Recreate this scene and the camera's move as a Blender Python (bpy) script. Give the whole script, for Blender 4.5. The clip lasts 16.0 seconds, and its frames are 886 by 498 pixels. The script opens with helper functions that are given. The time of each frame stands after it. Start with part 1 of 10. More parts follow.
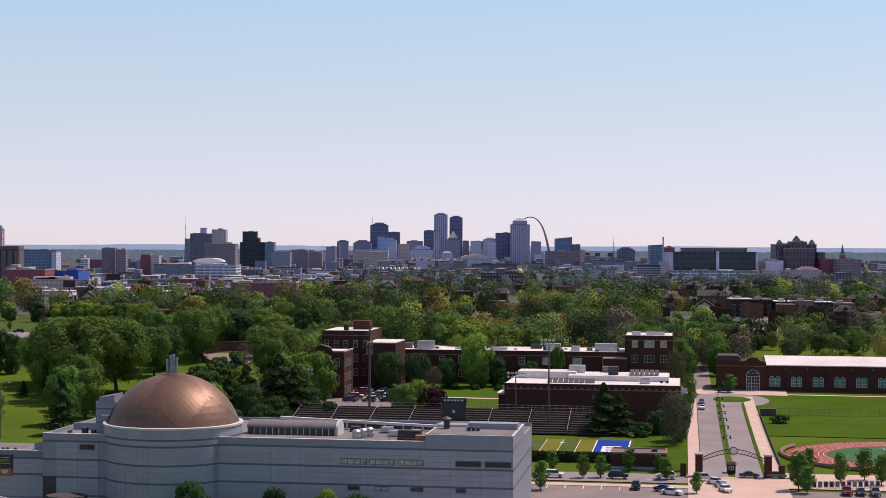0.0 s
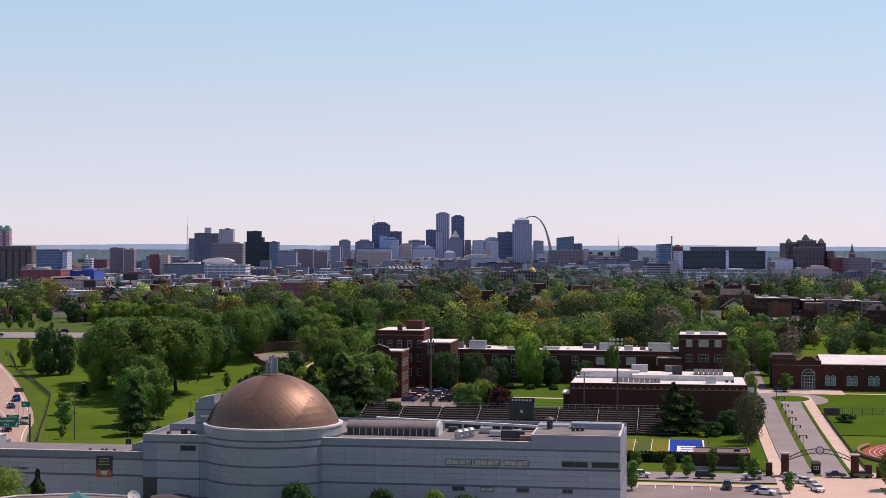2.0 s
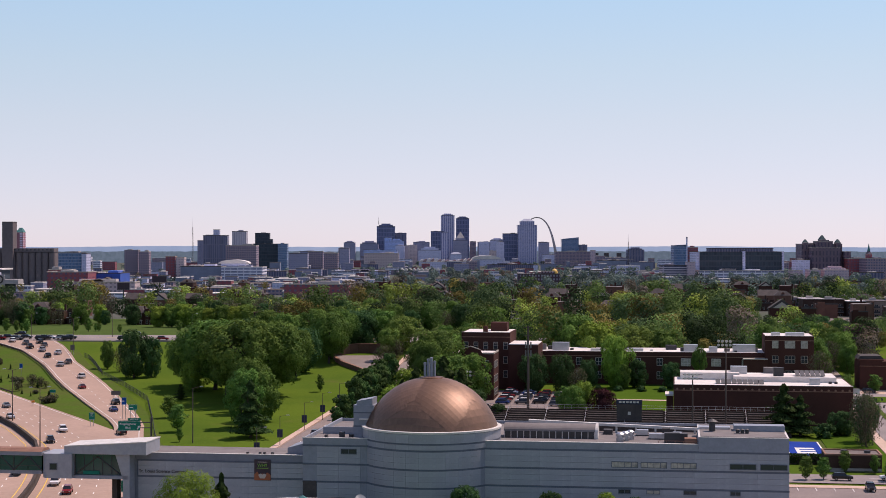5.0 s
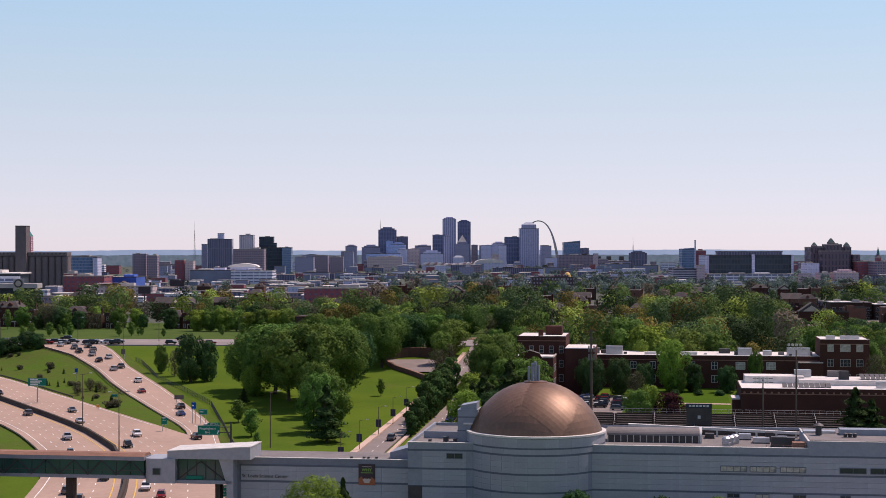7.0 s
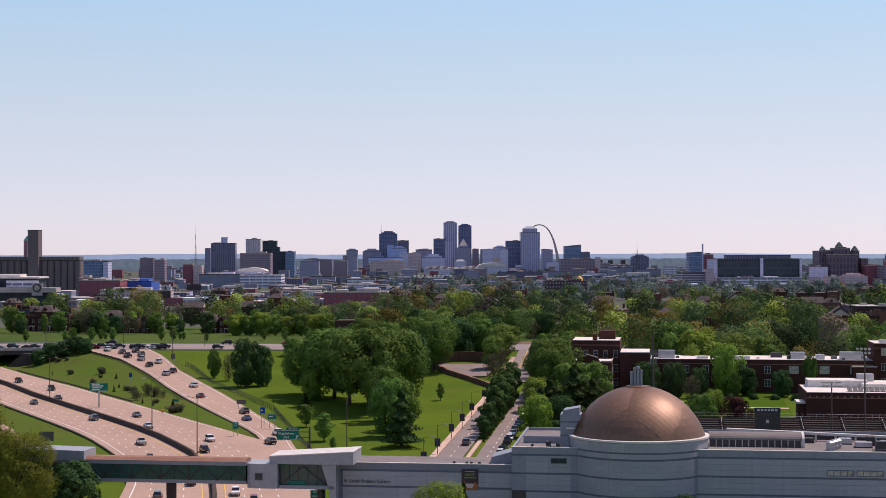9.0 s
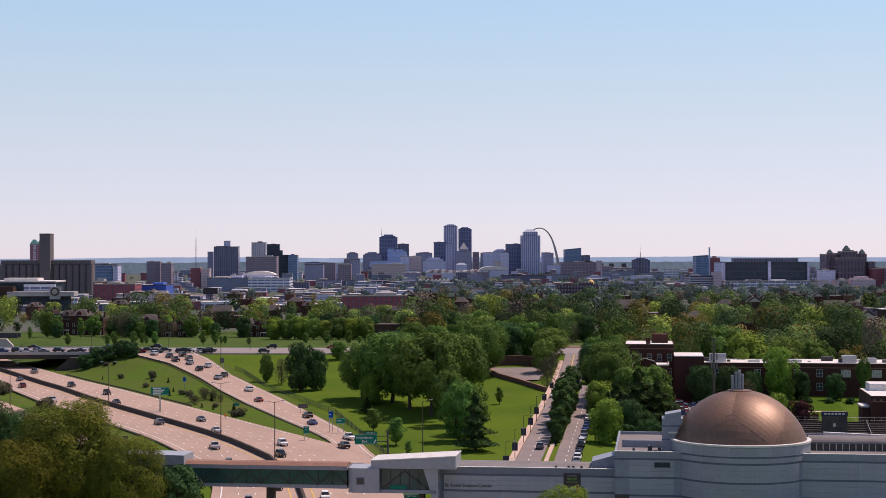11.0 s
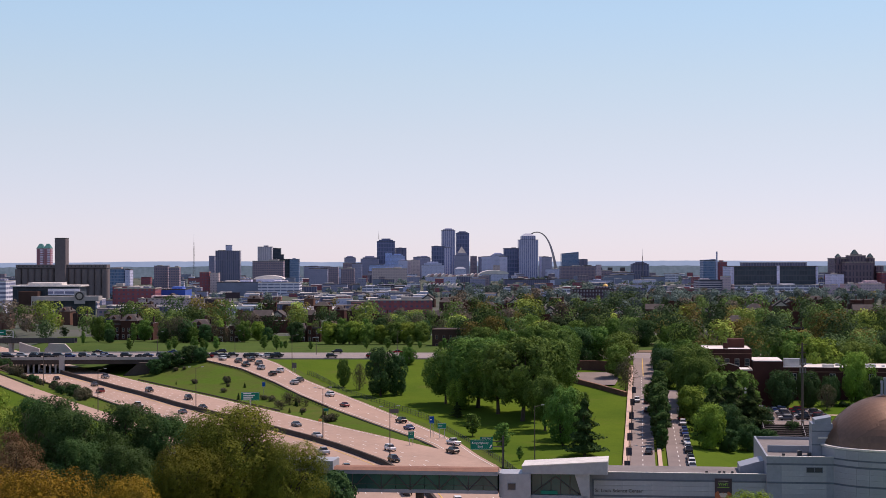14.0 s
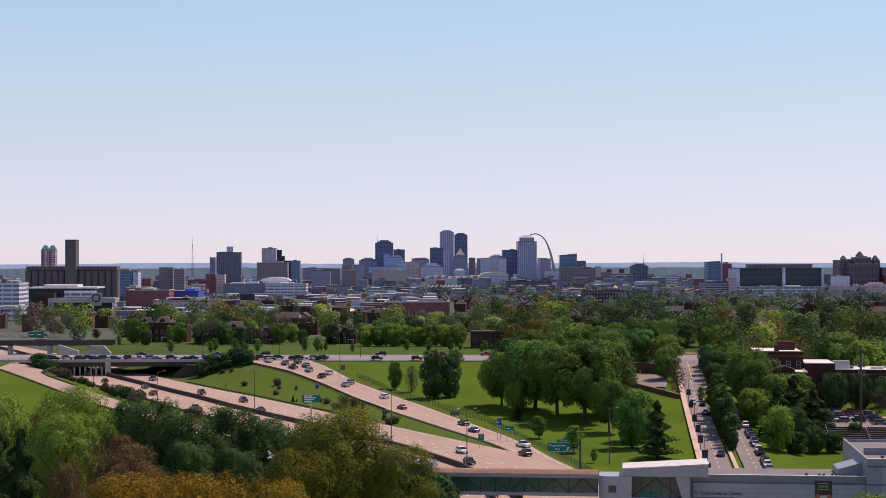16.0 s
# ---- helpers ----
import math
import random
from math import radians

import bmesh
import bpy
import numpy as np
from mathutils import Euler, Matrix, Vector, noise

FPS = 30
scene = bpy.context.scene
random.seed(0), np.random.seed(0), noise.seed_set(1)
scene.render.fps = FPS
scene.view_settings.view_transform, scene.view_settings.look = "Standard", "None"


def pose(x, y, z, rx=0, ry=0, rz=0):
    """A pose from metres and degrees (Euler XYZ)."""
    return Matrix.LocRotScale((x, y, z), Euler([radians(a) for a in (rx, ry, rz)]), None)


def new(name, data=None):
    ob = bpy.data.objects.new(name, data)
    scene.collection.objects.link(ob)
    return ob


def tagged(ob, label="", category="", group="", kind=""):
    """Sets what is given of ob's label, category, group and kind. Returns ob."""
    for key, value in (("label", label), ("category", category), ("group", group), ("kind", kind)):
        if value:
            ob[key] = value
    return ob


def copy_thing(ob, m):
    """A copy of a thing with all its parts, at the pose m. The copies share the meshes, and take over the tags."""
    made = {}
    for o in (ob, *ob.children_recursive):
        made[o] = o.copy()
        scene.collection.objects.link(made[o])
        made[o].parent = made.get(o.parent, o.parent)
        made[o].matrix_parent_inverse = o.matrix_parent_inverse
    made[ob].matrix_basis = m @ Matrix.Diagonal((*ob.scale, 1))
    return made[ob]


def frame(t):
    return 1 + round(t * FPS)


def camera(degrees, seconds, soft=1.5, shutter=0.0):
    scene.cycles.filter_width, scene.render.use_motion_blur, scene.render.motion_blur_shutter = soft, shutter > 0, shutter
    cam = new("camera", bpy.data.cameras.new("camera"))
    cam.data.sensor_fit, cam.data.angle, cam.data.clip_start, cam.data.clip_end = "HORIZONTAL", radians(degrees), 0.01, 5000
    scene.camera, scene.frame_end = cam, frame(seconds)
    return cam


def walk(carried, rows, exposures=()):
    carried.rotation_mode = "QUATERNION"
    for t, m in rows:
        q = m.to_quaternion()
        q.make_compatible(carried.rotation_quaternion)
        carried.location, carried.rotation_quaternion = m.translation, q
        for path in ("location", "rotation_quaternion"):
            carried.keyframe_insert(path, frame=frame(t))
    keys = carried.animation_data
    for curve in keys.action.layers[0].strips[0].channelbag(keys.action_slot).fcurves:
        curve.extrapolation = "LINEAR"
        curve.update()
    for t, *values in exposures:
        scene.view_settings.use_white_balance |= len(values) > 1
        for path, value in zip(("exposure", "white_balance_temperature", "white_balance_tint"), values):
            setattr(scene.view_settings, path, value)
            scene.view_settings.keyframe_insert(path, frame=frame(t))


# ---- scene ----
cam = camera(30.7, 16.0, soft=0.45)
PATH = [  # seconds, x, y, z, yaw, pitch, roll
    (0, 0.688, -2.320, 54.399, 0.0234, -0.2346, 0.233),
    (0.5, -4.412, -1.989, 54.390, -0.0401, -0.2334, 0.207),
    (1, -9.610, -1.673, 54.384, -0.0874, -0.2397, 0.183),
    (1.5, -14.885, -1.371, 54.382, -0.1246, -0.2487, 0.160),
    (2, -20.218, -1.085, 54.383, -0.1564, -0.2571, 0.137),
    (2.5, -25.591, -0.813, 54.388, -0.1864, -0.2623, 0.116),
    (3, -30.992, -0.556, 54.397, -0.2170, -0.2628, 0.096),
    (3.5, -36.408, -0.314, 54.409, -0.2497, -0.2578, 0.076),
    (4, -41.830, -0.087, 54.425, -0.2854, -0.2469, 0.058),
    (4.2, -43.999, -0.000, 54.432, -0.3006, -0.2409, 0.051),
    (4.9, -51.584, 0.284, 54.463, -0.3583, -0.2132, 0.027),
    (5.6, -59.150, 0.540, 54.500, -0.4221, -0.1764, 0.005),
    (6.3, -66.691, 0.767, 54.545, -0.4910, -0.1329, -0.015),
    (6.5, -68.841, 0.826, 54.559, -0.5115, -0.1197, -0.020),
    (7, -74.206, 0.964, 54.596, -0.5638, -0.0855, -0.032),
    (7.5, -79.559, 1.087, 54.637, -0.6174, -0.0505, -0.044),
    (8, -84.901, 1.196, 54.682, -0.6722, -0.0155, -0.055),
    (8.5, -90.237, 1.289, 54.730, -0.7281, 0.0188, -0.064),
    (9, -95.568, 1.368, 54.782, -0.7851, 0.0520, -0.073),
    (9.2, -97.699, 1.395, 54.804, -0.8083, 0.0648, -0.076),
    (9.9, -105.163, 1.472, 54.884, -0.8914, 0.1077, -0.086),
    (10.6, -112.636, 1.519, 54.972, -0.9787, 0.1472, -0.094),
    (11.3, -120.128, 1.538, 55.067, -1.0716, 0.1837, -0.100),
    (11.5, -122.273, 1.538, 55.095, -1.0994, 0.1937, -0.102),
    (12, -127.645, 1.527, 55.169, -1.1716, 0.2178, -0.104),
    (12.5, -133.033, 1.502, 55.246, -1.2478, 0.2411, -0.106),
    (13, -138.436, 1.462, 55.327, -1.3280, 0.2636, -0.107),
    (13.5, -143.854, 1.407, 55.411, -1.4116, 0.2854, -0.107),
    (14, -149.286, 1.337, 55.499, -1.4975, 0.3063, -0.106),
    (14.5, -154.726, 1.252, 55.590, -1.5840, 0.3256, -0.104),
    (15, -160.171, 1.153, 55.685, -1.6681, 0.3422, -0.100),
    (15.5, -165.614, 1.038, 55.784, -1.7460, 0.3544, -0.096),
    (16, -171.045, 0.909, 55.886, -1.8125, 0.3600, -0.091),
]
walk(cam, [(t, pose(x, y, z, 90 + pitch, 0, yaw) @ pose(0, 0, 0, 0, 0, roll)) for t, x, y, z, yaw, pitch, roll in PATH],
     exposures=[(0.0, 0.05, 6800, 26), (16.0, 0.05, 6800, 26)])

# ---- light ----
SUN = Vector((0.42, 0.28, 0.86)).normalized()
world = bpy.data.worlds.new("world")
scene.world = world
world.use_nodes = True
wn = world.node_tree.nodes
wl = world.node_tree.links
sky = wn.new("ShaderNodeTexSky")
sky.sky_type = "NISHITA"
sky.sun_disc = False
sky.sun_elevation = math.asin(SUN.z)
sky.sun_rotation = math.atan2(SUN.x, SUN.y)
sky.altitude = 200
sky.air_density, sky.dust_density, sky.ozone_density = 0.65, 0.2, 4.0
soft = wn.new("ShaderNodeGamma")
soft.inputs["Gamma"].default_value = 0.44
haze = wn.new("ShaderNodeMix")
haze.data_type, haze.blend_type = "RGBA", "MULTIPLY"
haze.inputs[0].default_value = 1.0
air = wn.new("ShaderNodeTexCoord")
up = wn.new("ShaderNodeSeparateXYZ")
tint = wn.new("ShaderNodeValToRGB")
bands = tint.color_ramp
bands.elements[0].position, bands.elements[0].color = 0.0, (0.590, 0.573, 0.609, 1)
bands.elements[1].position, bands.elements[1].color = 1.0, (0.310, 0.365, 0.520, 1)
for at, rgb in ((0.035, (0.588, 0.590, 0.604)), (0.075, (0.590, 0.617, 0.595)), (0.11, (0.566, 0.644, 0.616)), (0.15, (0.525, 0.665, 0.668)), (0.35, (0.440, 0.530, 0.620))):
    bands.elements.new(at).color = (*rgb, 1)
quad = wn.new("ShaderNodeVectorMath")
quad.operation = "SCALE"
quad.inputs["Scale"].default_value = 4.0
wl.new(air.outputs["Generated"], up.inputs[0])
wl.new(up.outputs[2], tint.inputs[0])
wl.new(tint.outputs[0], quad.inputs[0])
wl.new(quad.outputs[0], haze.inputs[7])
wl.new(sky.outputs["Color"], soft.inputs["Color"])
wl.new(soft.outputs["Color"], haze.inputs[6])
wl.new(haze.outputs[2], wn["Background"].inputs["Color"])
wn["Background"].inputs["Strength"].default_value = 0.14
lamp = bpy.data.lights.new("sun", "SUN")
lamp.energy, lamp.angle, lamp.color = 4.5, radians(0.53), (1.0, 0.885, 0.765)
new("sun", lamp).rotation_euler = SUN.to_track_quat("Z", "Y").to_euler()



# ---- materials ----
def nodes_of(name):
    m = bpy.data.materials.new(name)
    m.use_nodes = True
    return m, m.node_tree.nodes, m.node_tree.links, m.node_tree.nodes["Principled BSDF"]


def mixed(n, l, fac, a, b, blend="MIX"):
    x = n.new("ShaderNodeMix")
    x.data_type, x.blend_type = "RGBA", blend
    for sock, val in ((x.inputs[0], fac), (x.inputs[6], a), (x.inputs[7], b)):
        if hasattr(val, "links"):
            l.new(val, sock)
        else:
            sock.default_value = val if not isinstance(val, tuple) else (*val[:3], 1)
    return x.outputs[2]


def math_node(n, l, op, a, b=None):
    x = n.new("ShaderNodeMath")
    x.operation = op
    for sock, val in zip(x.inputs, (a, b)):
        if val is None:
            continue
        if hasattr(val, "links"):
            l.new(val, sock)
        else:
            sock.default_value = val
    return x.outputs[0]


def noise_node(n, l, scale, detail=4.0, rough=0.6):
    tc = n.new("ShaderNodeTexCoord")
    x = n.new("ShaderNodeTexNoise")
    x.inputs["Scale"].default_value, x.inputs["Detail"].default_value, x.inputs["Roughness"].default_value = scale, detail, rough
    l.new(tc.outputs["Object"], x.inputs["Vector"])
    return x.outputs["Fac"]


def spread(n, l, fac, lo, hi):
    x = n.new("ShaderNodeMapRange")
    x.inputs["From Min"].default_value, x.inputs["From Max"].default_value = lo, hi
    l.new(fac, x.inputs["Value"])
    return x.outputs["Result"]


def surface(name, rgb, rgb2=None, rough=0.7, coarse=0.15, fine=3.0, bump=0.0, metal=0.0, random_tone=0.0, island=False):
    """A weathered surface: two tones mixed by coarse patches, a fine grain over them, and a little relief."""
    m, n, l, p = nodes_of(name)
    rgb2 = rgb2 or tuple(c * 0.78 for c in rgb)
    big = spread(n, l, noise_node(n, l, coarse), 0.35, 0.68)
    col = mixed(n, l, big, rgb, rgb2)
    small = noise_node(n, l, fine, 6.0, 0.7)
    grain = spread(n, l, small, 0.25, 0.75)
    tone = n.new("ShaderNodeMapRange")
    tone.inputs["To Min"].default_value, tone.inputs["To Max"].default_value = 0.84, 1.12
    l.new(grain, tone.inputs["Value"])
    value = tone.outputs["Result"]
    if random_tone:
        src = n.new("ShaderNodeNewGeometry").outputs["Random Per Island"] if island else n.new("ShaderNodeObjectInfo").outputs["Random"]
        r = n.new("ShaderNodeMapRange")
        r.inputs["To Min"].default_value, r.inputs["To Max"].default_value = 1 - random_tone, 1 + random_tone
        l.new(src, r.inputs["Value"])
        value = math_node(n, l, "MULTIPLY", value, r.outputs["Result"])
    if "grass" in name:
        dry = spread(n, l, noise_node(n, l, 0.045, 7.0, 0.72), 0.56, 0.74)
        col = mixed(n, l, math_node(n, l, "MULTIPLY", dry, 0.55), col, (0.125, 0.110, 0.040))
    hsv = n.new("ShaderNodeHueSaturation")
    l.new(col, hsv.inputs["Color"])
    l.new(value, hsv.inputs["Value"])
    l.new(hsv.outputs["Color"], p.inputs["Base Color"])
    p.inputs["Roughness"].default_value, p.inputs["Metallic"].default_value = rough, metal
    p.inputs["Specular IOR Level"].default_value = 0.0 if "grass" in name or "lawn" in name or "turf" in name else 0.12 if rough > 0.65 else 0.5
    if bump:
        b = n.new("ShaderNodeBump")
        b.inputs["Strength"].default_value, b.inputs["Distance"].default_value = bump, 0.1
        l.new(small, b.inputs["Height"])
        l.new(b.outputs["Normal"], p.inputs["Normal"])
    return m


def leafage(name, rgb, rgb2, coarse=0.12, see_through=0.2, fine=2.4):
    """Leaves: the tone varies from clump to clump and from tree to tree, and some light comes through."""
    m, n, l, p = nodes_of(name)
    big = spread(n, l, noise_node(n, l, coarse, 2.0), 0.38, 0.62)
    col = mixed(n, l, big, rgb, rgb2)
    isl = n.new("ShaderNodeNewGeometry").outputs["Random Per Island"]
    rnd = n.new("ShaderNodeObjectInfo").outputs["Random"]
    val = math_node(n, l, "ADD", math_node(n, l, "MULTIPLY", isl, 0.16), math_node(n, l, "ADD", math_node(n, l, "MULTIPLY", rnd, 0.34), 0.75))
    tone = n.new("ShaderNodeAttribute")
    tone.attribute_name = "tone"
    val = math_node(n, l, "MULTIPLY", val, math_node(n, l, "ADD", tone.outputs["Fac"], 1.0))
    speck = n.new("ShaderNodeMapRange")
    speck.inputs["From Min"].default_value, speck.inputs["From Max"].default_value = 0.3, 0.7
    speck.inputs["To Min"].default_value, speck.inputs["To Max"].default_value = 0.66, 1.34
    l.new(noise_node(n, l, fine * 0.8, 3.0, 0.65), speck.inputs["Value"])
    val = math_node(n, l, "MULTIPLY", val, speck.outputs["Result"])
    hsv = n.new("ShaderNodeHueSaturation")
    l.new(col, hsv.inputs["Color"])
    l.new(val, hsv.inputs["Value"])
    hue = math_node(n, l, "ADD", math_node(n, l, "MULTIPLY", rnd, 0.034), 0.478)
    l.new(hue, hsv.inputs["Hue"])
    l.new(hsv.outputs["Color"], p.inputs["Base Color"])
    p.inputs["Roughness"].default_value = 0.6
    p.inputs["Specular IOR Level"].default_value = 0.02
    twig = noise_node(n, l, fine, 3.0, 0.65)
    relief = n.new("ShaderNodeBump")
    relief.inputs["Strength"].default_value, relief.inputs["Distance"].default_value = 1.0, 0.9 / fine
    l.new(twig, relief.inputs["Height"])
    l.new(relief.outputs["Normal"], p.inputs["Normal"])
    tr = n.new("ShaderNodeBsdfTranslucent")
    l.new(hsv.outputs["Color"], tr.inputs["Color"])
    ms = n.new("ShaderNodeMixShader")
    ms.inputs[0].default_value = see_through
    l.new(p.outputs[0], ms.inputs[1])
    l.new(tr.outputs[0], ms.inputs[2])
    l.new(ms.outputs[0], n["Material Output"].inputs["Surface"])
    return m


def facade(name, wall, glass, floor=3.6, bay=3.0, fill_z=0.55, fill_s=0.6, glass_rough=0.15):
    """A far facade: storeys of windows in a wall, at real storey and bay sizes; haze is tinted into the colours."""
    m, n, l, p = nodes_of(name)
    # Haze painted in: wall and glass are lifted and shifted to blue.
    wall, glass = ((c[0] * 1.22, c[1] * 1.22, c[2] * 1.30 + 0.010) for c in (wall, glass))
    tc = n.new("ShaderNodeTexCoord")
    sep = n.new("ShaderNodeSeparateXYZ")
    l.new(tc.outputs["Object"], sep.inputs[0])
    s = math_node(n, l, "ADD", sep.outputs[0], sep.outputs[1])
    fz = math_node(n, l, "FRACT", math_node(n, l, "DIVIDE", sep.outputs[2], floor))
    fs = math_node(n, l, "FRACT", math_node(n, l, "DIVIDE", s, bay))
    inside = math_node(n, l, "MULTIPLY", math_node(n, l, "LESS_THAN", fz, fill_z), math_node(n, l, "LESS_THAN", fs, fill_s))
    geo = n.new("ShaderNodeNewGeometry")
    sn = n.new("ShaderNodeSeparateXYZ")
    l.new(geo.outputs["Normal"], sn.inputs[0])
    upright = math_node(n, l, "LESS_THAN", sn.outputs[2], 0.5)
    inside = math_node(n, l, "MULTIPLY", inside, upright)
    vary = spread(n, l, noise_node(n, l, 0.3, 3.0), 0.3, 0.7)
    w2 = mixed(n, l, vary, wall, tuple(c * 0.75 for c in wall))
    cell = n.new("ShaderNodeTexWhiteNoise")
    comb = n.new("ShaderNodeCombineXYZ")
    l.new(math_node(n, l, "FLOOR", math_node(n, l, "DIVIDE", sep.outputs[2], floor)), comb.inputs[0])
    l.new(math_node(n, l, "FLOOR", math_node(n, l, "DIVIDE", s, bay)), comb.inputs[1])
    l.new(comb.outputs[0], cell.inputs["Vector"])
    g2 = mixed(n, l, cell.outputs["Value"], tuple(c * 0.85 for c in glass), tuple(min(1, c * 1.25) for c in glass))
    l.new(mixed(n, l, inside, w2, g2), p.inputs["Base Color"])
    r = math_node(n, l, "SUBTRACT", 0.75, math_node(n, l, "MULTIPLY", inside, 0.75 - glass_rough))
    l.new(r, p.inputs["Roughness"])
    p.inputs["Specular IOR Level"].default_value = 0.25
    return m


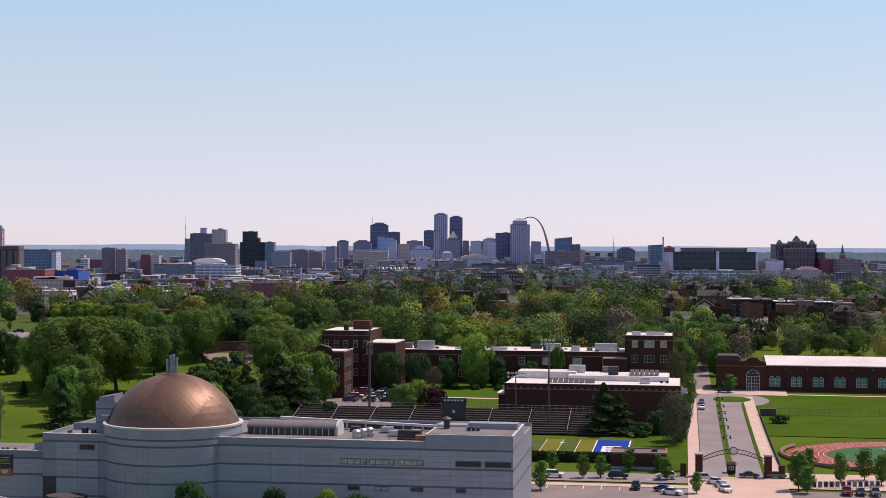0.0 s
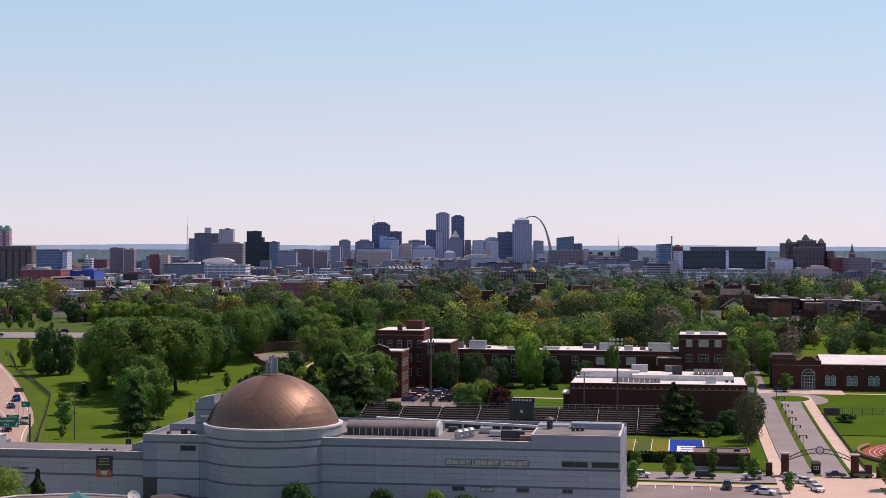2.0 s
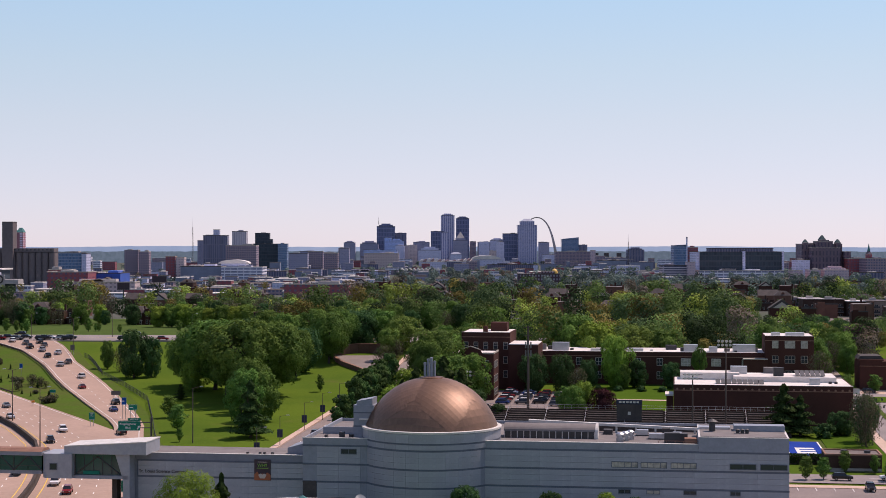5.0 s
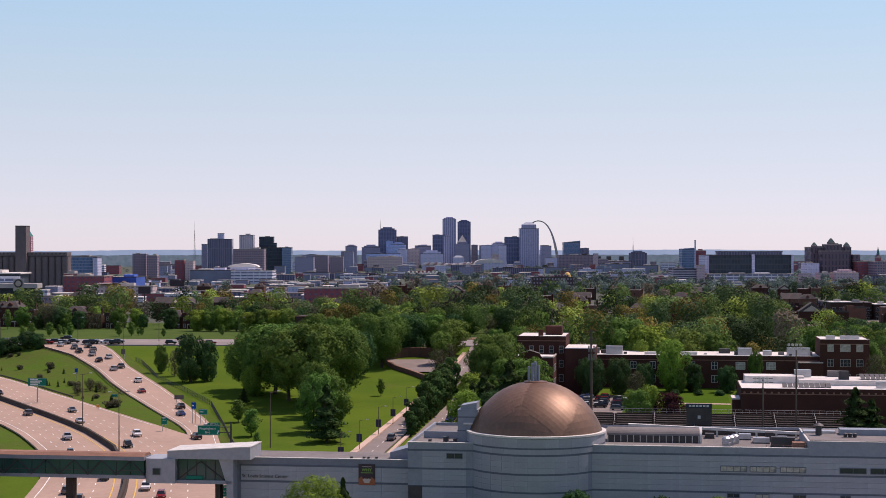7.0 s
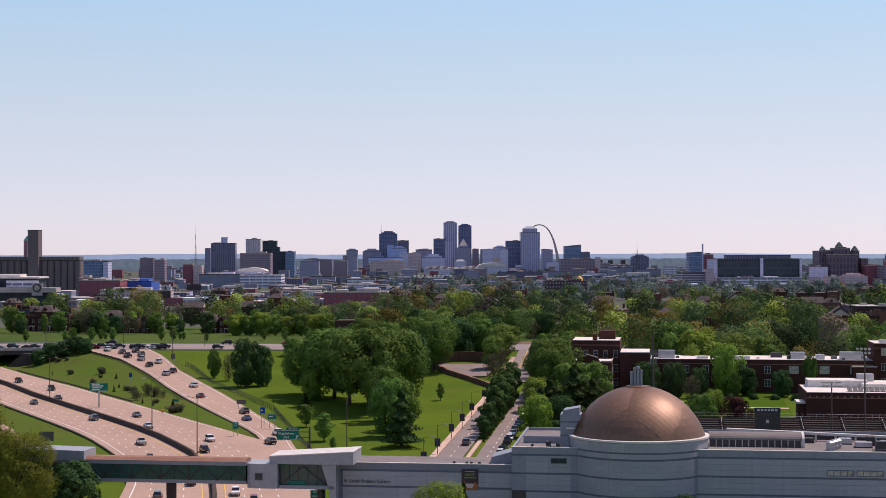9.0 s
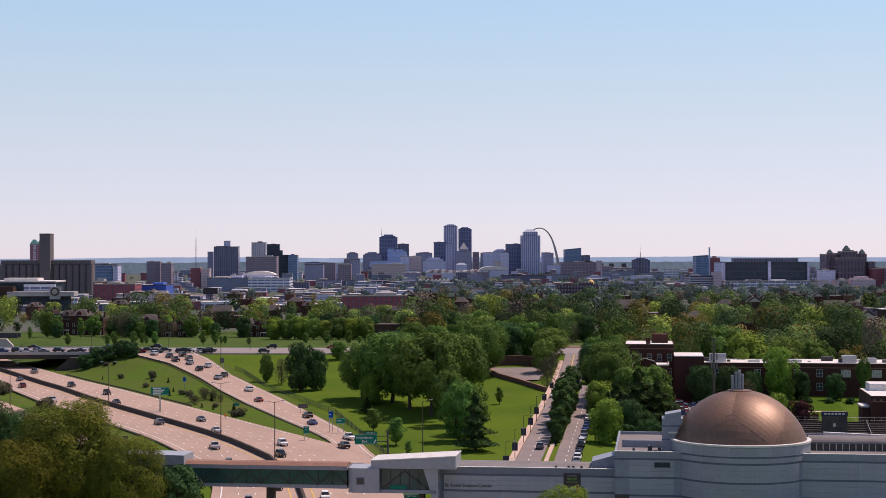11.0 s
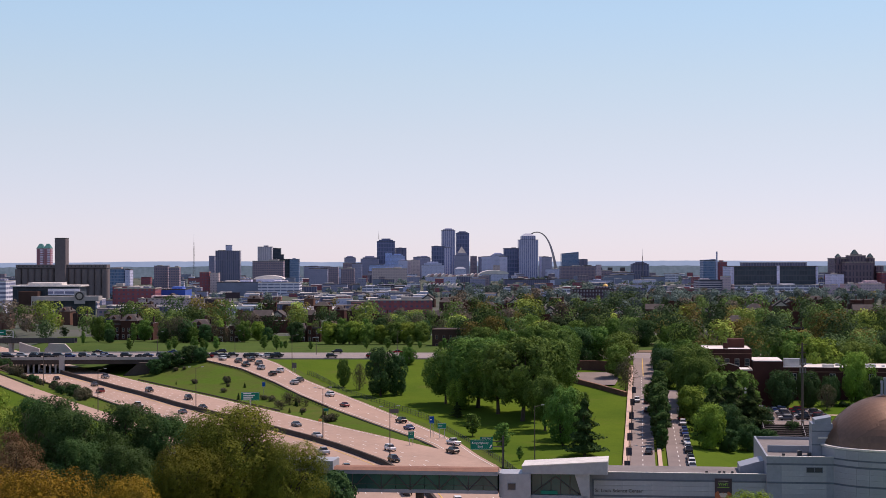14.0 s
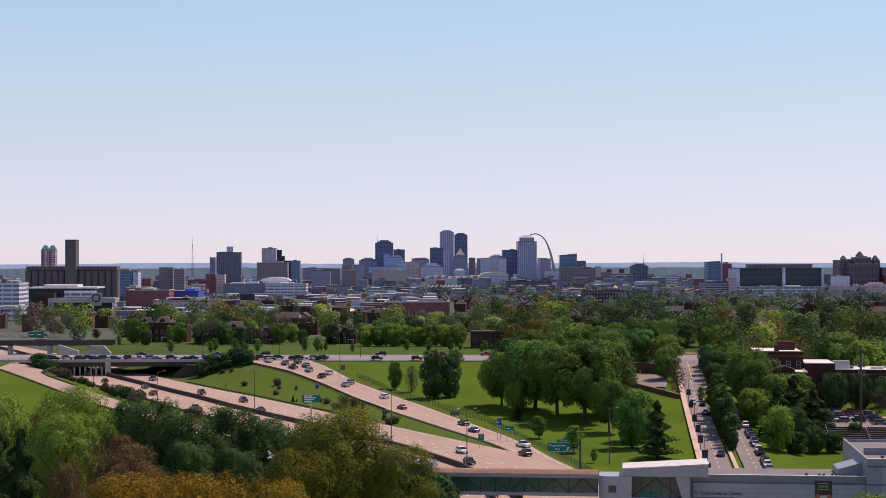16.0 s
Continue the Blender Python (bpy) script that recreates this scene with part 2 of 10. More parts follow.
M = {
    "grass": surface("grass", (0.085, 0.135, 0.017), (0.059, 0.106, 0.015), 0.9, 0.03, 1.2, 0.4),
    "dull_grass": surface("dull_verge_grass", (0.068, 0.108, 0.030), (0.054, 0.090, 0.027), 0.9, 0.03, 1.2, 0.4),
    "bare_earth": surface("bare_grass_earth", (0.19, 0.135, 0.095), (0.15, 0.12, 0.08), 0.9, 0.08, 0.9, 0.4),
    "lawn": surface("lawn", (0.059, 0.112, 0.013), (0.047, 0.092, 0.011), 0.9, 0.05, 1.5, 0.3),
    "rough_grass": surface("rough_grass", (0.066, 0.118, 0.019), (0.078, 0.098, 0.027), 0.9, 0.08, 0.9, 0.5),
    "highway": surface("pinkish_concrete_road", (0.400, 0.282, 0.222), (0.335, 0.240, 0.190), 0.85, 0.05, 0.8, 0.1),
    "asphalt": surface("asphalt", (0.245, 0.205, 0.190), (0.190, 0.160, 0.150), 0.9, 0.08, 2.0, 0.2),
    "campus_road": surface("grey_road", (0.265, 0.232, 0.222), (0.215, 0.190, 0.184), 0.9, 0.08, 2.0, 0.2),
    "pink_paving": surface("pink_paving", (0.55, 0.40, 0.32), (0.48, 0.35, 0.28), 0.85, 0.1, 2.0, 0.2),
    "walk": surface("pale_walk", (0.56, 0.42, 0.34), (0.48, 0.36, 0.29), 0.85, 0.15, 2.5, 0.2),
    "white_line": surface("white_road_paint", (0.78, 0.76, 0.72), None, 0.7, 0.5, 3.0),
    "yellow_line": surface("yellow_road_paint", (0.75, 0.50, 0.10), None, 0.7, 0.5, 3.0),
    "concrete": surface("grey_concrete", (0.42, 0.39, 0.37), (0.33, 0.31, 0.30), 0.85, 0.15, 2.0, 0.2),
    # Barrier concrete; on the overpass abutment its dark tone paints the shade.
    "dark_concrete": surface("stained_and_shaded_concrete", (0.075, 0.060, 0.052), (0.05, 0.042, 0.037), 0.9, 0.12, 1.5, 0.3),
    "white_panel": surface("white_enamel_panel", (0.305, 0.322, 0.352), (0.28, 0.297, 0.33), 0.45, 0.2, 1.0, 0.03, 0, 0.05),
    # The white wall colour darkened, to hold the wing front's shade.
    "wing_panel": surface("shaded_white_wing_panel", (0.172, 0.190, 0.232), (0.156, 0.174, 0.216), 0.5, 0.15, 1.0, 0.03),
    "white_wall": surface("white_wall_paint", (0.240, 0.262, 0.302), (0.218, 0.240, 0.284), 0.5, 0.15, 1.0, 0.03),
    "blue_line": surface("blue_grey_reveal", (0.10, 0.12, 0.16), None, 0.5, 0.3, 2.0),
    "roof_grey": surface("grey_roof_membrane", (0.205, 0.188, 0.182), (0.160, 0.146, 0.142), 0.85, 0.12, 1.0, 0.1),
    "roof_white": surface("white_roof_membrane", (0.68, 0.64, 0.60), (0.57, 0.53, 0.50), 0.8, 0.08, 0.7, 0.1),
    "roof_brown": surface("brown_gravel_roof", (0.20, 0.165, 0.15), (0.15, 0.125, 0.115), 0.9, 0.1, 1.5, 0.2),
    "tan_wall": surface("tan_stucco_wall", (0.26, 0.20, 0.165), (0.22, 0.17, 0.145), 0.9, 0.1, 1.5, 0.1),
    "roof_dark": surface("dark_shingle_roof", (0.10, 0.085, 0.08), (0.06, 0.055, 0.055), 0.9, 0.2, 2.0, 0.3),
    "copper": surface("brown_copper_sheet", (0.205, 0.116, 0.073), (0.165, 0.096, 0.063), 0.50, 0.12, 1.5, 0.03, 0.45, 0.07, True),
    "copper_dark": surface("dark_copper_seam", (0.20, 0.10, 0.06), None, 0.5, 0.3, 2.0, 0.0, 0.6),
    "steel": surface("galvanised_steel", (0.50, 0.50, 0.52), (0.40, 0.40, 0.42), 0.4, 0.5, 4.0, 0.0, 0.8),
    "steel_dark": surface("dark_painted_steel", (0.045, 0.043, 0.045), None, 0.6, 0.5, 4.0),
    "pole_brown": surface("brown_wood_pole", (0.13, 0.10, 0.085), None, 0.9, 0.5, 4.0),
    "brick": surface("dark_red_brick", (0.082, 0.034, 0.027), (0.060, 0.026, 0.021), 0.9, 0.12, 3.0, 0.2),
    "brick_warm": surface("warm_brown_brick", (0.170, 0.088, 0.064), (0.130, 0.068, 0.052), 0.9, 0.2, 3.0, 0.2),
    "brick_pale": surface("pale_brick", (0.30, 0.17, 0.12), (0.22, 0.12, 0.09), 0.9, 0.2, 3.0, 0.2),
    "brick_brown": surface("brown_brick", (0.075, 0.042, 0.034), (0.055, 0.034, 0.028), 0.9, 0.2, 3.0, 0.2),
    "stone_trim": surface("limestone_trim", (0.45, 0.40, 0.34), None, 0.85, 0.3, 3.0, 0.1),
    "glass": surface("dark_window_glass", (0.045, 0.055, 0.06), (0.03, 0.035, 0.04), 0.08, 0.3, 0.5),
    "glass_green": surface("green_bridge_glass", (0.035, 0.095, 0.085), (0.02, 0.06, 0.055), 0.1, 0.15, 0.6),
    "glass_pale": surface("pale_blinds_behind_glass", (0.52, 0.48, 0.40), (0.20, 0.20, 0.18), 0.25, 0.7, 1.0),
    "frame_white": surface("white_window_frame", (0.62, 0.60, 0.56), None, 0.6, 0.5, 3.0),
    "tread": surface("dark_bleacher_tread", (0.075, 0.062, 0.058), (0.052, 0.045, 0.042), 0.9, 0.3, 2.0, 0.1),
    "f_dark_brick": facade("dark_brick_facade", (0.075, 0.048, 0.048), (0.20, 0.19, 0.20), 4.2, 3.4, 0.5, 0.5),
    "seat": surface("weathered_bleacher_board", (0.060, 0.044, 0.038), (0.042, 0.034, 0.030), 0.8, 0.3, 2.0, 0.1),
    "turf_a": surface("yellow_green_turf", (0.16, 0.155, 0.03), (0.13, 0.13, 0.028), 0.9, 0.1, 1.5, 0.1),
    "turf_b": surface("dark_green_turf", (0.085, 0.11, 0.035), (0.07, 0.095, 0.03), 0.9, 0.1, 1.5, 0.1),
    "turf_blue": surface("blue_end_zone_turf", (0.025, 0.06, 0.30), (0.02, 0.05, 0.25), 0.9, 0.1, 1.5, 0.1),
    "track": surface("red_running_track", (0.30, 0.075, 0.055), (0.25, 0.065, 0.05), 0.9, 0.1, 2.0, 0.1),
    "infield": surface("green_infield_turf", (0.06, 0.15, 0.07), (0.05, 0.12, 0.055), 0.9, 0.1, 2.0, 0.1),
    "bark": surface("bark", (0.085, 0.065, 0.05), (0.055, 0.042, 0.035), 0.95, 0.6, 5.0, 0.4),
    "sign_green": surface("green_sign_sheet", (0.008, 0.200, 0.135), None, 0.85, 0.3, 1.0),
    "sign_blue": surface("blue_sign_sheet", (0.008, 0.08, 0.34), None, 0.85, 0.3, 1.0),
    "sign_white": surface("white_sign_letters", (0.80, 0.82, 0.80), None, 0.5, 0.3, 1.0),
    "sign_back": surface("bare_sign_back", (0.10, 0.09, 0.085), None, 0.6, 0.3, 1.0),
    "orange": surface("orange_sign_sheet", (0.75, 0.25, 0.02), None, 0.5, 0.3, 1.0),
    "poster_dark": surface("dark_poster_print", (0.05, 0.025, 0.035), (0.03, 0.018, 0.025), 0.6, 0.5, 2.0),
    "poster_orange": surface("orange_poster_print", (0.38, 0.11, 0.04), (0.28, 0.07, 0.03), 0.6, 0.5, 2.0),
    "poster_green": surface("green_poster_letters", (0.25, 0.50, 0.06), None, 0.6, 0.5, 2.0),
    "poster_pale": surface("pale_poster_print", (0.55, 0.47, 0.40), None, 0.6, 0.5, 2.0),
    "navy": surface("navy_board", (0.012, 0.018, 0.05), None, 0.5, 0.3, 1.0),
    "rubber": surface("tyre_rubber", (0.02, 0.02, 0.02), None, 0.9, 3.0, 9.0),
    "rim": surface("alloy_rim", (0.45, 0.45, 0.46), None, 0.35, 3.0, 9.0, 0, 0.9),
    "car_glass": surface("car_glass", (0.02, 0.023, 0.028), None, 0.06, 3.0, 9.0),
    "headlight": surface("headlight_lens", (0.6, 0.6, 0.58), None, 0.2, 3.0, 9.0),
    "taillight": surface("red_tail_lens", (0.35, 0.01, 0.01), None, 0.25, 3.0, 9.0),
    "teal_roof": surface("teal_copper_roof", (0.07, 0.20, 0.19), (0.05, 0.15, 0.15), 0.7, 0.2, 1.0),
    "teal_dark": surface("dark_weathered_copper_roof", (0.040, 0.078, 0.085), (0.030, 0.060, 0.068), 0.7, 0.2, 1.0),
    "silver": surface("silver_roof_sheet", (0.62, 0.63, 0.66), None, 0.3, 0.1, 1.0, 0, 0.7),
    "gold": surface("golden_tank_paint", (0.75, 0.45, 0.10), None, 0.5, 0.3, 1.0),
    "hedge": leafage("hedge_leaves", (0.02, 0.05, 0.012), (0.03, 0.065, 0.015), 0.4),
    "leaf_green": leafage("fresh_green_leaves", (0.112, 0.212, 0.043), (0.079, 0.161, 0.038)),
    "leaf_dark": leafage("dark_green_leaves", (0.046, 0.104, 0.039), (0.062, 0.125, 0.041)),
    "leaf_lime": leafage("lime_green_leaves", (0.158, 0.262, 0.054), (0.113, 0.205, 0.045)),
    # Distance haze is put into this leaf colour as a grey-blue cast.
    "leaf_far": leafage("haze_greyed_far_leaves", (0.121, 0.163, 0.137), (0.089, 0.126, 0.115), fine=1.3),
    "leaf_olive": leafage("olive_brown_leaves", (0.156, 0.168, 0.024), (0.108, 0.132, 0.022)),
    "leaf_yellow": leafage("yellow_green_leaves", (0.294, 0.202, 0.022), (0.213, 0.156, 0.022)),
    "leaf_brown": leafage("brownish_budding_leaves", (0.110, 0.107, 0.061), (0.088, 0.091, 0.059)),
    "leaf_red": leafage("dark_red_leaves", (0.066, 0.022, 0.025), (0.048, 0.022, 0.025)),
    "leaf_spring": leafage("yellow_green_spring_leaves", (0.206, 0.318, 0.048), (0.131, 0.230, 0.041)),
    "leaf_tan": leafage("tan_budding_leaves", (0.176, 0.111, 0.054), (0.124, 0.094, 0.050)),
    "needle": leafage("pine_needles", (0.046, 0.080, 0.024), (0.034, 0.062, 0.020)),
    # Woods colours: varied kinds, muted partly to paint in the haze.
    "wood_green": leafage("muted_green_leaves", (0.131, 0.206, 0.057), (0.091, 0.155, 0.048), fine=1.3),
    "wood_dark": leafage("muted_dark_leaves", (0.049, 0.089, 0.038), (0.061, 0.105, 0.042), fine=1.3),
    "wood_lime": leafage("muted_lime_leaves", (0.285, 0.346, 0.065), (0.203, 0.269, 0.060), fine=1.3),
    "wood_olive": leafage("muted_olive_leaves", (0.253, 0.228, 0.060), (0.187, 0.185, 0.049), fine=1.3),
    "wood_brown": leafage("grey_brown_budding_leaves", (0.153, 0.124, 0.090), (0.114, 0.102, 0.078), fine=1.3),
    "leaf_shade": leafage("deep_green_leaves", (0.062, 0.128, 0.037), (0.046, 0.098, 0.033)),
    "shed_pink": surface("faded_pink_roof_sheet", (0.36, 0.25, 0.24), (0.30, 0.21, 0.21), 0.7, 0.05, 0.4),
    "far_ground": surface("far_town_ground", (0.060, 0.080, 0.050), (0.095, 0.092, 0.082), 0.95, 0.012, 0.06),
    # far facades; most colours are paler and bluer to stand for haze
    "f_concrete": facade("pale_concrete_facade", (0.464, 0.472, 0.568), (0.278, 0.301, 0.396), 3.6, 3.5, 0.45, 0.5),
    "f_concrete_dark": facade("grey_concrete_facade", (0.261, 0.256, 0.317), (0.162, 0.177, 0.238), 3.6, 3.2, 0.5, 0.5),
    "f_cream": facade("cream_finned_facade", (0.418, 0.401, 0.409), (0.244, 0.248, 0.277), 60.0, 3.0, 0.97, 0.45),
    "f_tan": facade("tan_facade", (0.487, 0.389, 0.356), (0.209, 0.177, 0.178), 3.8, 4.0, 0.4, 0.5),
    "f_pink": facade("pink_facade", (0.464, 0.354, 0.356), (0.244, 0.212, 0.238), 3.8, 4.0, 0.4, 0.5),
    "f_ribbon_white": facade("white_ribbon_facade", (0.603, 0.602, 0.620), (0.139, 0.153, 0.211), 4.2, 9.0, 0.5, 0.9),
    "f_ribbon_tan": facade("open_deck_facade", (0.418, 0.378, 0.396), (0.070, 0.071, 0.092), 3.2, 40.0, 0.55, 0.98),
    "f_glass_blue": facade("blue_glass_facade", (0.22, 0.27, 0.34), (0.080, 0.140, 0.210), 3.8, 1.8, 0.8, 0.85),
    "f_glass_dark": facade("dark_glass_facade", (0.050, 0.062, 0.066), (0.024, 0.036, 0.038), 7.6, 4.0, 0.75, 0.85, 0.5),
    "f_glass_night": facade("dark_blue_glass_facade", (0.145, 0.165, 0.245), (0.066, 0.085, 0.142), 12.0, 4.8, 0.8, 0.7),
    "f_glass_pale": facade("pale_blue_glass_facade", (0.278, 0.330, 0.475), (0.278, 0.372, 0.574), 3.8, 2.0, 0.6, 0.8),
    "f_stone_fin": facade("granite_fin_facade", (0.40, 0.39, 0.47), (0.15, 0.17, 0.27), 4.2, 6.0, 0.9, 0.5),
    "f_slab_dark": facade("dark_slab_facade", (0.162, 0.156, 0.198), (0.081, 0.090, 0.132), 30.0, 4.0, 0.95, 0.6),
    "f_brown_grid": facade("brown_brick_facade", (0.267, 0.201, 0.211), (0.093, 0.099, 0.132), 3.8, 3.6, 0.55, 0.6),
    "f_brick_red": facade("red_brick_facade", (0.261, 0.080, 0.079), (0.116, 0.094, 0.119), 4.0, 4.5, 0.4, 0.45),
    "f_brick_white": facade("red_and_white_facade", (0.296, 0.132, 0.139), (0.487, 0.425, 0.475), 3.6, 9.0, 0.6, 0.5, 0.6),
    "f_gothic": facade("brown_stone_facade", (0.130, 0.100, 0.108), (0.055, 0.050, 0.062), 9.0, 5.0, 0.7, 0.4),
    "f_blue": surface("bright_blue_metal_wall", (0.022, 0.090, 0.450), None, 0.5, 0.05, 0.5),
    "f_bluegrey": surface("blue_grey_metal_wall", (0.195, 0.225, 0.315), None, 0.6, 0.05, 0.5),
    "f_concrete_silo": surface("silo_concrete", (0.165, 0.140, 0.142), (0.150, 0.130, 0.135), 0.9, 0.03, 0.4, 0.1),
}
# Plain and hills emit their colour: the distance haze is painted as glow.
M["plain"], hn, hl, hp = nodes_of("haze_painted_plain")
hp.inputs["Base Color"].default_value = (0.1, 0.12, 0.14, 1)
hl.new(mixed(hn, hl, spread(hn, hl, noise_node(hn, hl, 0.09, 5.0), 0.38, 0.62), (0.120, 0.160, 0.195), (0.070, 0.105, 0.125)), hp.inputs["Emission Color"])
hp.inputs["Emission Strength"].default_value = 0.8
M["hills"], hn, hl, hp = nodes_of("haze_painted_hills")
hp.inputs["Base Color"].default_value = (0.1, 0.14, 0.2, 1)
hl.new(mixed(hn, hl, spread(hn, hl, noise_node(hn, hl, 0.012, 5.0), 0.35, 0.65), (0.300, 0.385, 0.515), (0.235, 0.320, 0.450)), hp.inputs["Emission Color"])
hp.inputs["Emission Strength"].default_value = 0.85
PAINTS = {
    "white": (0.75, 0.75, 0.75), "black": (0.012, 0.012, 0.014), "silver": (0.42, 0.43, 0.45),
    "grey": (0.11, 0.115, 0.125), "red": (0.22, 0.012, 0.014), "blue": (0.02, 0.05, 0.18),
}
for key, rgb in PAINTS.items():
    M["paint_" + key] = surface(key + "_car_paint", rgb, tuple(c * 0.95 for c in rgb), 0.25, 0.5, 4.0)

# ---- building blocks ----
ANGLE = -8.5
CA, SA = math.cos(radians(8.5)), math.sin(radians(8.5))


def XY(u, v):
    """The town's street grid (u across, v along the streets) to the world."""
    return u * CA + v * SA, -u * SA + v * CA


def link_mesh(name, data, parent=None):
    ob = new(name, data)
    if parent:
        ob.parent = parent
    return ob


def part(name, bm, material, parent=None, label="", smooth=False):
    """One bmesh as one mesh object, under a thing or a part."""
    data = bpy.data.meshes.new(name)
    bm.to_mesh(data)
    bm.free()
    data.materials.append(material)
    if smooth:
        data.polygons.foreach_set("use_smooth", [True] * len(data.polygons))
    ob = link_mesh(name, data, parent)
    if label:
        ob["label"] = label
    return ob


def thing(name, label, category, x=0.0, y=0.0, z=0.0, rz=0.0, group="", kind="", fixed=False):
    ob = new(name)
    ob.empty_display_size = 0.5
    (x, y, z), k = ((x, y, z), 1.0) if fixed else site(x, y, z)
    ob.location, ob.rotation_euler, ob.scale = (x, y, z), (0, 0, radians(rz)), (k, k, k)
    return tagged(ob, label, category, group, kind)


def grid_thing(name, label, category, u, v, z=0.0, **more):
    """A thing that stands square to the street grid; its own axes are u and v."""
    return thing(name, label, category, *XY(u, v), z, ANGLE, **more)


def box(bm, x0, x1, y0, y1, z0, z1, taper=1.0):
    vs = []
    mx, my = (x0 + x1) / 2, (y0 + y1) / 2
    for z, k in ((z0, 1.0), (z1, taper)):
        for x, y in ((x0, y0), (x1, y0), (x1, y1), (x0, y1)):
            vs.append(bm.verts.new((mx + (x - mx) * k, my + (y - my) * k, z)))
    for f in ((3, 2, 1, 0), (4, 5, 6, 7), (0, 1, 5, 4), (1, 2, 6, 5), (2, 3, 7, 6), (3, 0, 4, 7)):
        bm.faces.new([vs[i] for i in f])
    return vs


def boxed(*args, **kw):
    bm = bmesh.new()
    box(bm, *args, **kw)
    return bm


def prism(points, z0, z1):
    """An upright prism over a plan of points."""
    bm = bmesh.new()
    lo = [bm.verts.new((x, y, z0)) for x, y in points]
    hi = [bm.verts.new((x, y, z1)) for x, y in points]
    k = len(points)
    bm.faces.new(lo[::-1])
    bm.faces.new(hi)
    for i in range(k):
        bm.faces.new((lo[i], lo[(i + 1) % k], hi[(i + 1) % k], hi[i]))
    bmesh.ops.recalc_face_normals(bm, faces=bm.faces)
    return bm


def side_prism(points, x0, x1):
    """A prism along x over an outline of (y, z) points."""
    bm = bmesh.new()
    a = [bm.verts.new((x0, y, z)) for y, z in points]
    b = [bm.verts.new((x1, y, z)) for y, z in points]
    k = len(points)
    bm.faces.new(a)
    bm.faces.new(b[::-1])
    for i in range(k):
        bm.faces.new((a[i], b[i], b[(i + 1) % k], a[(i + 1) % k]))
    bmesh.ops.recalc_face_normals(bm, faces=bm.faces)
    return bm


def front_prism(points, y0, y1):
    """A prism along y over an outline of (x, z) points."""
    bm = side_prism(points, y0, y1)
    for v in bm.verts:
        v.co = Vector((v.co.y, v.co.x, v.co.z))
    bmesh.ops.recalc_face_normals(bm, faces=bm.faces)
    return bm


def tube(bm, a, b, r0, r1=None, sides=8):
    """A tapered bar from a to b."""
    a, b = Vector(a), Vector(b)
    r1 = r0 if r1 is None else r1
    q = (b - a).to_track_quat("Z", "Y")
    rings = []
    for c, r in ((a, r0), (b, r1)):
        rings.append([bm.verts.new(c + q @ Vector((r * math.cos(k * math.tau / sides), r * math.sin(k * math.tau / sides), 0))) for k in range(sides)])
    for k in range(sides):
        j = (k + 1) % sides
        bm.faces.new((rings[0][k], rings[0][j], rings[1][j], rings[1][k]))
    bm.faces.new(rings[0][::-1])
    bm.faces.new(rings[1])


def tubed(a, b, r0, r1=None, sides=8):
    bm = bmesh.new()
    tube(bm, a, b, r0, r1, sides)
    return bm


def lathe(profile, sides=48, half=False):
    """A body turned about z from (radius, z) pairs."""
    bm = bmesh.new()
    rings = []
    for r, z in profile:
        if r < 1e-4:
            rings.append([bm.verts.new((0, 0, z))])
        else:
            rings.append([bm.verts.new((r * math.cos(k * math.tau / sides), r * math.sin(k * math.tau / sides), z)) for k in range(sides)])
    for lo, hi in zip(rings, rings[1:]):
        for k in range(sides):
            j = (k + 1) % sides
            if len(lo) == 1 and len(hi) == 1:
                continue
            if len(lo) == 1:
                bm.faces.new((lo[0], hi[k], hi[j]))
            elif len(hi) == 1:
                bm.faces.new((lo[k], lo[j], hi[0]))
            else:
                bm.faces.new((lo[k], lo[j], hi[j], hi[k]))
    bmesh.ops.recalc_face_normals(bm, faces=bm.faces)
    return bm


def lettering(name, text, size, material, parent, place, upright=True, label=""):
    """Raised letters in the built-in font, centred on place and facing -y."""
    cu = bpy.data.curves.new(name, "FONT")
    cu.body, cu.size, cu.align_x, cu.align_y, cu.extrude = text, size, "CENTER", "CENTER", 0.03
    tmp = bpy.data.objects.new(name, cu)
    scene.collection.objects.link(tmp)
    bpy.context.view_layer.update()
    data = bpy.data.meshes.new_from_object(tmp.evaluated_get(bpy.context.evaluated_depsgraph_get()))
    bpy.data.objects.remove(tmp)
    data.materials.clear()
    data.materials.append(material)
    ob = link_mesh(name, data, parent)
    ob.location, ob.rotation_euler = place, (radians(90), 0, 0)
    if label:
        ob["label"] = label
    return ob


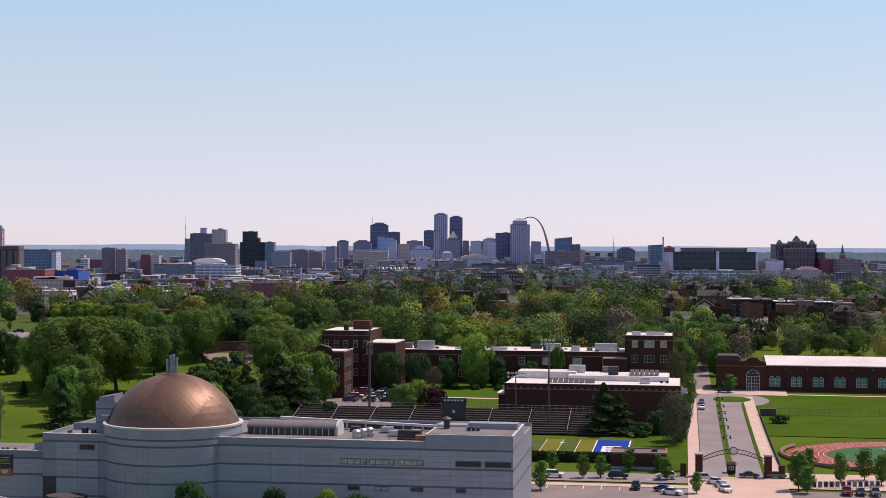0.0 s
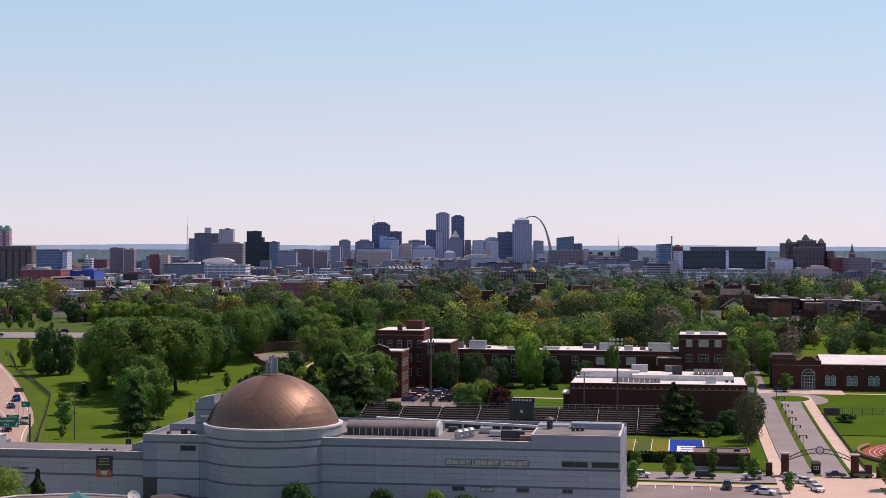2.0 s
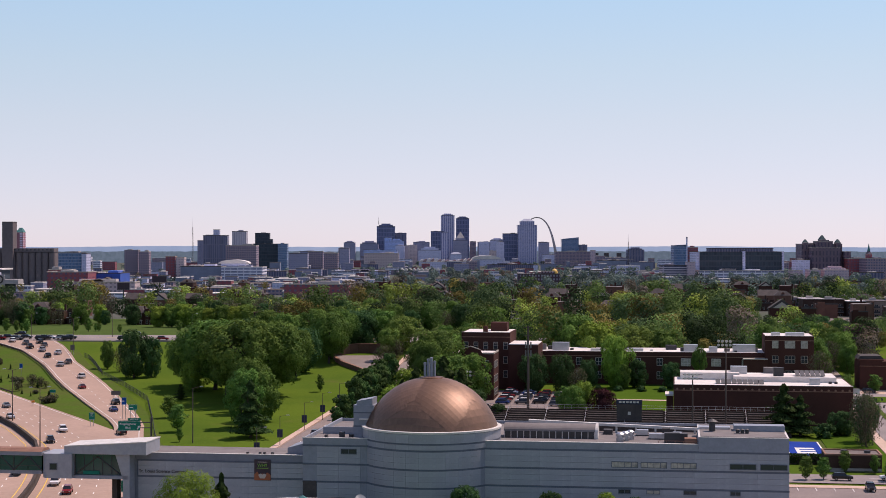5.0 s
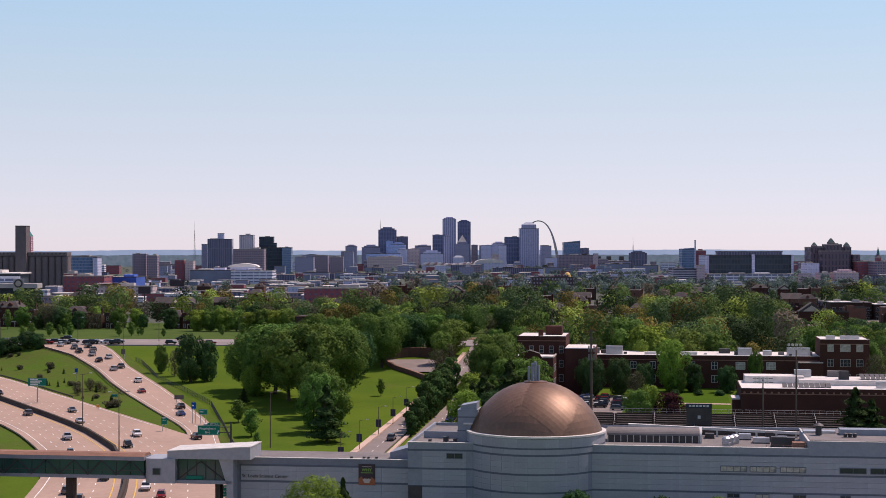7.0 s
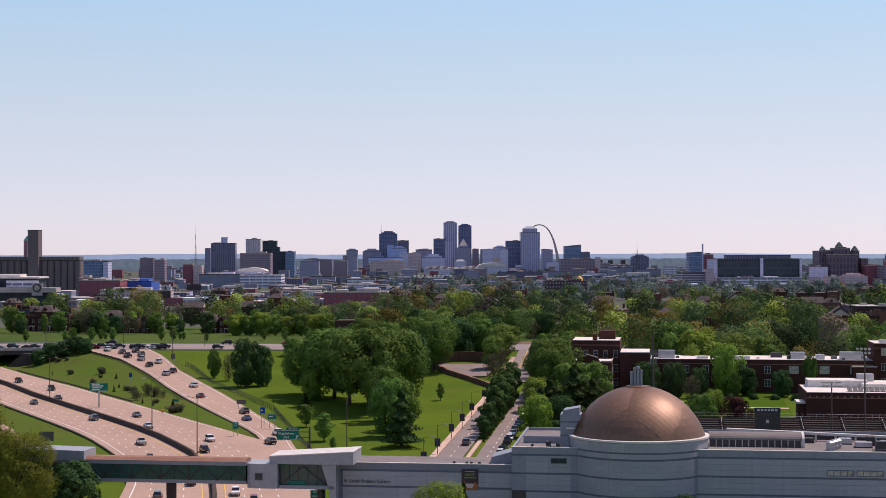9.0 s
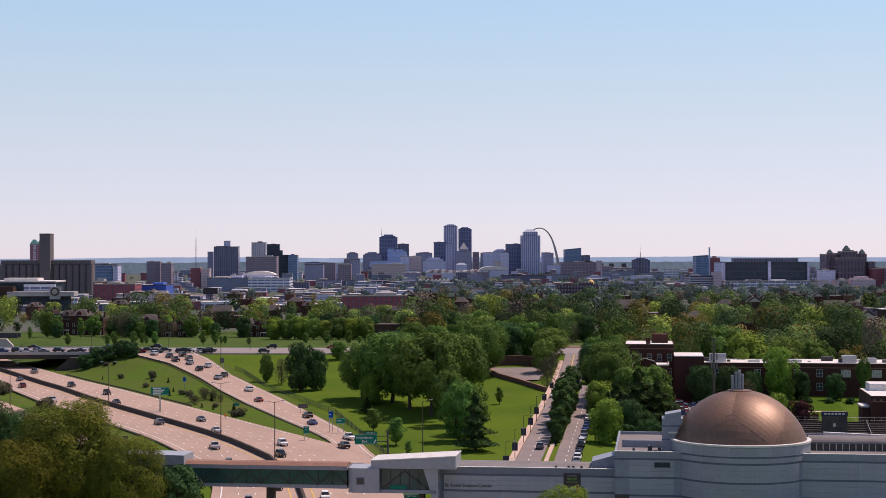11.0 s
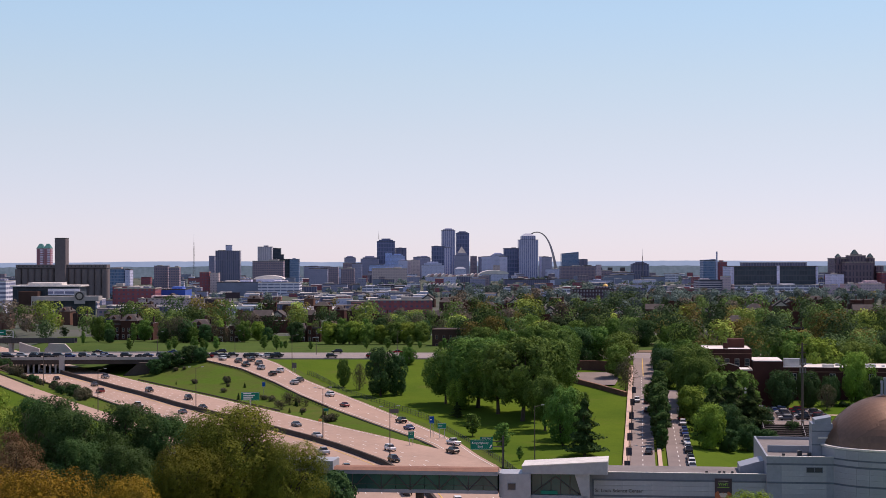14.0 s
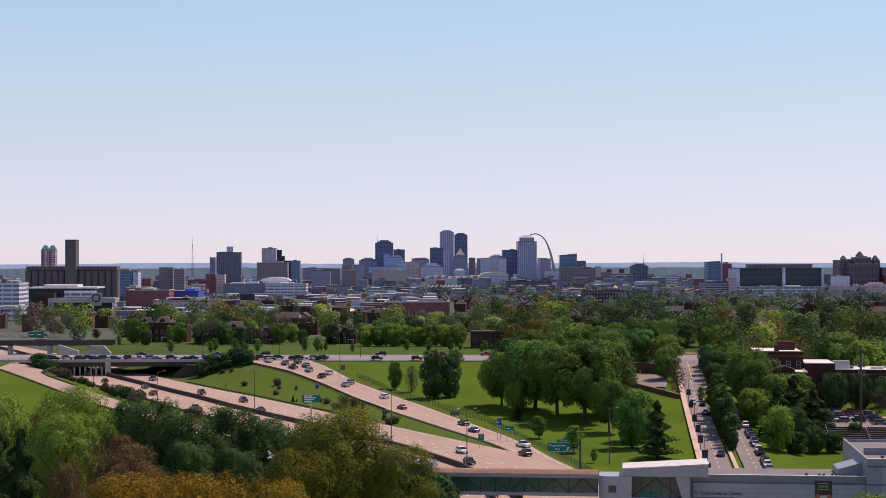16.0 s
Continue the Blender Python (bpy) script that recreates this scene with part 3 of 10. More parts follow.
def lattice_frame(bm, w, h, t, bars):
    """A window frame and its glazing bars as one connected piece."""
    def cuts(lo, hi, n):
        out = [lo, lo + t]
        for i in range(1, n):
            c = lo + (hi - lo) * i / n
            out += [c - 0.05, c + 0.05]
        return out + [hi - t, hi]
    xs, zs = cuts(-w / 2, w / 2, bars[0]), cuts(0, h, bars[1])
    verts = {}

    def at(i, j, y):
        if (i, j, y) not in verts:
            verts[i, j, y] = bm.verts.new((xs[i], y, zs[j]))
        return verts[i, j, y]

    solid = {(i, j) for i in range(len(xs) - 1) for j in range(len(zs) - 1) if i % 2 == 0 or j % 2 == 0}
    for i, j in solid:
        bm.faces.new((at(i, j, -0.1), at(i + 1, j, -0.1), at(i + 1, j + 1, -0.1), at(i, j + 1, -0.1)))
        for (di, dj), (p, q) in (((-1, 0), ((i, j + 1), (i, j))), ((1, 0), ((i + 1, j), (i + 1, j + 1))), ((0, -1), ((i, j), (i + 1, j))), ((0, 1), ((i + 1, j + 1), (i, j + 1)))):
            if (i + di, j + dj) not in solid:
                bm.faces.new((at(*p, 0.02), at(*q, 0.02), at(*q, -0.1), at(*p, -0.1)))


WINDOWS = {}


def window(parent, x, y, z, w, h, glass="glass", frame="frame_white", arched=False, bars=(2, 2), turn=0.0):
    """A window whose sill centre is at x, y, z in its wall; the frame stands proud, the pane a little behind it."""
    key = (round(w, 2), round(h, 2), glass, frame, arched, bars)
    if key not in WINDOWS:
        bm = bmesh.new()
        t = 0.12
        pane = bmesh.new()
        if arched:
            n = 8
            arc = [(w / 2 * math.cos(math.pi * k / n), h - w / 2 + w / 2 * math.sin(math.pi * k / n)) for k in range(n + 1)]
            outline = [(-w / 2, 0), (w / 2, 0)] + arc
            inner = [(px * (1 - 2 * t / w), t + pz * (1 - 2 * t / h)) for px, pz in outline]
            k = len(outline)
            for i in range(k):
                j = (i + 1) % k
                q = [outline[i], outline[j], inner[j], inner[i]]
                lo = [bm.verts.new((px, -0.10, pz)) for px, pz in q]
                hi = [bm.verts.new((px, 0.02, pz)) for px, pz in q]
                try:
                    bm.faces.new(lo)
                    for e in range(4):
                        bm.faces.new((lo[e], lo[(e + 1) % 4], hi[(e + 1) % 4], hi[e]))
                except ValueError:
                    pass
            bmesh.ops.remove_doubles(bm, verts=bm.verts, dist=0.0005)
            pane.faces.new([pane.verts.new((px, -0.03, pz)) for px, pz in outline])
        else:
            lattice_frame(bm, w, h, t, bars)
            box(pane, -w / 2 + 0.02, w / 2 - 0.02, -0.03, 0.01, 0.02, h - 0.02)
        if arched:
            for i in range(1, bars[0]):
                cx = -w / 2 + w * i / bars[0]
                box(bm, cx - 0.05, cx + 0.05, -0.09, -0.035, t, h - w / 2)
            for i in range(1, bars[1]):
                cz = h * i / bars[1]
                box(bm, -w / 2 + t, w / 2 - t, -0.085, -0.04, cz - 0.05, cz + 0.05)
        made = []
        for b, mt in ((bm, M[frame]), (pane, M[glass])):
            data = bpy.data.meshes.new("window")
            b.to_mesh(data)
            b.free()
            data.materials.append(mt)
            made.append(data)
        WINDOWS[key] = made
    fr, pn = WINDOWS[key]
    ob = link_mesh("window", fr, parent)
    ob.location, ob.rotation_euler = (x, y, z), (0, 0, radians(turn))
    link_mesh("pane", pn, ob)
    return ob


# ---- the ground ----
def smooth_step(t):
    t = min(1.0, max(0.0, t))
    return t * t * (3 - 2 * t)


def slope(y):
    """The land's height away from the motorway's cutting."""
    if y < 1300:
        return 7.2 * smooth_step((y - 400) / 375)
    return 7.2 - 13.2 * smooth_step((y - 1300) / 2400)


def along(y, ys, xs):
    return float(np.interp(y, ys, xs))


MEDIAN_Y = (-400, 200, 330, 353, 382, 427, 465, 491, 514, 562, 611, 648, 672, 735, 860, 1000, 1300, 2000)
MEDIAN_X = (-95, -132, -138, -140.5, -143.5, -152.4, -165.5, -176.6, -187.5, -211, -235, -250.5, -262.5, -291.5, -349, -412, -560, -900)


def median(y):
    return along(y, MEDIAN_Y, MEDIAN_X)


def land(x, y):
    """The height of the ground."""
    base = slope(y)
    d = x - median(y)
    w = min(30.0, max(5.0, 4 + (y - 450) * 0.1))
    if d >= 0:
        c = smooth_step((d - (22 + 5 * smooth_step((y - 400) / 80))) / w)
    else:
        c = smooth_step((-d - 21) / min(26.0, w + 4))
    if y > 1050:
        c = max(c, smooth_step((y - 1050) / 120))
    return -0.2 * (1 - c) + base * c


# The park, the motorway and the boulevard climb to the east: the plan is drawn on gentle land and laid on the real rise.
RISE_Y = (330, 450, 520, 562, 590, 620, 640, 655, 670, 700, 810, 1200)
RISE_LAND = (0, 3.4, 5.8, 7.6, 9.4, 12.0, 14.2, 15.4, 15.7, 15.5, 13.8, 9.0)
RISE_ROAD = (0, 3.6, 5.7, 7.0, 7.9, 8.8, 9.4, 9.8, 10.0, 10.4, 10.4, 8.0)
DATUM = (-154.73, 1.25, 55.59)


def site(x, y, z, lift=0.0):
    """A point of the plan on the real rise, and the scale of the plan there."""
    u = x * CA - y * SA
    w = (1 - smooth_step((u + 135) / 17)) * smooth_step((y - 335) / 60) * (1 - smooth_step((y - 975) / 290))
    if w <= 0:
        return (x, y, z + lift), 1.0
    top = slope(y)
    f = min(1.0, max(0.0, (z - 0.4) / max(1.0, top - 0.5)))
    base = min(max(z, 0.0), top + 0.3)
    k = 1.0
    for _ in range(16):
        yy = DATUM[1] + k * (y - DATUM[1])
        g = (1 - f) * along(yy, RISE_Y, RISE_ROAD) + f * along(yy, RISE_Y, RISE_LAND)
        k = 0.5 * k + 0.5 * min(1.0, (DATUM[2] - g) / (DATUM[2] - base))
    k = 1 + (k - 1) * w
    px, py, pz = (c + k * (p - c) for p, c in zip((x, y, base), DATUM))
    return (px, py, pz + z - base + lift + (0.25 * w if lift > 0 else 0.0)), k


def ground():
    xs = list(np.arange(-460, -100, 4.0)) + list(np.arange(-100, 0, 2.0)) + list(np.arange(0, 262, 4.0))
    ys = list(np.arange(196, 560, 4.0)) + list(np.arange(560, 772, 2.0)) + list(np.arange(772, 930, 4.0))
    k = 6.0
    while xs[-1] < 4200:
        xs.append(xs[-1] + k)
        k *= 1.25
    k = 6.0
    while xs[0] > -4200:
        xs.insert(0, xs[0] - k)
        k *= 1.25
    k = 6.0
    while ys[-1] < 4960:
        ys.append(min(4960, ys[-1] + k))
        k *= 1.12
    k = 6.0
    while ys[0] > -3000:
        ys.insert(0, ys[0] - k)
        k *= 1.3
    verts = [site(x, y, land(x, y))[0] for y in ys for x in xs]
    w = len(xs)
    faces = [(j * w + i, j * w + i + 1, (j + 1) * w + i + 1, (j + 1) * w + i) for j in range(len(ys) - 1) for i in range(w - 1)]
    data = bpy.data.meshes.new("ground")
    data.from_pydata(verts, [], faces)
    data.materials.append(M["grass"])
    data.materials.append(M["far_ground"])
    data.materials.append(M["dull_grass"])
    data.materials.append(M["rough_grass"])
    mids = [ys[j] for j in range(len(ys) - 1) for i in range(w - 1)]
    sides = [xs[i] - median(ys[j]) for j in range(len(ys) - 1) for i in range(w - 1)]
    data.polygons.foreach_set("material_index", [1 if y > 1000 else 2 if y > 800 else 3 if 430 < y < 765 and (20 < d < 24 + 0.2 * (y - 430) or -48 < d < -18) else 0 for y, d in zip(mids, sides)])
    data.polygons.foreach_set("use_smooth", [True] * len(faces))
    return tagged(new("ground", data), "green grassy ground reaching to the hazy horizon", "ground", kind="structure")


ground()


def strip(name, label, left, right, height, material, lift=0.1, step=6.0, category="road", kind="structure"):
    """A road between two edges, each a list of (x, y); height(x, y) gives its level."""
    def resample(points, n):
        p = np.array(points, float)
        s = np.concatenate(([0], np.cumsum(np.hypot(*np.diff(p, axis=0).T))))
        q = np.linspace(0, s[-1], n)
        return np.stack((np.interp(q, s, p[:, 0]), np.interp(q, s, p[:, 1])), 1)
    length = sum(math.dist(a, b) for a, b in zip(left, left[1:]))
    n = max(2, int(length / step))
    a, b = resample(left, n), resample(right, n)
    across = 5
    verts, faces = [], []
    for i in range(n):
        for k in range(across):
            x, y = a[i] + (b[i] - a[i]) * k / (across - 1)
            verts.append(site(x, y, height(x, y), lift + 0.12)[0])
    for i in range(n - 1):
        for k in range(across - 1):
            faces.append((i * across + k, i * across + k + 1, (i + 1) * across + k + 1, (i + 1) * across + k))
    # edges go down into the ground
    base = len(verts)
    for i in range(n):
        for k in (0, across - 1):
            x, y, z = verts[i * across + k]
            verts.append((x, y, z - 0.4))
    for i in range(n - 1):
        faces.append((i * across, (i + 1) * across, base + 2 * (i + 1), base + 2 * i))
        faces.append((i * across + across - 1, (i + 1) * across + across - 1, base + 2 * (i + 1) + 1, base + 2 * i + 1))
    data = bpy.data.meshes.new(name)
    data.from_pydata(verts, [], faces)
    data.materials.append(material)
    ob = new(name, data)
    bm = bmesh.new()
    bm.from_mesh(data)
    bmesh.ops.recalc_face_normals(bm, faces=bm.faces)
    bm.to_mesh(data)
    bm.free()
    return tagged(ob, label, category, kind=kind)


def painted_line(name, points, height, width=0.2, dash=0.0, gap=0.0, lift=0.13, material="white_line", label="white painted lane line"):
    """A painted road line, or dashes, along points."""
    p = np.array(points, float)
    s = np.concatenate(([0], np.cumsum(np.hypot(*np.diff(p, axis=0).T))))
    at = lambda q: np.array((np.interp(q, s, p[:, 0]), np.interp(q, s, p[:, 1])))
    bm = bmesh.new()
    q = 0.0
    piece = dash or 5.0
    while q < s[-1] - 0.5:
        a, b = at(q), at(min(s[-1], q + piece))
        d = (b - a) / max(1e-6, np.hypot(*(b - a)))
        nrm = np.array((-d[1], d[0])) * width / 2
        vs = [bm.verts.new(site(x, y, height(x, y), lift + 0.14)[0]) for x, y in (a - nrm, b - nrm, b + nrm, a + nrm)]
        bm.faces.new(vs)
        q += piece + gap
    bmesh.ops.recalc_face_normals(bm, faces=bm.faces)
    ob = part(name, bm, M[material])
    return tagged(ob, label, "road marking", kind="structure")


level = lambda x, y: 0.0
hill = lambda x, y: slope(y)

# the motorway: two carriageways either side of a barrier
YS = [-380, -240, -100, 60, 120, 200, 260, 300, 330, 353, 382, 410, 431, 450, 470, 490, 515, 540, 555, 580, 605, 630, 654, 680, 706, 732, 758, 790, 825, 860, 900, 950, 1000, 1060]
NEAR_OFF = ((-400, 353, 382, 2000), (-21, -21, -20, -18.8))
FAR_OFF = ((-400, 330, 353, 378, 425, 446, 466, 500, 600, 719, 2000), (20, 21, 22.5, 23, 29, 31.5, 27.5, 26, 27, 22, 19))
med = [(median(y), y) for y in YS]
near_edge = [(median(y) + along(y, *NEAR_OFF), y) for y in YS]
far_edge = [(median(y) + along(y, *FAR_OFF), y) for y in YS]
strip("road_motorway_near", "pinkish concrete motorway carriageway with four lanes", near_edge, med, level, M["highway"], 0.1)
strip("road_motorway_far", "pinkish concrete motorway carriageway beside the grass bank", med, far_edge, level, M["highway"], 0.1)
for k in (1, 2, 3):
    painted_line("lane_marking", [(median(y) - 3.0 - 3.75 * k, y) for y in YS], level, 0.22, 3.0, 7.0)
    painted_line("lane_marking", [(median(y) + 3.0 + 3.75 * k, y) for y in YS], level, 0.22, 3.0, 7.0)
painted_line("lane_marking", [(median(y) - 2.6, y) for y in YS], level, 0.25, material="yellow_line", label="yellow painted edge line")
painted_line("lane_marking", [(median(y) + 2.6, y) for y in YS], level, 0.25, material="yellow_line", label="yellow painted edge line")
painted_line("lane_marking", [(x + 2.2, y) for x, y in near_edge], level, 0.25, label="white painted edge line")
painted_line("lane_marking", [(x - 1.6, y) for x, y in far_edge if y > 470], level, 0.25, label="white painted edge line")

# the slip road that climbs to the boulevard
RAMP_L = [(-138, 460), (-140.1, 470.7), (-144.7, 485.9), (-159.4, 525.7), (-173.6, 564.4), (-185.5, 600), (-198.2, 644.5), (-217.7, 706.4), (-240.7, 759.7), (-250, 773)]
RAMP_R = [(-123.5, 425), (-127.4, 445.4), (-131.2, 470.6), (-137.5, 496.3), (-147.9, 531.5), (-163.2, 581.1), (-173.8, 613.4), (-187.2, 657), (-204.4, 736.6), (-213, 769)]
strip("road_slip", "pinkish concrete slip road climbing to the boulevard", RAMP_L, RAMP_R, lambda x, y: max(0.02, slope(y)), M["highway"], 0.14)
rampmid = [((a[0] + b[0]) / 2, (a[1] + b[1]) / 2) for a, b in zip(RAMP_L, RAMP_R)]
painted_line("lane_marking", rampmid[2:], hill, 0.2, 3.0, 7.0, 0.2)
painted_line("lane_marking", [(x - 1.2, y - 0.5) for x, y in RAMP_R], hill, 0.22, lift=0.2, label="white painted edge line")
painted_line("lane_marking", [(x + 1.2, y) for x, y in RAMP_L], hill, 0.22, lift=0.2, label="white painted edge line")

# the grass verge that falls from the slip road to the lawn
VERGE = [(x + 5.0, y) for x, y in RAMP_R]


def verge_level(x, y):
    edge = float(np.interp(y, [q[1] for q in RAMP_R], [q[0] for q in RAMP_R]))
    t = min(1.0, max(0.0, (x - edge) / 5.0))
    return (1 - t) * (max(0.02, slope(y)) - 0.1) + t * (land(x, y) - 0.5)


strip("lawn_slip_verge", "worn grass verge beside the slip road", RAMP_R, VERGE, verge_level, M["rough_grass"], 0.05, category="lawn")

# the narrow slip road on the park side
THIN_N = [(-205, 440), (-222, 485), (-247, 531), (-256, 546), (-282, 592), (-303, 634), (-332, 693), (-350, 730), (-352, 772)]
THIN_F = [(-199, 442), (-215, 487), (-240, 535), (-248, 550), (-262, 575), (-293, 634), (-318, 685), (-326, 706), (-326, 772)]
strip("road_slip_park", "narrow pale slip road on the park side", THIN_N, THIN_F, lambda x, y: max(0.0, land(x, y)), M["highway"], 0.22)

# the boulevard that crosses above the motorway
BL = [(-520, 786), (-330, 775), (-270, 772), (-200, 768.5), (-130, 764), (-20, 757), (60, 752)]
BR = [(x, y + 46) for x, y in BL]


def boulevard_level(x, y):
    return 7.4


strip("road_boulevard", "grey boulevard carrying a long queue of cars", BL, BR, boulevard_level, M["campus_road"], 0.05)
bmid = [((a[0] + b[0]) / 2, (a[1] + b[1]) / 2) for a, b in zip(BL, BR)]
painted_line("lane_marking", bmid, boulevard_level, 0.3, material="yellow_line", label="yellow centre line", lift=0.1)

strip("ground_bare_lot", "bare brown earth lot beyond the boulevard", [(-84, 808.5), (-20, 804.5)], [(-84, 826), (-20, 824)], boulevard_level, M["bare_earth"], 0.12, category="ground")
# the avenue beside the park lawn, two carriageways and a paved walk
OAK = lambda u0, u1, v0, v1: ([XY(u0, v) for v in np.linspace(v0, v1, 30)], [XY(u1, v) for v in np.linspace(v0, v1, 30)])
strip("road_avenue", "grey two-lane avenue beside the park lawn", *OAK(-150.7, -144.0, 250, 752), hill, M["asphalt"], 0.12)
strip("road_avenue_east", "grey avenue lane lined with parked cars", *OAK(-140.6, -133.8, 250, 600), hill, M["asphalt"], 0.12)
strip("road_avenue_top", "avenue mouth at the boulevard", *OAK(-144.0, -141.2, 598, 752), hill, M["asphalt"], 0.118)
strip("pavement_avenue", "pinkish pavement along the avenue", *OAK(-152.6, -150.8, 250, 700), hill, M["pink_paving"], 0.42, step=2.0, category="pavement")
strip("pavement_verge", "narrow pink kerb walk of the avenue", *OAK(-143.2, -142.1, 250, 470), hill, M["pink_paving"], 0.2, category="pavement")
painted_line("lane_marking", [XY(-147.3, v) for v in np.linspace(300, 645, 40)], hill, 0.2, 3.0, 6.0, 0.16)
painted_line("lane_marking", [XY(-137.6, v) for v in np.linspace(300, 590, 40)], hill, 0.2, 3.0, 6.0, 0.16)
painted_line("lane_marking", [XY(-146.6, v) for v in np.linspace(652, 745, 20)], hill, 0.25, material="yellow_line", label="yellow centre line", lift=0.16)

# the school's drive, street, plaza and car parks
strip("road_drive_left", "grey school drive, inbound lanes", *OAK(5.2, 11.3, 378, 552), hill, M["campus_road"], 0.12)
strip("road_drive_right", "grey school drive, outbound lanes", *OAK(12.9, 19.4, 378, 534), hill, M["campus_road"], 0.12)
strip("road_side_street", "narrow grey street between school block and field house", *OAK(3.5, 10.5, 573, 745), hill, M["asphalt"], 0.12)
strip("pavement_drive", "pink pavement beside the school drive", *OAK(2.0, 5.0, 378, 600), hill, M["walk"], 0.2, category="pavement")
strip("pavement_drive_east", "pink pavement along the drive and running track", *OAK(20.4, 23.8, 382, 552), hill, M["walk"], 0.2, category="pavement")
ARC = [math.pi * k / 24 for k in range(25)]
OVAL = lambda cu, cv, ru, rv: ([XY(cu - ru * math.sin(a), cv - rv * math.cos(a)) for a in ARC], [XY(cu + ru * math.sin(a), cv - rv * math.cos(a)) for a in ARC])
strip("road_turning_circle", "grey turning circle before the field house", *OVAL(15.5, 543, 13.5, 18), hill, M["campus_road"], 0.16, step=1.5)
strip("pavement_forecourt", "pale paved forecourt of the field house", *OAK(-3.0, 36.0, 558.0, 572.6), hill, M["walk"], 0.14, category="pavement")
strip("pavement_lawn_walk", "pale walk along the field house lawn", *OAK(36.0, 120.0, 559.5, 561.5), hill, M["walk"], 0.2, category="pavement")
strip("lawn_field_house", "bright mown lawn in front of the field house", *OAK(24.2, 120.0, 459, 559.2), hill, M["lawn"], 0.08, category="lawn")
strip("lawn_island", "grass island in the turning circle", *OVAL(16.8, 544, 6.2, 7.5), hill, M["lawn"], 0.3, step=1.0, category="lawn")
strip("road_street", "pale street in front of the playing field", *OAK(-70.0, 2.0, 366, 380), level, M["campus_road"], 0.10)
strip("road_plaza", "pinkish paved crossing at the school gate", *OAK(2.0, 24.0, 340, 377.8), level, M["pink_paving"], 0.12)
strip("pavement_street", "pinkish pavement between street and car park", *OAK(-70.0, 2.0, 358.5, 362.5), level, M["pink_paving"], 0.14, category="pavement")
strip("road_car_park", "grey marked car park", *OAK(-70.0, 130.0, 250, 358.3), level, M["asphalt"], 0.08)
strip("pavement_track", "pinkish pavement in front of the running track", *OAK(24.0, 130.0, 362, 386), level, M["pink_paving"], 0.14, category="pavement")
strip("road_school_lot", "grey school car park behind the stand", *OAK(-128.0, -88.0, 489, 552), hill, M["asphalt"], 0.12)
strip("lawn_school", "bright school lawn before the long brick hall", *OAK(-86.0, -53.0, 486, 592), hill, M["lawn"], 0.08, category="lawn")
strip("pavement_school_walk", "pink walk crossing the school lawn", *OAK(-86.0, -53.0, 531, 533.5), hill, M["walk"], 0.16, category="pavement")
for k in range(-8, 1):
    painted_line("lane_marking", [XY(-33 + 4.0 * (k + 8), 353.5), XY(-33 + 4.0 * (k + 8), 358.0)], level, 0.18, lift=0.13, label="white painted parking bay line")
for v in (374.5, 370.0):
    painted_line("lane_marking", [XY(-60 + 3 * k, v) for k in range(20)], level, 0.18, 2.5, 5.0, 0.14)

# ---- trees ----
def leaf_mesh(name, centres, normals, sizes, material, rng, corners=4):
    """Small leaf sprays, one flat piece each, at centres."""
    n = len(centres)
    nrm = normals / np.maximum(1e-6, np.linalg.norm(normals, axis=1))[:, None]
    helper = rng.normal(size=(n, 3))
    t = np.cross(nrm, helper)
    t /= np.maximum(1e-6, np.linalg.norm(t, axis=1))[:, None]
    b = np.cross(nrm, t)
    s = sizes[:, None]
    if corners == 4:
        quad = (t * 0.5 * s, b * 0.62 * s, -t * 0.5 * s, -b * 0.62 * s)
    else:
        quad = (t * 0.6 * s + b * 0.35 * s, -t * 0.6 * s + b * 0.35 * s, -b * 0.7 * s)
    verts = np.stack([centres + q for q in quad], 1).reshape(-1, 3)
    data = bpy.data.meshes.new(name)
    data.vertices.add(len(verts))
    data.vertices.foreach_set("co", verts.ravel())
    data.loops.add(n * corners)
    data.loops.foreach_set("vertex_index", np.arange(n * corners))
    data.polygons.add(n)
    data.polygons.foreach_set("loop_start", np.arange(n) * corners)
    data.update(calc_edges=True)
    data.materials.append(material)
    return data


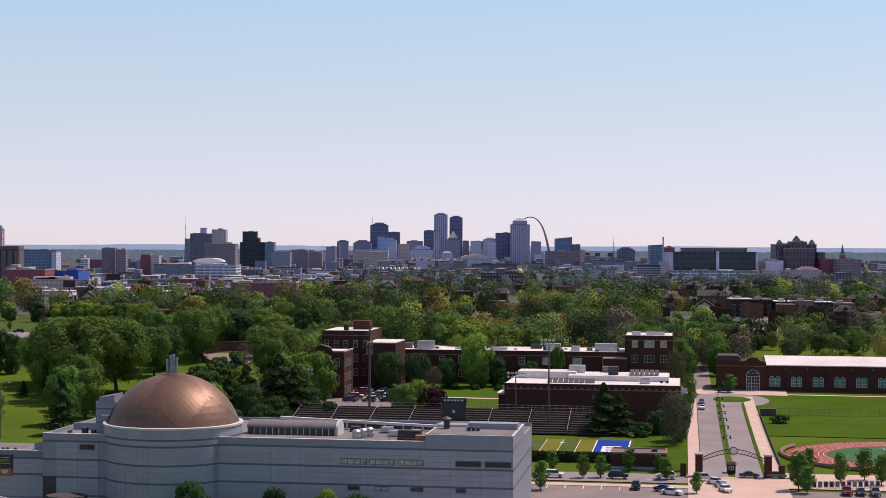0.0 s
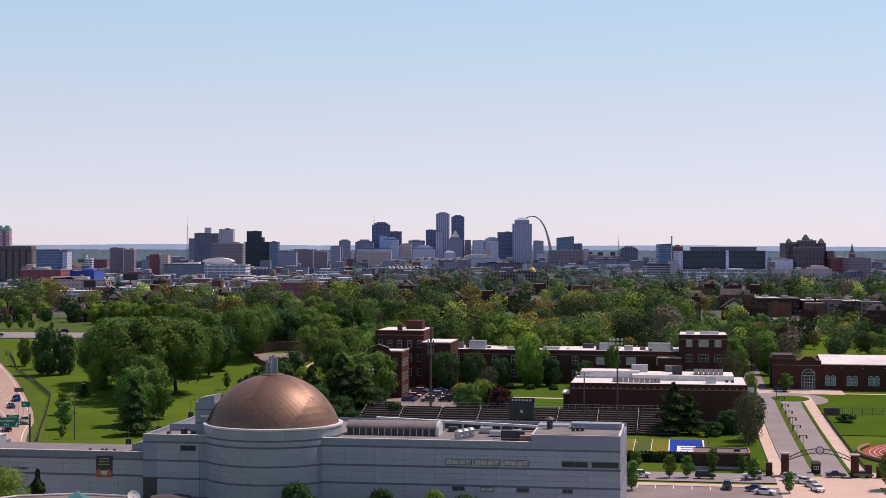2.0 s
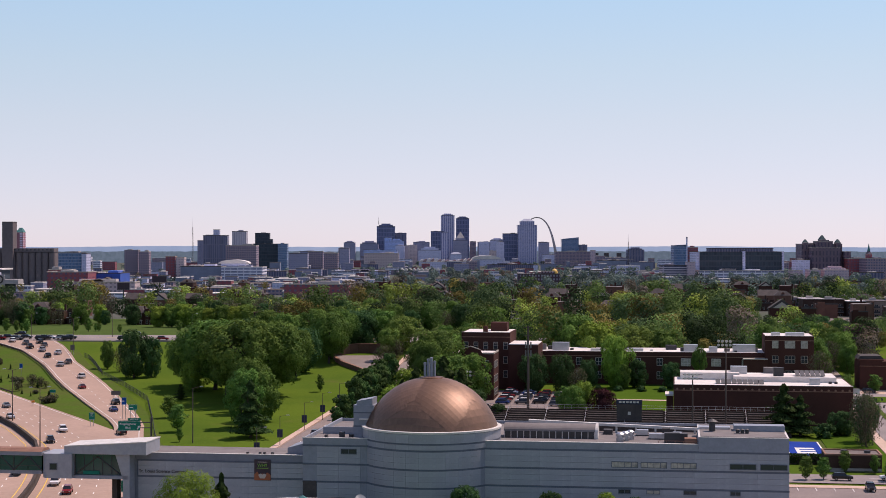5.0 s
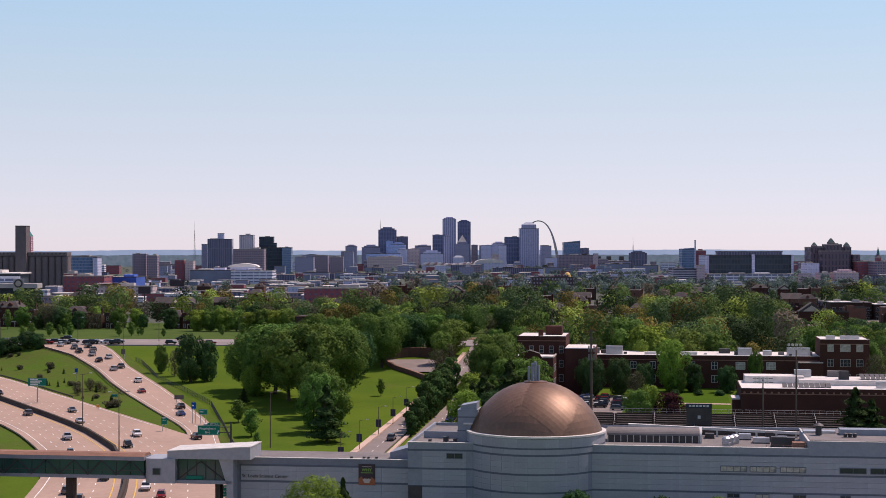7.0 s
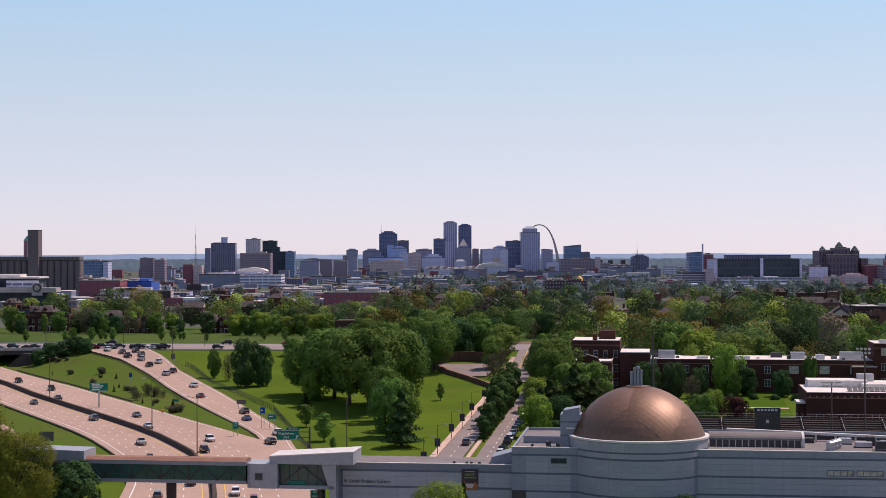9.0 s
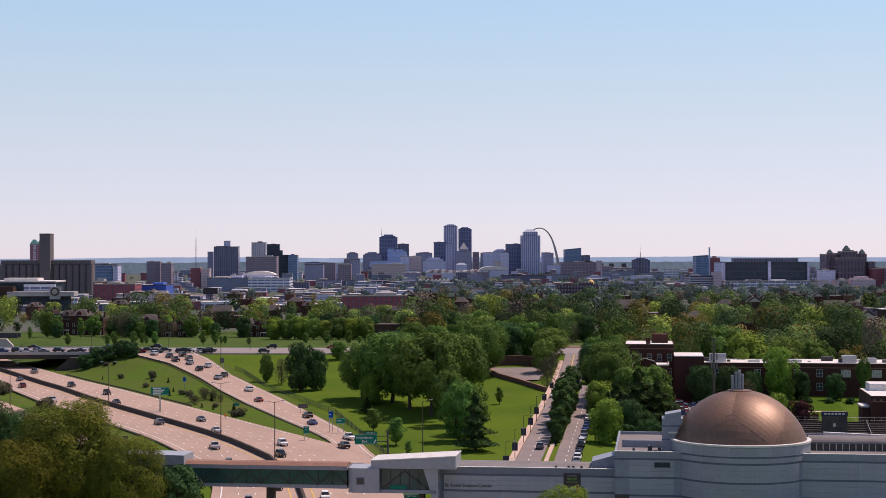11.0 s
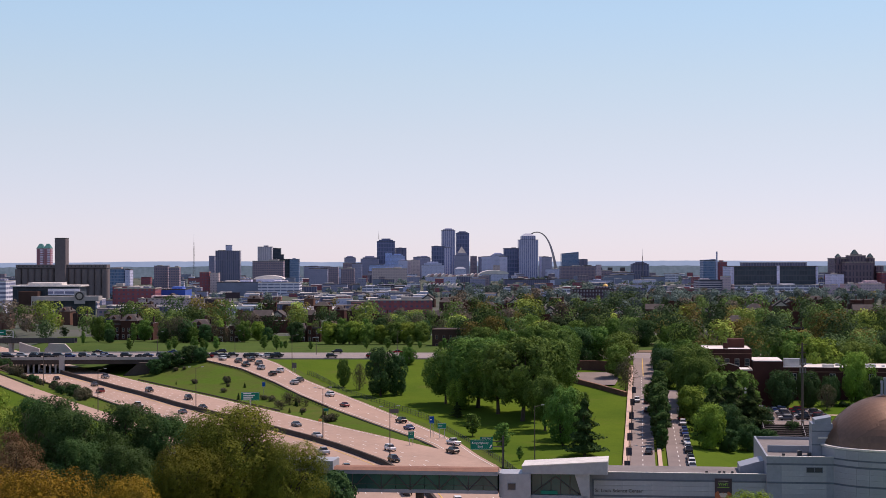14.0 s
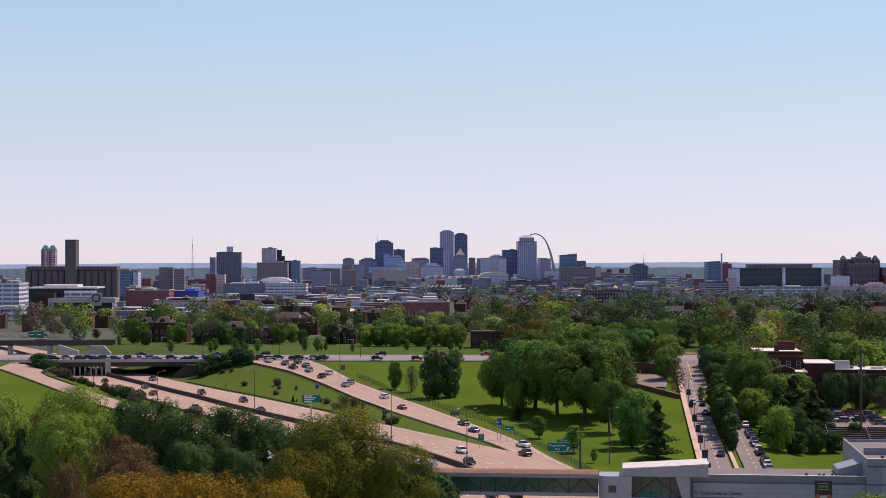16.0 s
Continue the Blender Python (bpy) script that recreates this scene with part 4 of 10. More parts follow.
def crown_points(rng, r, low, high, n, leaf, lobes=16, shape="round", ragged_by=1.0):
    """Places, facings and sizes of the leaf sprays of a crown between two heights."""
    if shape == "cone":
        h = rng.random(n) ** 1.35
        tiers = 0.66 + 0.34 * np.sin(h * 30 + rng.random() * 6)
        rad = r * (1 - h) ** 0.85 * tiers * (0.55 + 0.45 * rng.random(n) ** 0.4) + 0.15
        ang = rng.random(n) * math.tau
        bulge = 1 + 0.34 * np.sin(ang * 3 + 23 * h) + 0.15 * np.sin(ang * 7 - 31 * h)
        c = np.stack((rad * np.cos(ang) * bulge, rad * np.sin(ang) * bulge, low + (high - low) * h - 0.12 * rad), 1)
        nr = np.stack((np.cos(ang), np.sin(ang), np.full(n, 0.7)), 1) + rng.normal(scale=0.4, size=(n, 3))
        return c, nr, leaf * (0.6 + 0.7 * rng.random(n))
    if shape == "dome":
        hz = (high - low) / 2
        p = rng.normal(size=(n, 3)) + np.array((0, 0, 0.35))
        p /= np.linalg.norm(p, axis=1)[:, None]
        f = rng.uniform(0, 6, 3)
        bump = 1 + 0.17 * np.sin(p[:, 0] * 4.3 + f[0]) * np.sin(p[:, 1] * 4.1 + f[1]) + 0.14 * np.sin(p[:, 2] * 5.5 + p[:, 0] * 3.7 + f[2]) + 0.09 * np.sin(p[:, 1] * 9 + f[0]) * np.cos(p[:, 0] * 8 + p[:, 2] * 7)
        c = p * (bump * (0.80 + 0.16 * rng.random(n)))[:, None] * np.array((r, r * rng.uniform(0.85, 1.1), hz)) + np.array((0, 0, low + hz))
        c[:, 2] = np.maximum(c[:, 2], 0.4)
        return c, p + rng.normal(scale=0.13, size=(n, 3)), leaf * (0.6 + 0.7 * rng.random(n))
    hz = (high - low) / 2
    mid = np.array((0, 0, (low + high) / 2))
    # lobes wind round the stem from the skirt to the top, set in by an uneven outline
    zz = np.linspace(-0.9, 0.86, lobes) + rng.uniform(-0.07, 0.07, lobes)
    ang = np.arange(lobes) * 2.4 + rng.uniform(-0.5, 0.5, lobes)
    off = np.abs(zz - 0.02)
    outline = np.sqrt(np.maximum(0.03, np.where(zz < 0.02, 1 - 0.9 * off ** 1.7, 1 - off ** 2.3)))
    lr = r * ((0.33 if lobes < 40 else 0.21) + 0.17 * rng.random(lobes)) * (0.78 + 0.22 * outline)
    reach = np.maximum(0.0, (r * outline * rng.uniform(0.78, 1.08, lobes) - lr * 0.85)) * np.where(rng.random(lobes) < 0.2, 0.45, 1.0)
    cent = np.stack((reach * np.cos(ang), reach * np.sin(ang), zz * hz), 1)
    cent[:, 2] = np.clip(cent[:, 2], -hz + lr * 0.45, hz - lr * 0.72)
    which = rng.choice(lobes, n, p=lr ** 2 / (lr ** 2).sum())
    p = rng.normal(size=(n, 3))
    p /= np.linalg.norm(p, axis=1)[:, None]
    out = cent[which] * np.array((1 / r, 1 / r, 1 / hz))
    out /= np.maximum(1e-6, np.linalg.norm(out, axis=1))[:, None]
    p = p + out * (0.8 * rng.random(n))[:, None]
    p /= np.linalg.norm(p, axis=1)[:, None]
    depth = 1 - 0.35 * ragged_by * rng.random(n) ** 2
    ragged = 1 + 0.22 * np.sin(p[:, 0] * 7 + which) * np.cos(p[:, 1] * 6 + which * 2)
    c = mid + cent[which] + p * (lr[which] * depth * ragged)[:, None] * np.array((1, 1, 0.88))
    c[:, 2] = np.maximum(c[:, 2], 0.55 * low)
    face = p * 0.75 + out * 0.5 + np.array((0, 0, 0.12)) + rng.normal(scale=0.36 * ragged_by, size=(n, 3))
    return c, face, leaf * (0.6 + 0.8 * rng.random(n))


def trunk_mesh(rng, h, r, spread_r, low, limbs=7, sides=7):
    """A tapered trunk with a root flare and forking limbs."""
    bm = bmesh.new()
    lean = Vector((rng.normal() * 0.02 * h, rng.normal() * 0.02 * h, 0))
    fork = low + 0.12 * (h - low)
    tube(bm, (0, 0, -0.5), (0, 0, 0.5), r * 1.7, r * 1.15, sides)
    tube(bm, (0, 0, 0.4), (lean.x, lean.y, fork), r * 1.15, r * 0.8, sides)
    tube(bm, (lean.x, lean.y, fork - 0.1), (lean.x * 1.6, lean.y * 1.6, h * 0.86), r * 0.8, r * 0.15, sides)
    for k in range(limbs):
        a = math.tau * k / limbs + rng.random() * 0.8
        z0 = fork + (h - fork) * (0.02 + 0.45 * rng.random())
        z1 = z0 + (h - z0) * (0.45 + 0.3 * rng.random())
        reach = spread_r * (0.45 + 0.3 * rng.random())
        a0 = Vector((lean.x, lean.y, z0))
        a1 = Vector((reach * 0.55 * math.cos(a), reach * 0.55 * math.sin(a), (z0 * 0.45 + z1 * 0.55)))
        a2 = Vector((reach * math.cos(a + 0.2), reach * math.sin(a + 0.2), z1))
        tube(bm, a0, a1, r * 0.45, r * 0.3, 5)
        tube(bm, a1, a2, r * 0.3, r * 0.07, 5)
        tube(bm, a1, a1 + (a2 - a1) * 0.8 + Vector((-0.3 * reach * math.sin(a), 0.3 * reach * math.cos(a), 0.4)), r * 0.2, r * 0.05, 4)
    return bm


def bare_branches(rng, h, r):
    """A leafless tree: limbs fork again and again into fine twigs."""
    bm = bmesh.new()

    def grow(at, way, length, thick, left):
        end = at + way * length
        tube(bm, at, end, thick, thick * 0.66, 5 if left > 2 else 3)
        if left == 0:
            return
        for k in range(3 if left > 1 else 4):
            turn = Vector(rng.normal(size=3)) * 0.55
            new_way = (way + turn + Vector((0, 0, 0.12))).normalized()
            grow(at + way * length * (1.0 if k == 0 else 0.45 + 0.5 * rng.random()), new_way, length * (0.62 + 0.2 * rng.random()), thick * 0.58, left - 1)

    grow(Vector((0, 0, -0.5)), Vector((0, 0, 1)), h * 0.30, r, 5)
    return bm


KINDS = {}


def tree_kind(key, name, label, leaf, h, r, low, n, size, seed, shape="round", lobes=16, trunk=0.35, limbs=7):
    KINDS[key] = (name, label, leaf, h, r, low, n, size, seed, shape, lobes, trunk, limbs)


MADE = {}


def plant(key, x, y, height=None, width=1.0, turn=None, z=None, label=""):
    """A tree of that kind at a place; the first of a kind is built, the rest share its meshes."""
    name, lab, leaf, h, r, low, n, size, seed, shape, lobes, trunk, limbs = KINDS[key]
    z = land(x, y) if z is None else z
    (x, y, z), rise = site(x, y, z)
    k = (height or h) / h * rise
    turn = random.uniform(0, 360) if turn is None else turn
    m = pose(x, y, z, 0, 0, turn) @ Matrix.Diagonal((k * width, k * width, k, 1))
    if key in MADE:
        ob = copy_thing(MADE[key], m)
        ob.scale = (k * width, k * width, k)
    else:
        rng = np.random.default_rng(seed)
        near = key in ("olive_a", "yellow_a") or key.startswith("near_")  # seen closer: more and finer leaves
        ob = thing(name, lab, "tree" if "shrub" not in name else "shrub", group="trees of the place")
        part("trunk", bare_branches(rng, h, trunk) if key == "bare_a" else trunk_mesh(rng, h, trunk, r, low, limbs), M["bark"], ob)
        link_mesh("crown", leaf_mesh("crown", *crown_points(rng, r, low, h, int(n * (4.6 if near else 1.5)), size * (0.49 if near else 0.86), lobes, shape, 0.75 if near else 1.0), M[leaf], rng, 3), ob)
        MADE[key] = ob
        ob.matrix_basis = m
    if label:
        ob["label"] = label
    return ob


tree_kind("park_a", "park_tree", "broad fresh-green park tree with a spreading crown", "leaf_green", 22, 11.4, 4.6, 8200, 0.70, 11, lobes=54, trunk=0.55)
tree_kind("park_b", "park_tree", "tall green park tree with a loose open crown", "leaf_green", 23, 9.8, 5.0, 7000, 0.68, 12, lobes=48, trunk=0.5, limbs=9)
tree_kind("park_c", "park_tree", "green street tree with a full crown", "leaf_green", 15, 6.9, 1.1, 4350, 0.60, 13, lobes=40, trunk=0.35)
tree_kind("dark_a", "shade_tree", "dark green dense shade tree", "leaf_dark", 15, 7.3, 0.6, 3000, 0.78, 14, lobes=42, trunk=0.4)
tree_kind("dark_b", "shade_tree", "dark green oak with rounded crown", "leaf_dark", 17, 9.0, 1.1, 4930, 0.67, 15, lobes=44, trunk=0.4)
tree_kind("lime_a", "spring_tree", "bright lime-green tree in new leaf", "leaf_spring", 14, 7.3, 0.8, 4640, 0.60, 16, lobes=40, trunk=0.35)
tree_kind("lime_b", "spring_tree", "pale green tree in young leaf", "leaf_lime", 18, 7.8, 1.5, 3770, 0.67, 17, lobes=42, trunk=0.35)
tree_kind("olive_a", "oak_tree", "large olive-brown oak in spring bud", "leaf_olive", 24, 11.2, 2.1, 8700, 0.60, 18, lobes=70, trunk=0.6, limbs=11)
tree_kind("yellow_a", "oak_tree", "large yellow-flowering oak tree", "leaf_yellow", 24, 10.6, 2.1, 9425, 0.53, 19, lobes=70, trunk=0.6, limbs=9)
tree_kind("brown_a", "budding_tree", "thin brownish tree just coming into leaf", "leaf_brown", 16, 7.3, 1.1, 1595, 0.48, 20, lobes=26, trunk=0.3, limbs=12)
tree_kind("red_a", "plum_tree", "dark red-leaved ornamental tree", "leaf_red", 11, 5.4, 0.7, 3770, 0.52, 21, lobes=18, trunk=0.25)
tree_kind("pine_a", "pine_tree", "dark pine with layered branches", "needle", 16, 4.6, 1.5, 3380, 0.63, 22, shape="cone", trunk=0.3, limbs=3)
tree_kind("spruce_a", "spruce_tree", "slim dark spruce by the avenue", "needle", 15, 3.2, 0.5, 2860, 0.57, 23, shape="cone", trunk=0.25, limbs=3)
tree_kind("column_a", "columnar_tree", "slim green columnar tree along the avenue", "leaf_shade", 13, 3.3, 0.4, 2600, 0.5, 27, lobes=16, trunk=0.22, limbs=4)
tree_kind("young_a", "young_tree", "slim young green street tree", "leaf_green", 6.5, 1.75, 1.0, 850, 0.34, 24, lobes=24, trunk=0.09, limbs=5)
tree_kind("shrub_a", "shrub", "low green shrub on the bank", "leaf_dark", 2.6, 1.9, 0.1, 609, 0.41, 25, lobes=8, trunk=0.06, limbs=4)
tree_kind("shrub_b", "shrub", "brownish shrub on the bank", "leaf_brown", 3.4, 2.7, 0.1, 696, 0.41, 26, lobes=10, trunk=0.07, limbs=6)

tree_kind("near_lime", "spring_tree", "tall bright green tree in full new leaf beside the motorway", "leaf_spring", 24, 8.6, 3.0, 6200, 0.56, 41, lobes=46, trunk=0.45, limbs=9)
tree_kind("near_dark", "shade_tree", "deep green broad-leaved tree beside the motorway", "leaf_shade", 19, 7.8, 1.0, 6600, 0.54, 42, lobes=46, trunk=0.4, limbs=9)
tree_kind("near_tan", "budding_tree", "tan and brown tree coming into leaf", "leaf_tan", 19, 6.6, 1.5, 3000, 0.44, 43, lobes=40, trunk=0.35, limbs=14)
tree_kind("near_pine", "pine_tree", "large dark pine with heavy branches", "needle", 22, 6.4, 0.8, 6400, 0.60, 44, shape="cone", trunk=0.4, limbs=4)
tree_kind("bare_a", "bare_tree", "leafless dark tree with spreading branches", "leaf_brown", 22, 8.5, 5.0, 70, 0.35, 45, lobes=20, trunk=0.42, limbs=16)
# the park between slip road and avenue
for key, x, y, h, w in (
    ("park_a", -122, 566, 24, 1.1), ("park_b", -109.2, 528.8, 27, 1.1), ("park_b", -116, 548, 24, 1.1), ("park_a", -101, 548, 25, 1.0), ("park_a", -133, 578, 19, 0.85), ("park_b", -104, 505, 17, 0.9),
    ("dark_b", -95, 622, 17, 0.9), ("park_b", -79, 697, 19, 0.9), ("park_b", -90, 720, 18, 1.0), ("park_a", -112, 728, 17, 1.0), ("dark_b", -70, 735, 16, 1.0), ("lime_b", -98, 745, 14, 1.1), ("park_c", -145, 735, 8, 1.1),
    ("park_c", -102.0, 470.0, 17, 0.75), ("park_c", -98.5, 484, 15, 0.9), ("pine_a", -98.1, 448.4, 16, 1.25), ("lime_b", -60.3, 664, 14, 0.9),
    ("brown_a", -63.3, 615, 11, 0.9), ("park_a", -96, 600, 18, 0.8), ("lime_a", -128.5, 560, 11, 1.0), ("dark_a", -156.5, 602, 18, 0.68), ("dark_a", -150.5, 606, 15, 0.6),
    ("park_c", -171.4, 634, 11, 0.6), ("brown_a", -165, 624, 10, 0.75), ("pine_a", -130.3, 538.4, 5.2, 1.5), ("young_a", -127.2, 492.4, 7, 1.4), ("young_a", -120.1, 461, 8, 1.4), ("young_a", -116.8, 440, 4, 1.0),
    ("park_a", -84.7, 656.1, 20.3, 0.9), ("lime_b", -52.3, 708.3, 15.9, 1.3), ("dark_b", -70.3, 720.4, 17.2, 1.0), ("park_c", -58.4, 741.2, 16.3, 1.1), ("park_c", -78.9, 749.5, 17.6, 1.0), ("brown_a", -57.2, 659.6, 9.4, 0.9),
    ("lime_a", -188.0, 903.0, 11.8, 1.2), ("park_c", -180.8, 902.8, 11.2, 1.2), ("lime_a", -173.5, 902.5, 12.9, 1.2), ("lime_b", -166.3, 902.3, 11.8, 1.2), ("lime_a", -159.1, 902.0, 10.6, 1.2), ("park_c", -151.9, 901.8, 12.4, 1.2),
    ("lime_a", -144.6, 901.5, 11.8, 1.2), ("lime_b", -137.4, 901.2, 12.9, 1.2), ("park_c", -62.7, 858.6, 12.0, 1.0), ("lime_b", -53.4, 865.5, 14.4, 1.0), ("dark_a", -43.4, 856.9, 11.4, 1.0), ("park_c", -34.5, 869.0, 15.5, 1.0),
    ("brown_a", -25.5, 858.6, 10.8, 1.0), ("dark_b", -16.7, 870.7, 14.3, 1.0), ("park_c", -7.1, 851.6, 11.9, 1.0), ("lime_b", -7.3, 818.7, 14.7, 1.0), ("dark_a", -14.2, 725.0, 11.1, 1.0), ("park_c", -22.0, 881.0, 15.4, 1.0),
    ("brown_a", -42.3, 883.6, 15.4, 1.0), ("dark_b", 8.0, 790.0, 12.0, 1.0), ("park_c", 20.0, 782.0, 12.0, 1.0), ("lime_b", -73.0, 944.7, 15.0, 1.0), ("dark_a", -89.3, 948.2, 13.8, 1.0), ("park_c", -100.7, 942.1, 11.6, 1.0),
    ("brown_a", -57.2, 955.2, 15.0, 1.0), ("park_c", -14.9, 767.2, 16.7, 1.0), ("dark_b", -19.7, 677.7, 14.0, 1.0), ("lime_b", -20.1, 740.6, 15.6, 1.0),
    ("young_a", -85, 560, 6, 1.0), ("young_a", -60, 585, 6, 1.0), ("park_a", -84, 675, 19, 0.9), ("park_b", -104, 690, 18, 0.9), ("dark_b", -122, 700, 15, 1.0),
):
    plant(key, x, y, h, w)
# the avenue and the school grounds
for key, x, y, h, w in (
    ("lime_a", -61.0, 461, 13, 0.85), ("dark_b", -54.5, 468, 12, 0.8), ("pine_a", -58, 480, 13, 1.2), ("park_a", -50, 545, 19, 0.75), ("lime_b", -45, 570, 17, 0.95), ("park_c", -41, 520, 17, 1.0), ("lime_a", -55, 520, 12, 1.0),
    ("pine_a", -44, 484, 16, 1.4), ("pine_a", -49, 489, 19, 1.5), ("pine_a", -55, 486, 16, 1.5),  ("park_c", -35, 585, 14, 1.0), ("lime_b", -36, 640, 15, 0.9), ("park_c", -28, 690, 14, 1.0),
    ("park_c", -18, 598, 11, 0.9), ("park_a", -47, 560, 21, 0.95), ("lime_b", -40, 606, 16, 1.1), ("park_c", -47, 515, 17, 1.1), ("park_a", -35, 624, 17, 0.9), ("lime_b", -30, 655, 15, 1.1),
    ("dark_b", -18, 556, 13.5, 0.75), ("dark_b", -8, 559, 13, 0.7), ("dark_b", 2, 566, 10.5, 0.7), ("brown_a", -3, 553, 9, 0.9), ("lime_a", 12, 570, 18.5, 0.72), ("dark_a", 20, 571, 10, 0.8), ("park_c", 14.5, 567, 9, 0.7),
    ("lime_a", 10, 612, 20, 1.05), ("park_c", 2, 622, 22, 1.1), ("lime_b", 23, 612, 19, 1.1), ("dark_a", 31.5, 568, 9.5, 0.85), ("park_c", 36, 618, 17, 1.1),
    ("park_c", -11.5, 482, 11, 0.95), ("lime_a", -7, 488, 11.5, 0.7), ("red_a", -2, 480, 10, 1.0), ("park_b", 41, 566, 15, 0.42), ("shrub_a", 20, 560, 2, 1.4), ("shrub_a", 27, 559, 2, 1.4), ("shrub_a", 34, 558, 2, 1.4), ("shrub_a", 12, 561, 2, 1.4), ("shrub_a", 5, 562, 2, 1.4),
    ("pine_a", 46.0, 453, 14.5, 1.5), ("pine_a", 50.5, 452, 11.5, 1.5), ("brown_a", 62.5, 428, 14.5, 0.72), ("dark_b", 65.0, 438, 13, 0.6), ("dark_a", 62, 452, 7, 1.2), ("shrub_a", 56, 447, 4, 1.2),
    ("park_c", *XY(1.5, 600), 12, 0.8), ("dark_b", *XY(1.0, 622), 14, 0.8), ("lime_b", *XY(14, 640), 15, 0.9), ("park_c", *XY(13.5, 618), 12, 0.8), ("park_c", *XY(6, 690), 15, 1.0), ("lime_b", 80.0, 516, 11, 0.5), ("park_c", 82, 606, 16, 0.8), ("park_c", 90, 600, 13, 0.8), ("lime_b", 84, 626, 17, 0.9), ("dark_b", 91, 640, 17, 0.9), ("young_a", 100, 556, 6.5, 1.6), ("shrub_a", 101, 478, 2.6, 1.8), ("brown_a", 82, 560, 14, 0.8), ("park_c", 86, 588, 16, 0.9), ("park_b", 80, 640, 17, 0.8),
    ("dark_a", 103, 569, 7, 0.8), ("park_a", 118, 655, 16, 0.85), ("park_c", 107, 640, 14, 1.0), ("park_c", 112, 668, 14, 1.0), ("brown_a", 101, 622, 12, 0.9), ("olive_a", 152, 690, 9, 1.1), ("olive_a", 165, 692, 9.5, 1.1), ("park_c", 172, 762, 12, 1.2), ("park_c", 180, 705, 9, 1.2), ("dark_a", 135, 706, 6, 1.2), ("dark_a", 127, 716, 7, 1.2), ("dark_b", 142, 722, 7, 1.1), ("dark_a", 121, 700, 7, 1.2), ("dark_a", 176, 722, 7, 1.2), ("dark_b", 186, 732, 8, 1.2), ("park_c", 192, 748, 9, 1.1), ("dark_a", 164, 735, 7, 1.2), ("dark_a", 205, 765, 9, 1.2), ("park_c", 198, 715, 8, 1.2), ("park_c", 132, 790, 11, 1.0), ("dark_a", 141, 801, 11, 1.1), ("lime_b", 151, 813, 8, 1.2), ("park_c", 160, 846, 8, 1.2), ("dark_b", 146, 781, 10, 1.1), ("park_c", 124, 776, 11, 1.0), ("dark_a", -57, 455, 6.5, 1.1), ("dark_b", -51, 457, 7.5, 1.0), ("dark_a", -45, 458, 6.0, 1.2), ("dark_a", -49, 474, 8, 1.1), ("dark_b", -40, 489, 9, 1.0), ("dark_a", -33, 478, 6, 1.1),
):
    plant(key, x, y, h, w)
for k in range(15):
    plant("column_a", *XY(-142.0 + 0.4 * math.sin(k * 2.3), 444 + 6.6 * k), 7.5 + min(5.0, 1.0 * k) + 2.0 * math.sin(k * 1.9), 1.05 + 0.18 * math.sin(k * 1.3))
for u, v, h in ((-137.5, 612, 10), (-138.5, 630, 9), (-137, 648, 12), (-138, 668, 11), (-137, 690, 12), (-138, 712, 10)):
    plant("park_c" if v % 4 else "dark_b", *XY(u, v), h, 0.95)
# young trees by the street, plaza and running track
for u, v, h in ((-30, 382, 5.5), (-18, 372, 6), (-12, 384, 6), (-30, 351, 7.5), (-34.5, 358, 6), (-22, 371, 6.2), (-5, 384, 5), (-3, 371, 6), (3.8, 352, 5.5), (26, 360, 10), (27.5, 356, 7),
                (30, 384, 7.5), (36, 372, 8), (42, 378, 8.5), (49, 384, 8), (45, 371, 8), (55, 378, 8), (62, 383, 7.5)):
    plant("young_a", *XY(u, v), h * 0.9, 1.15)
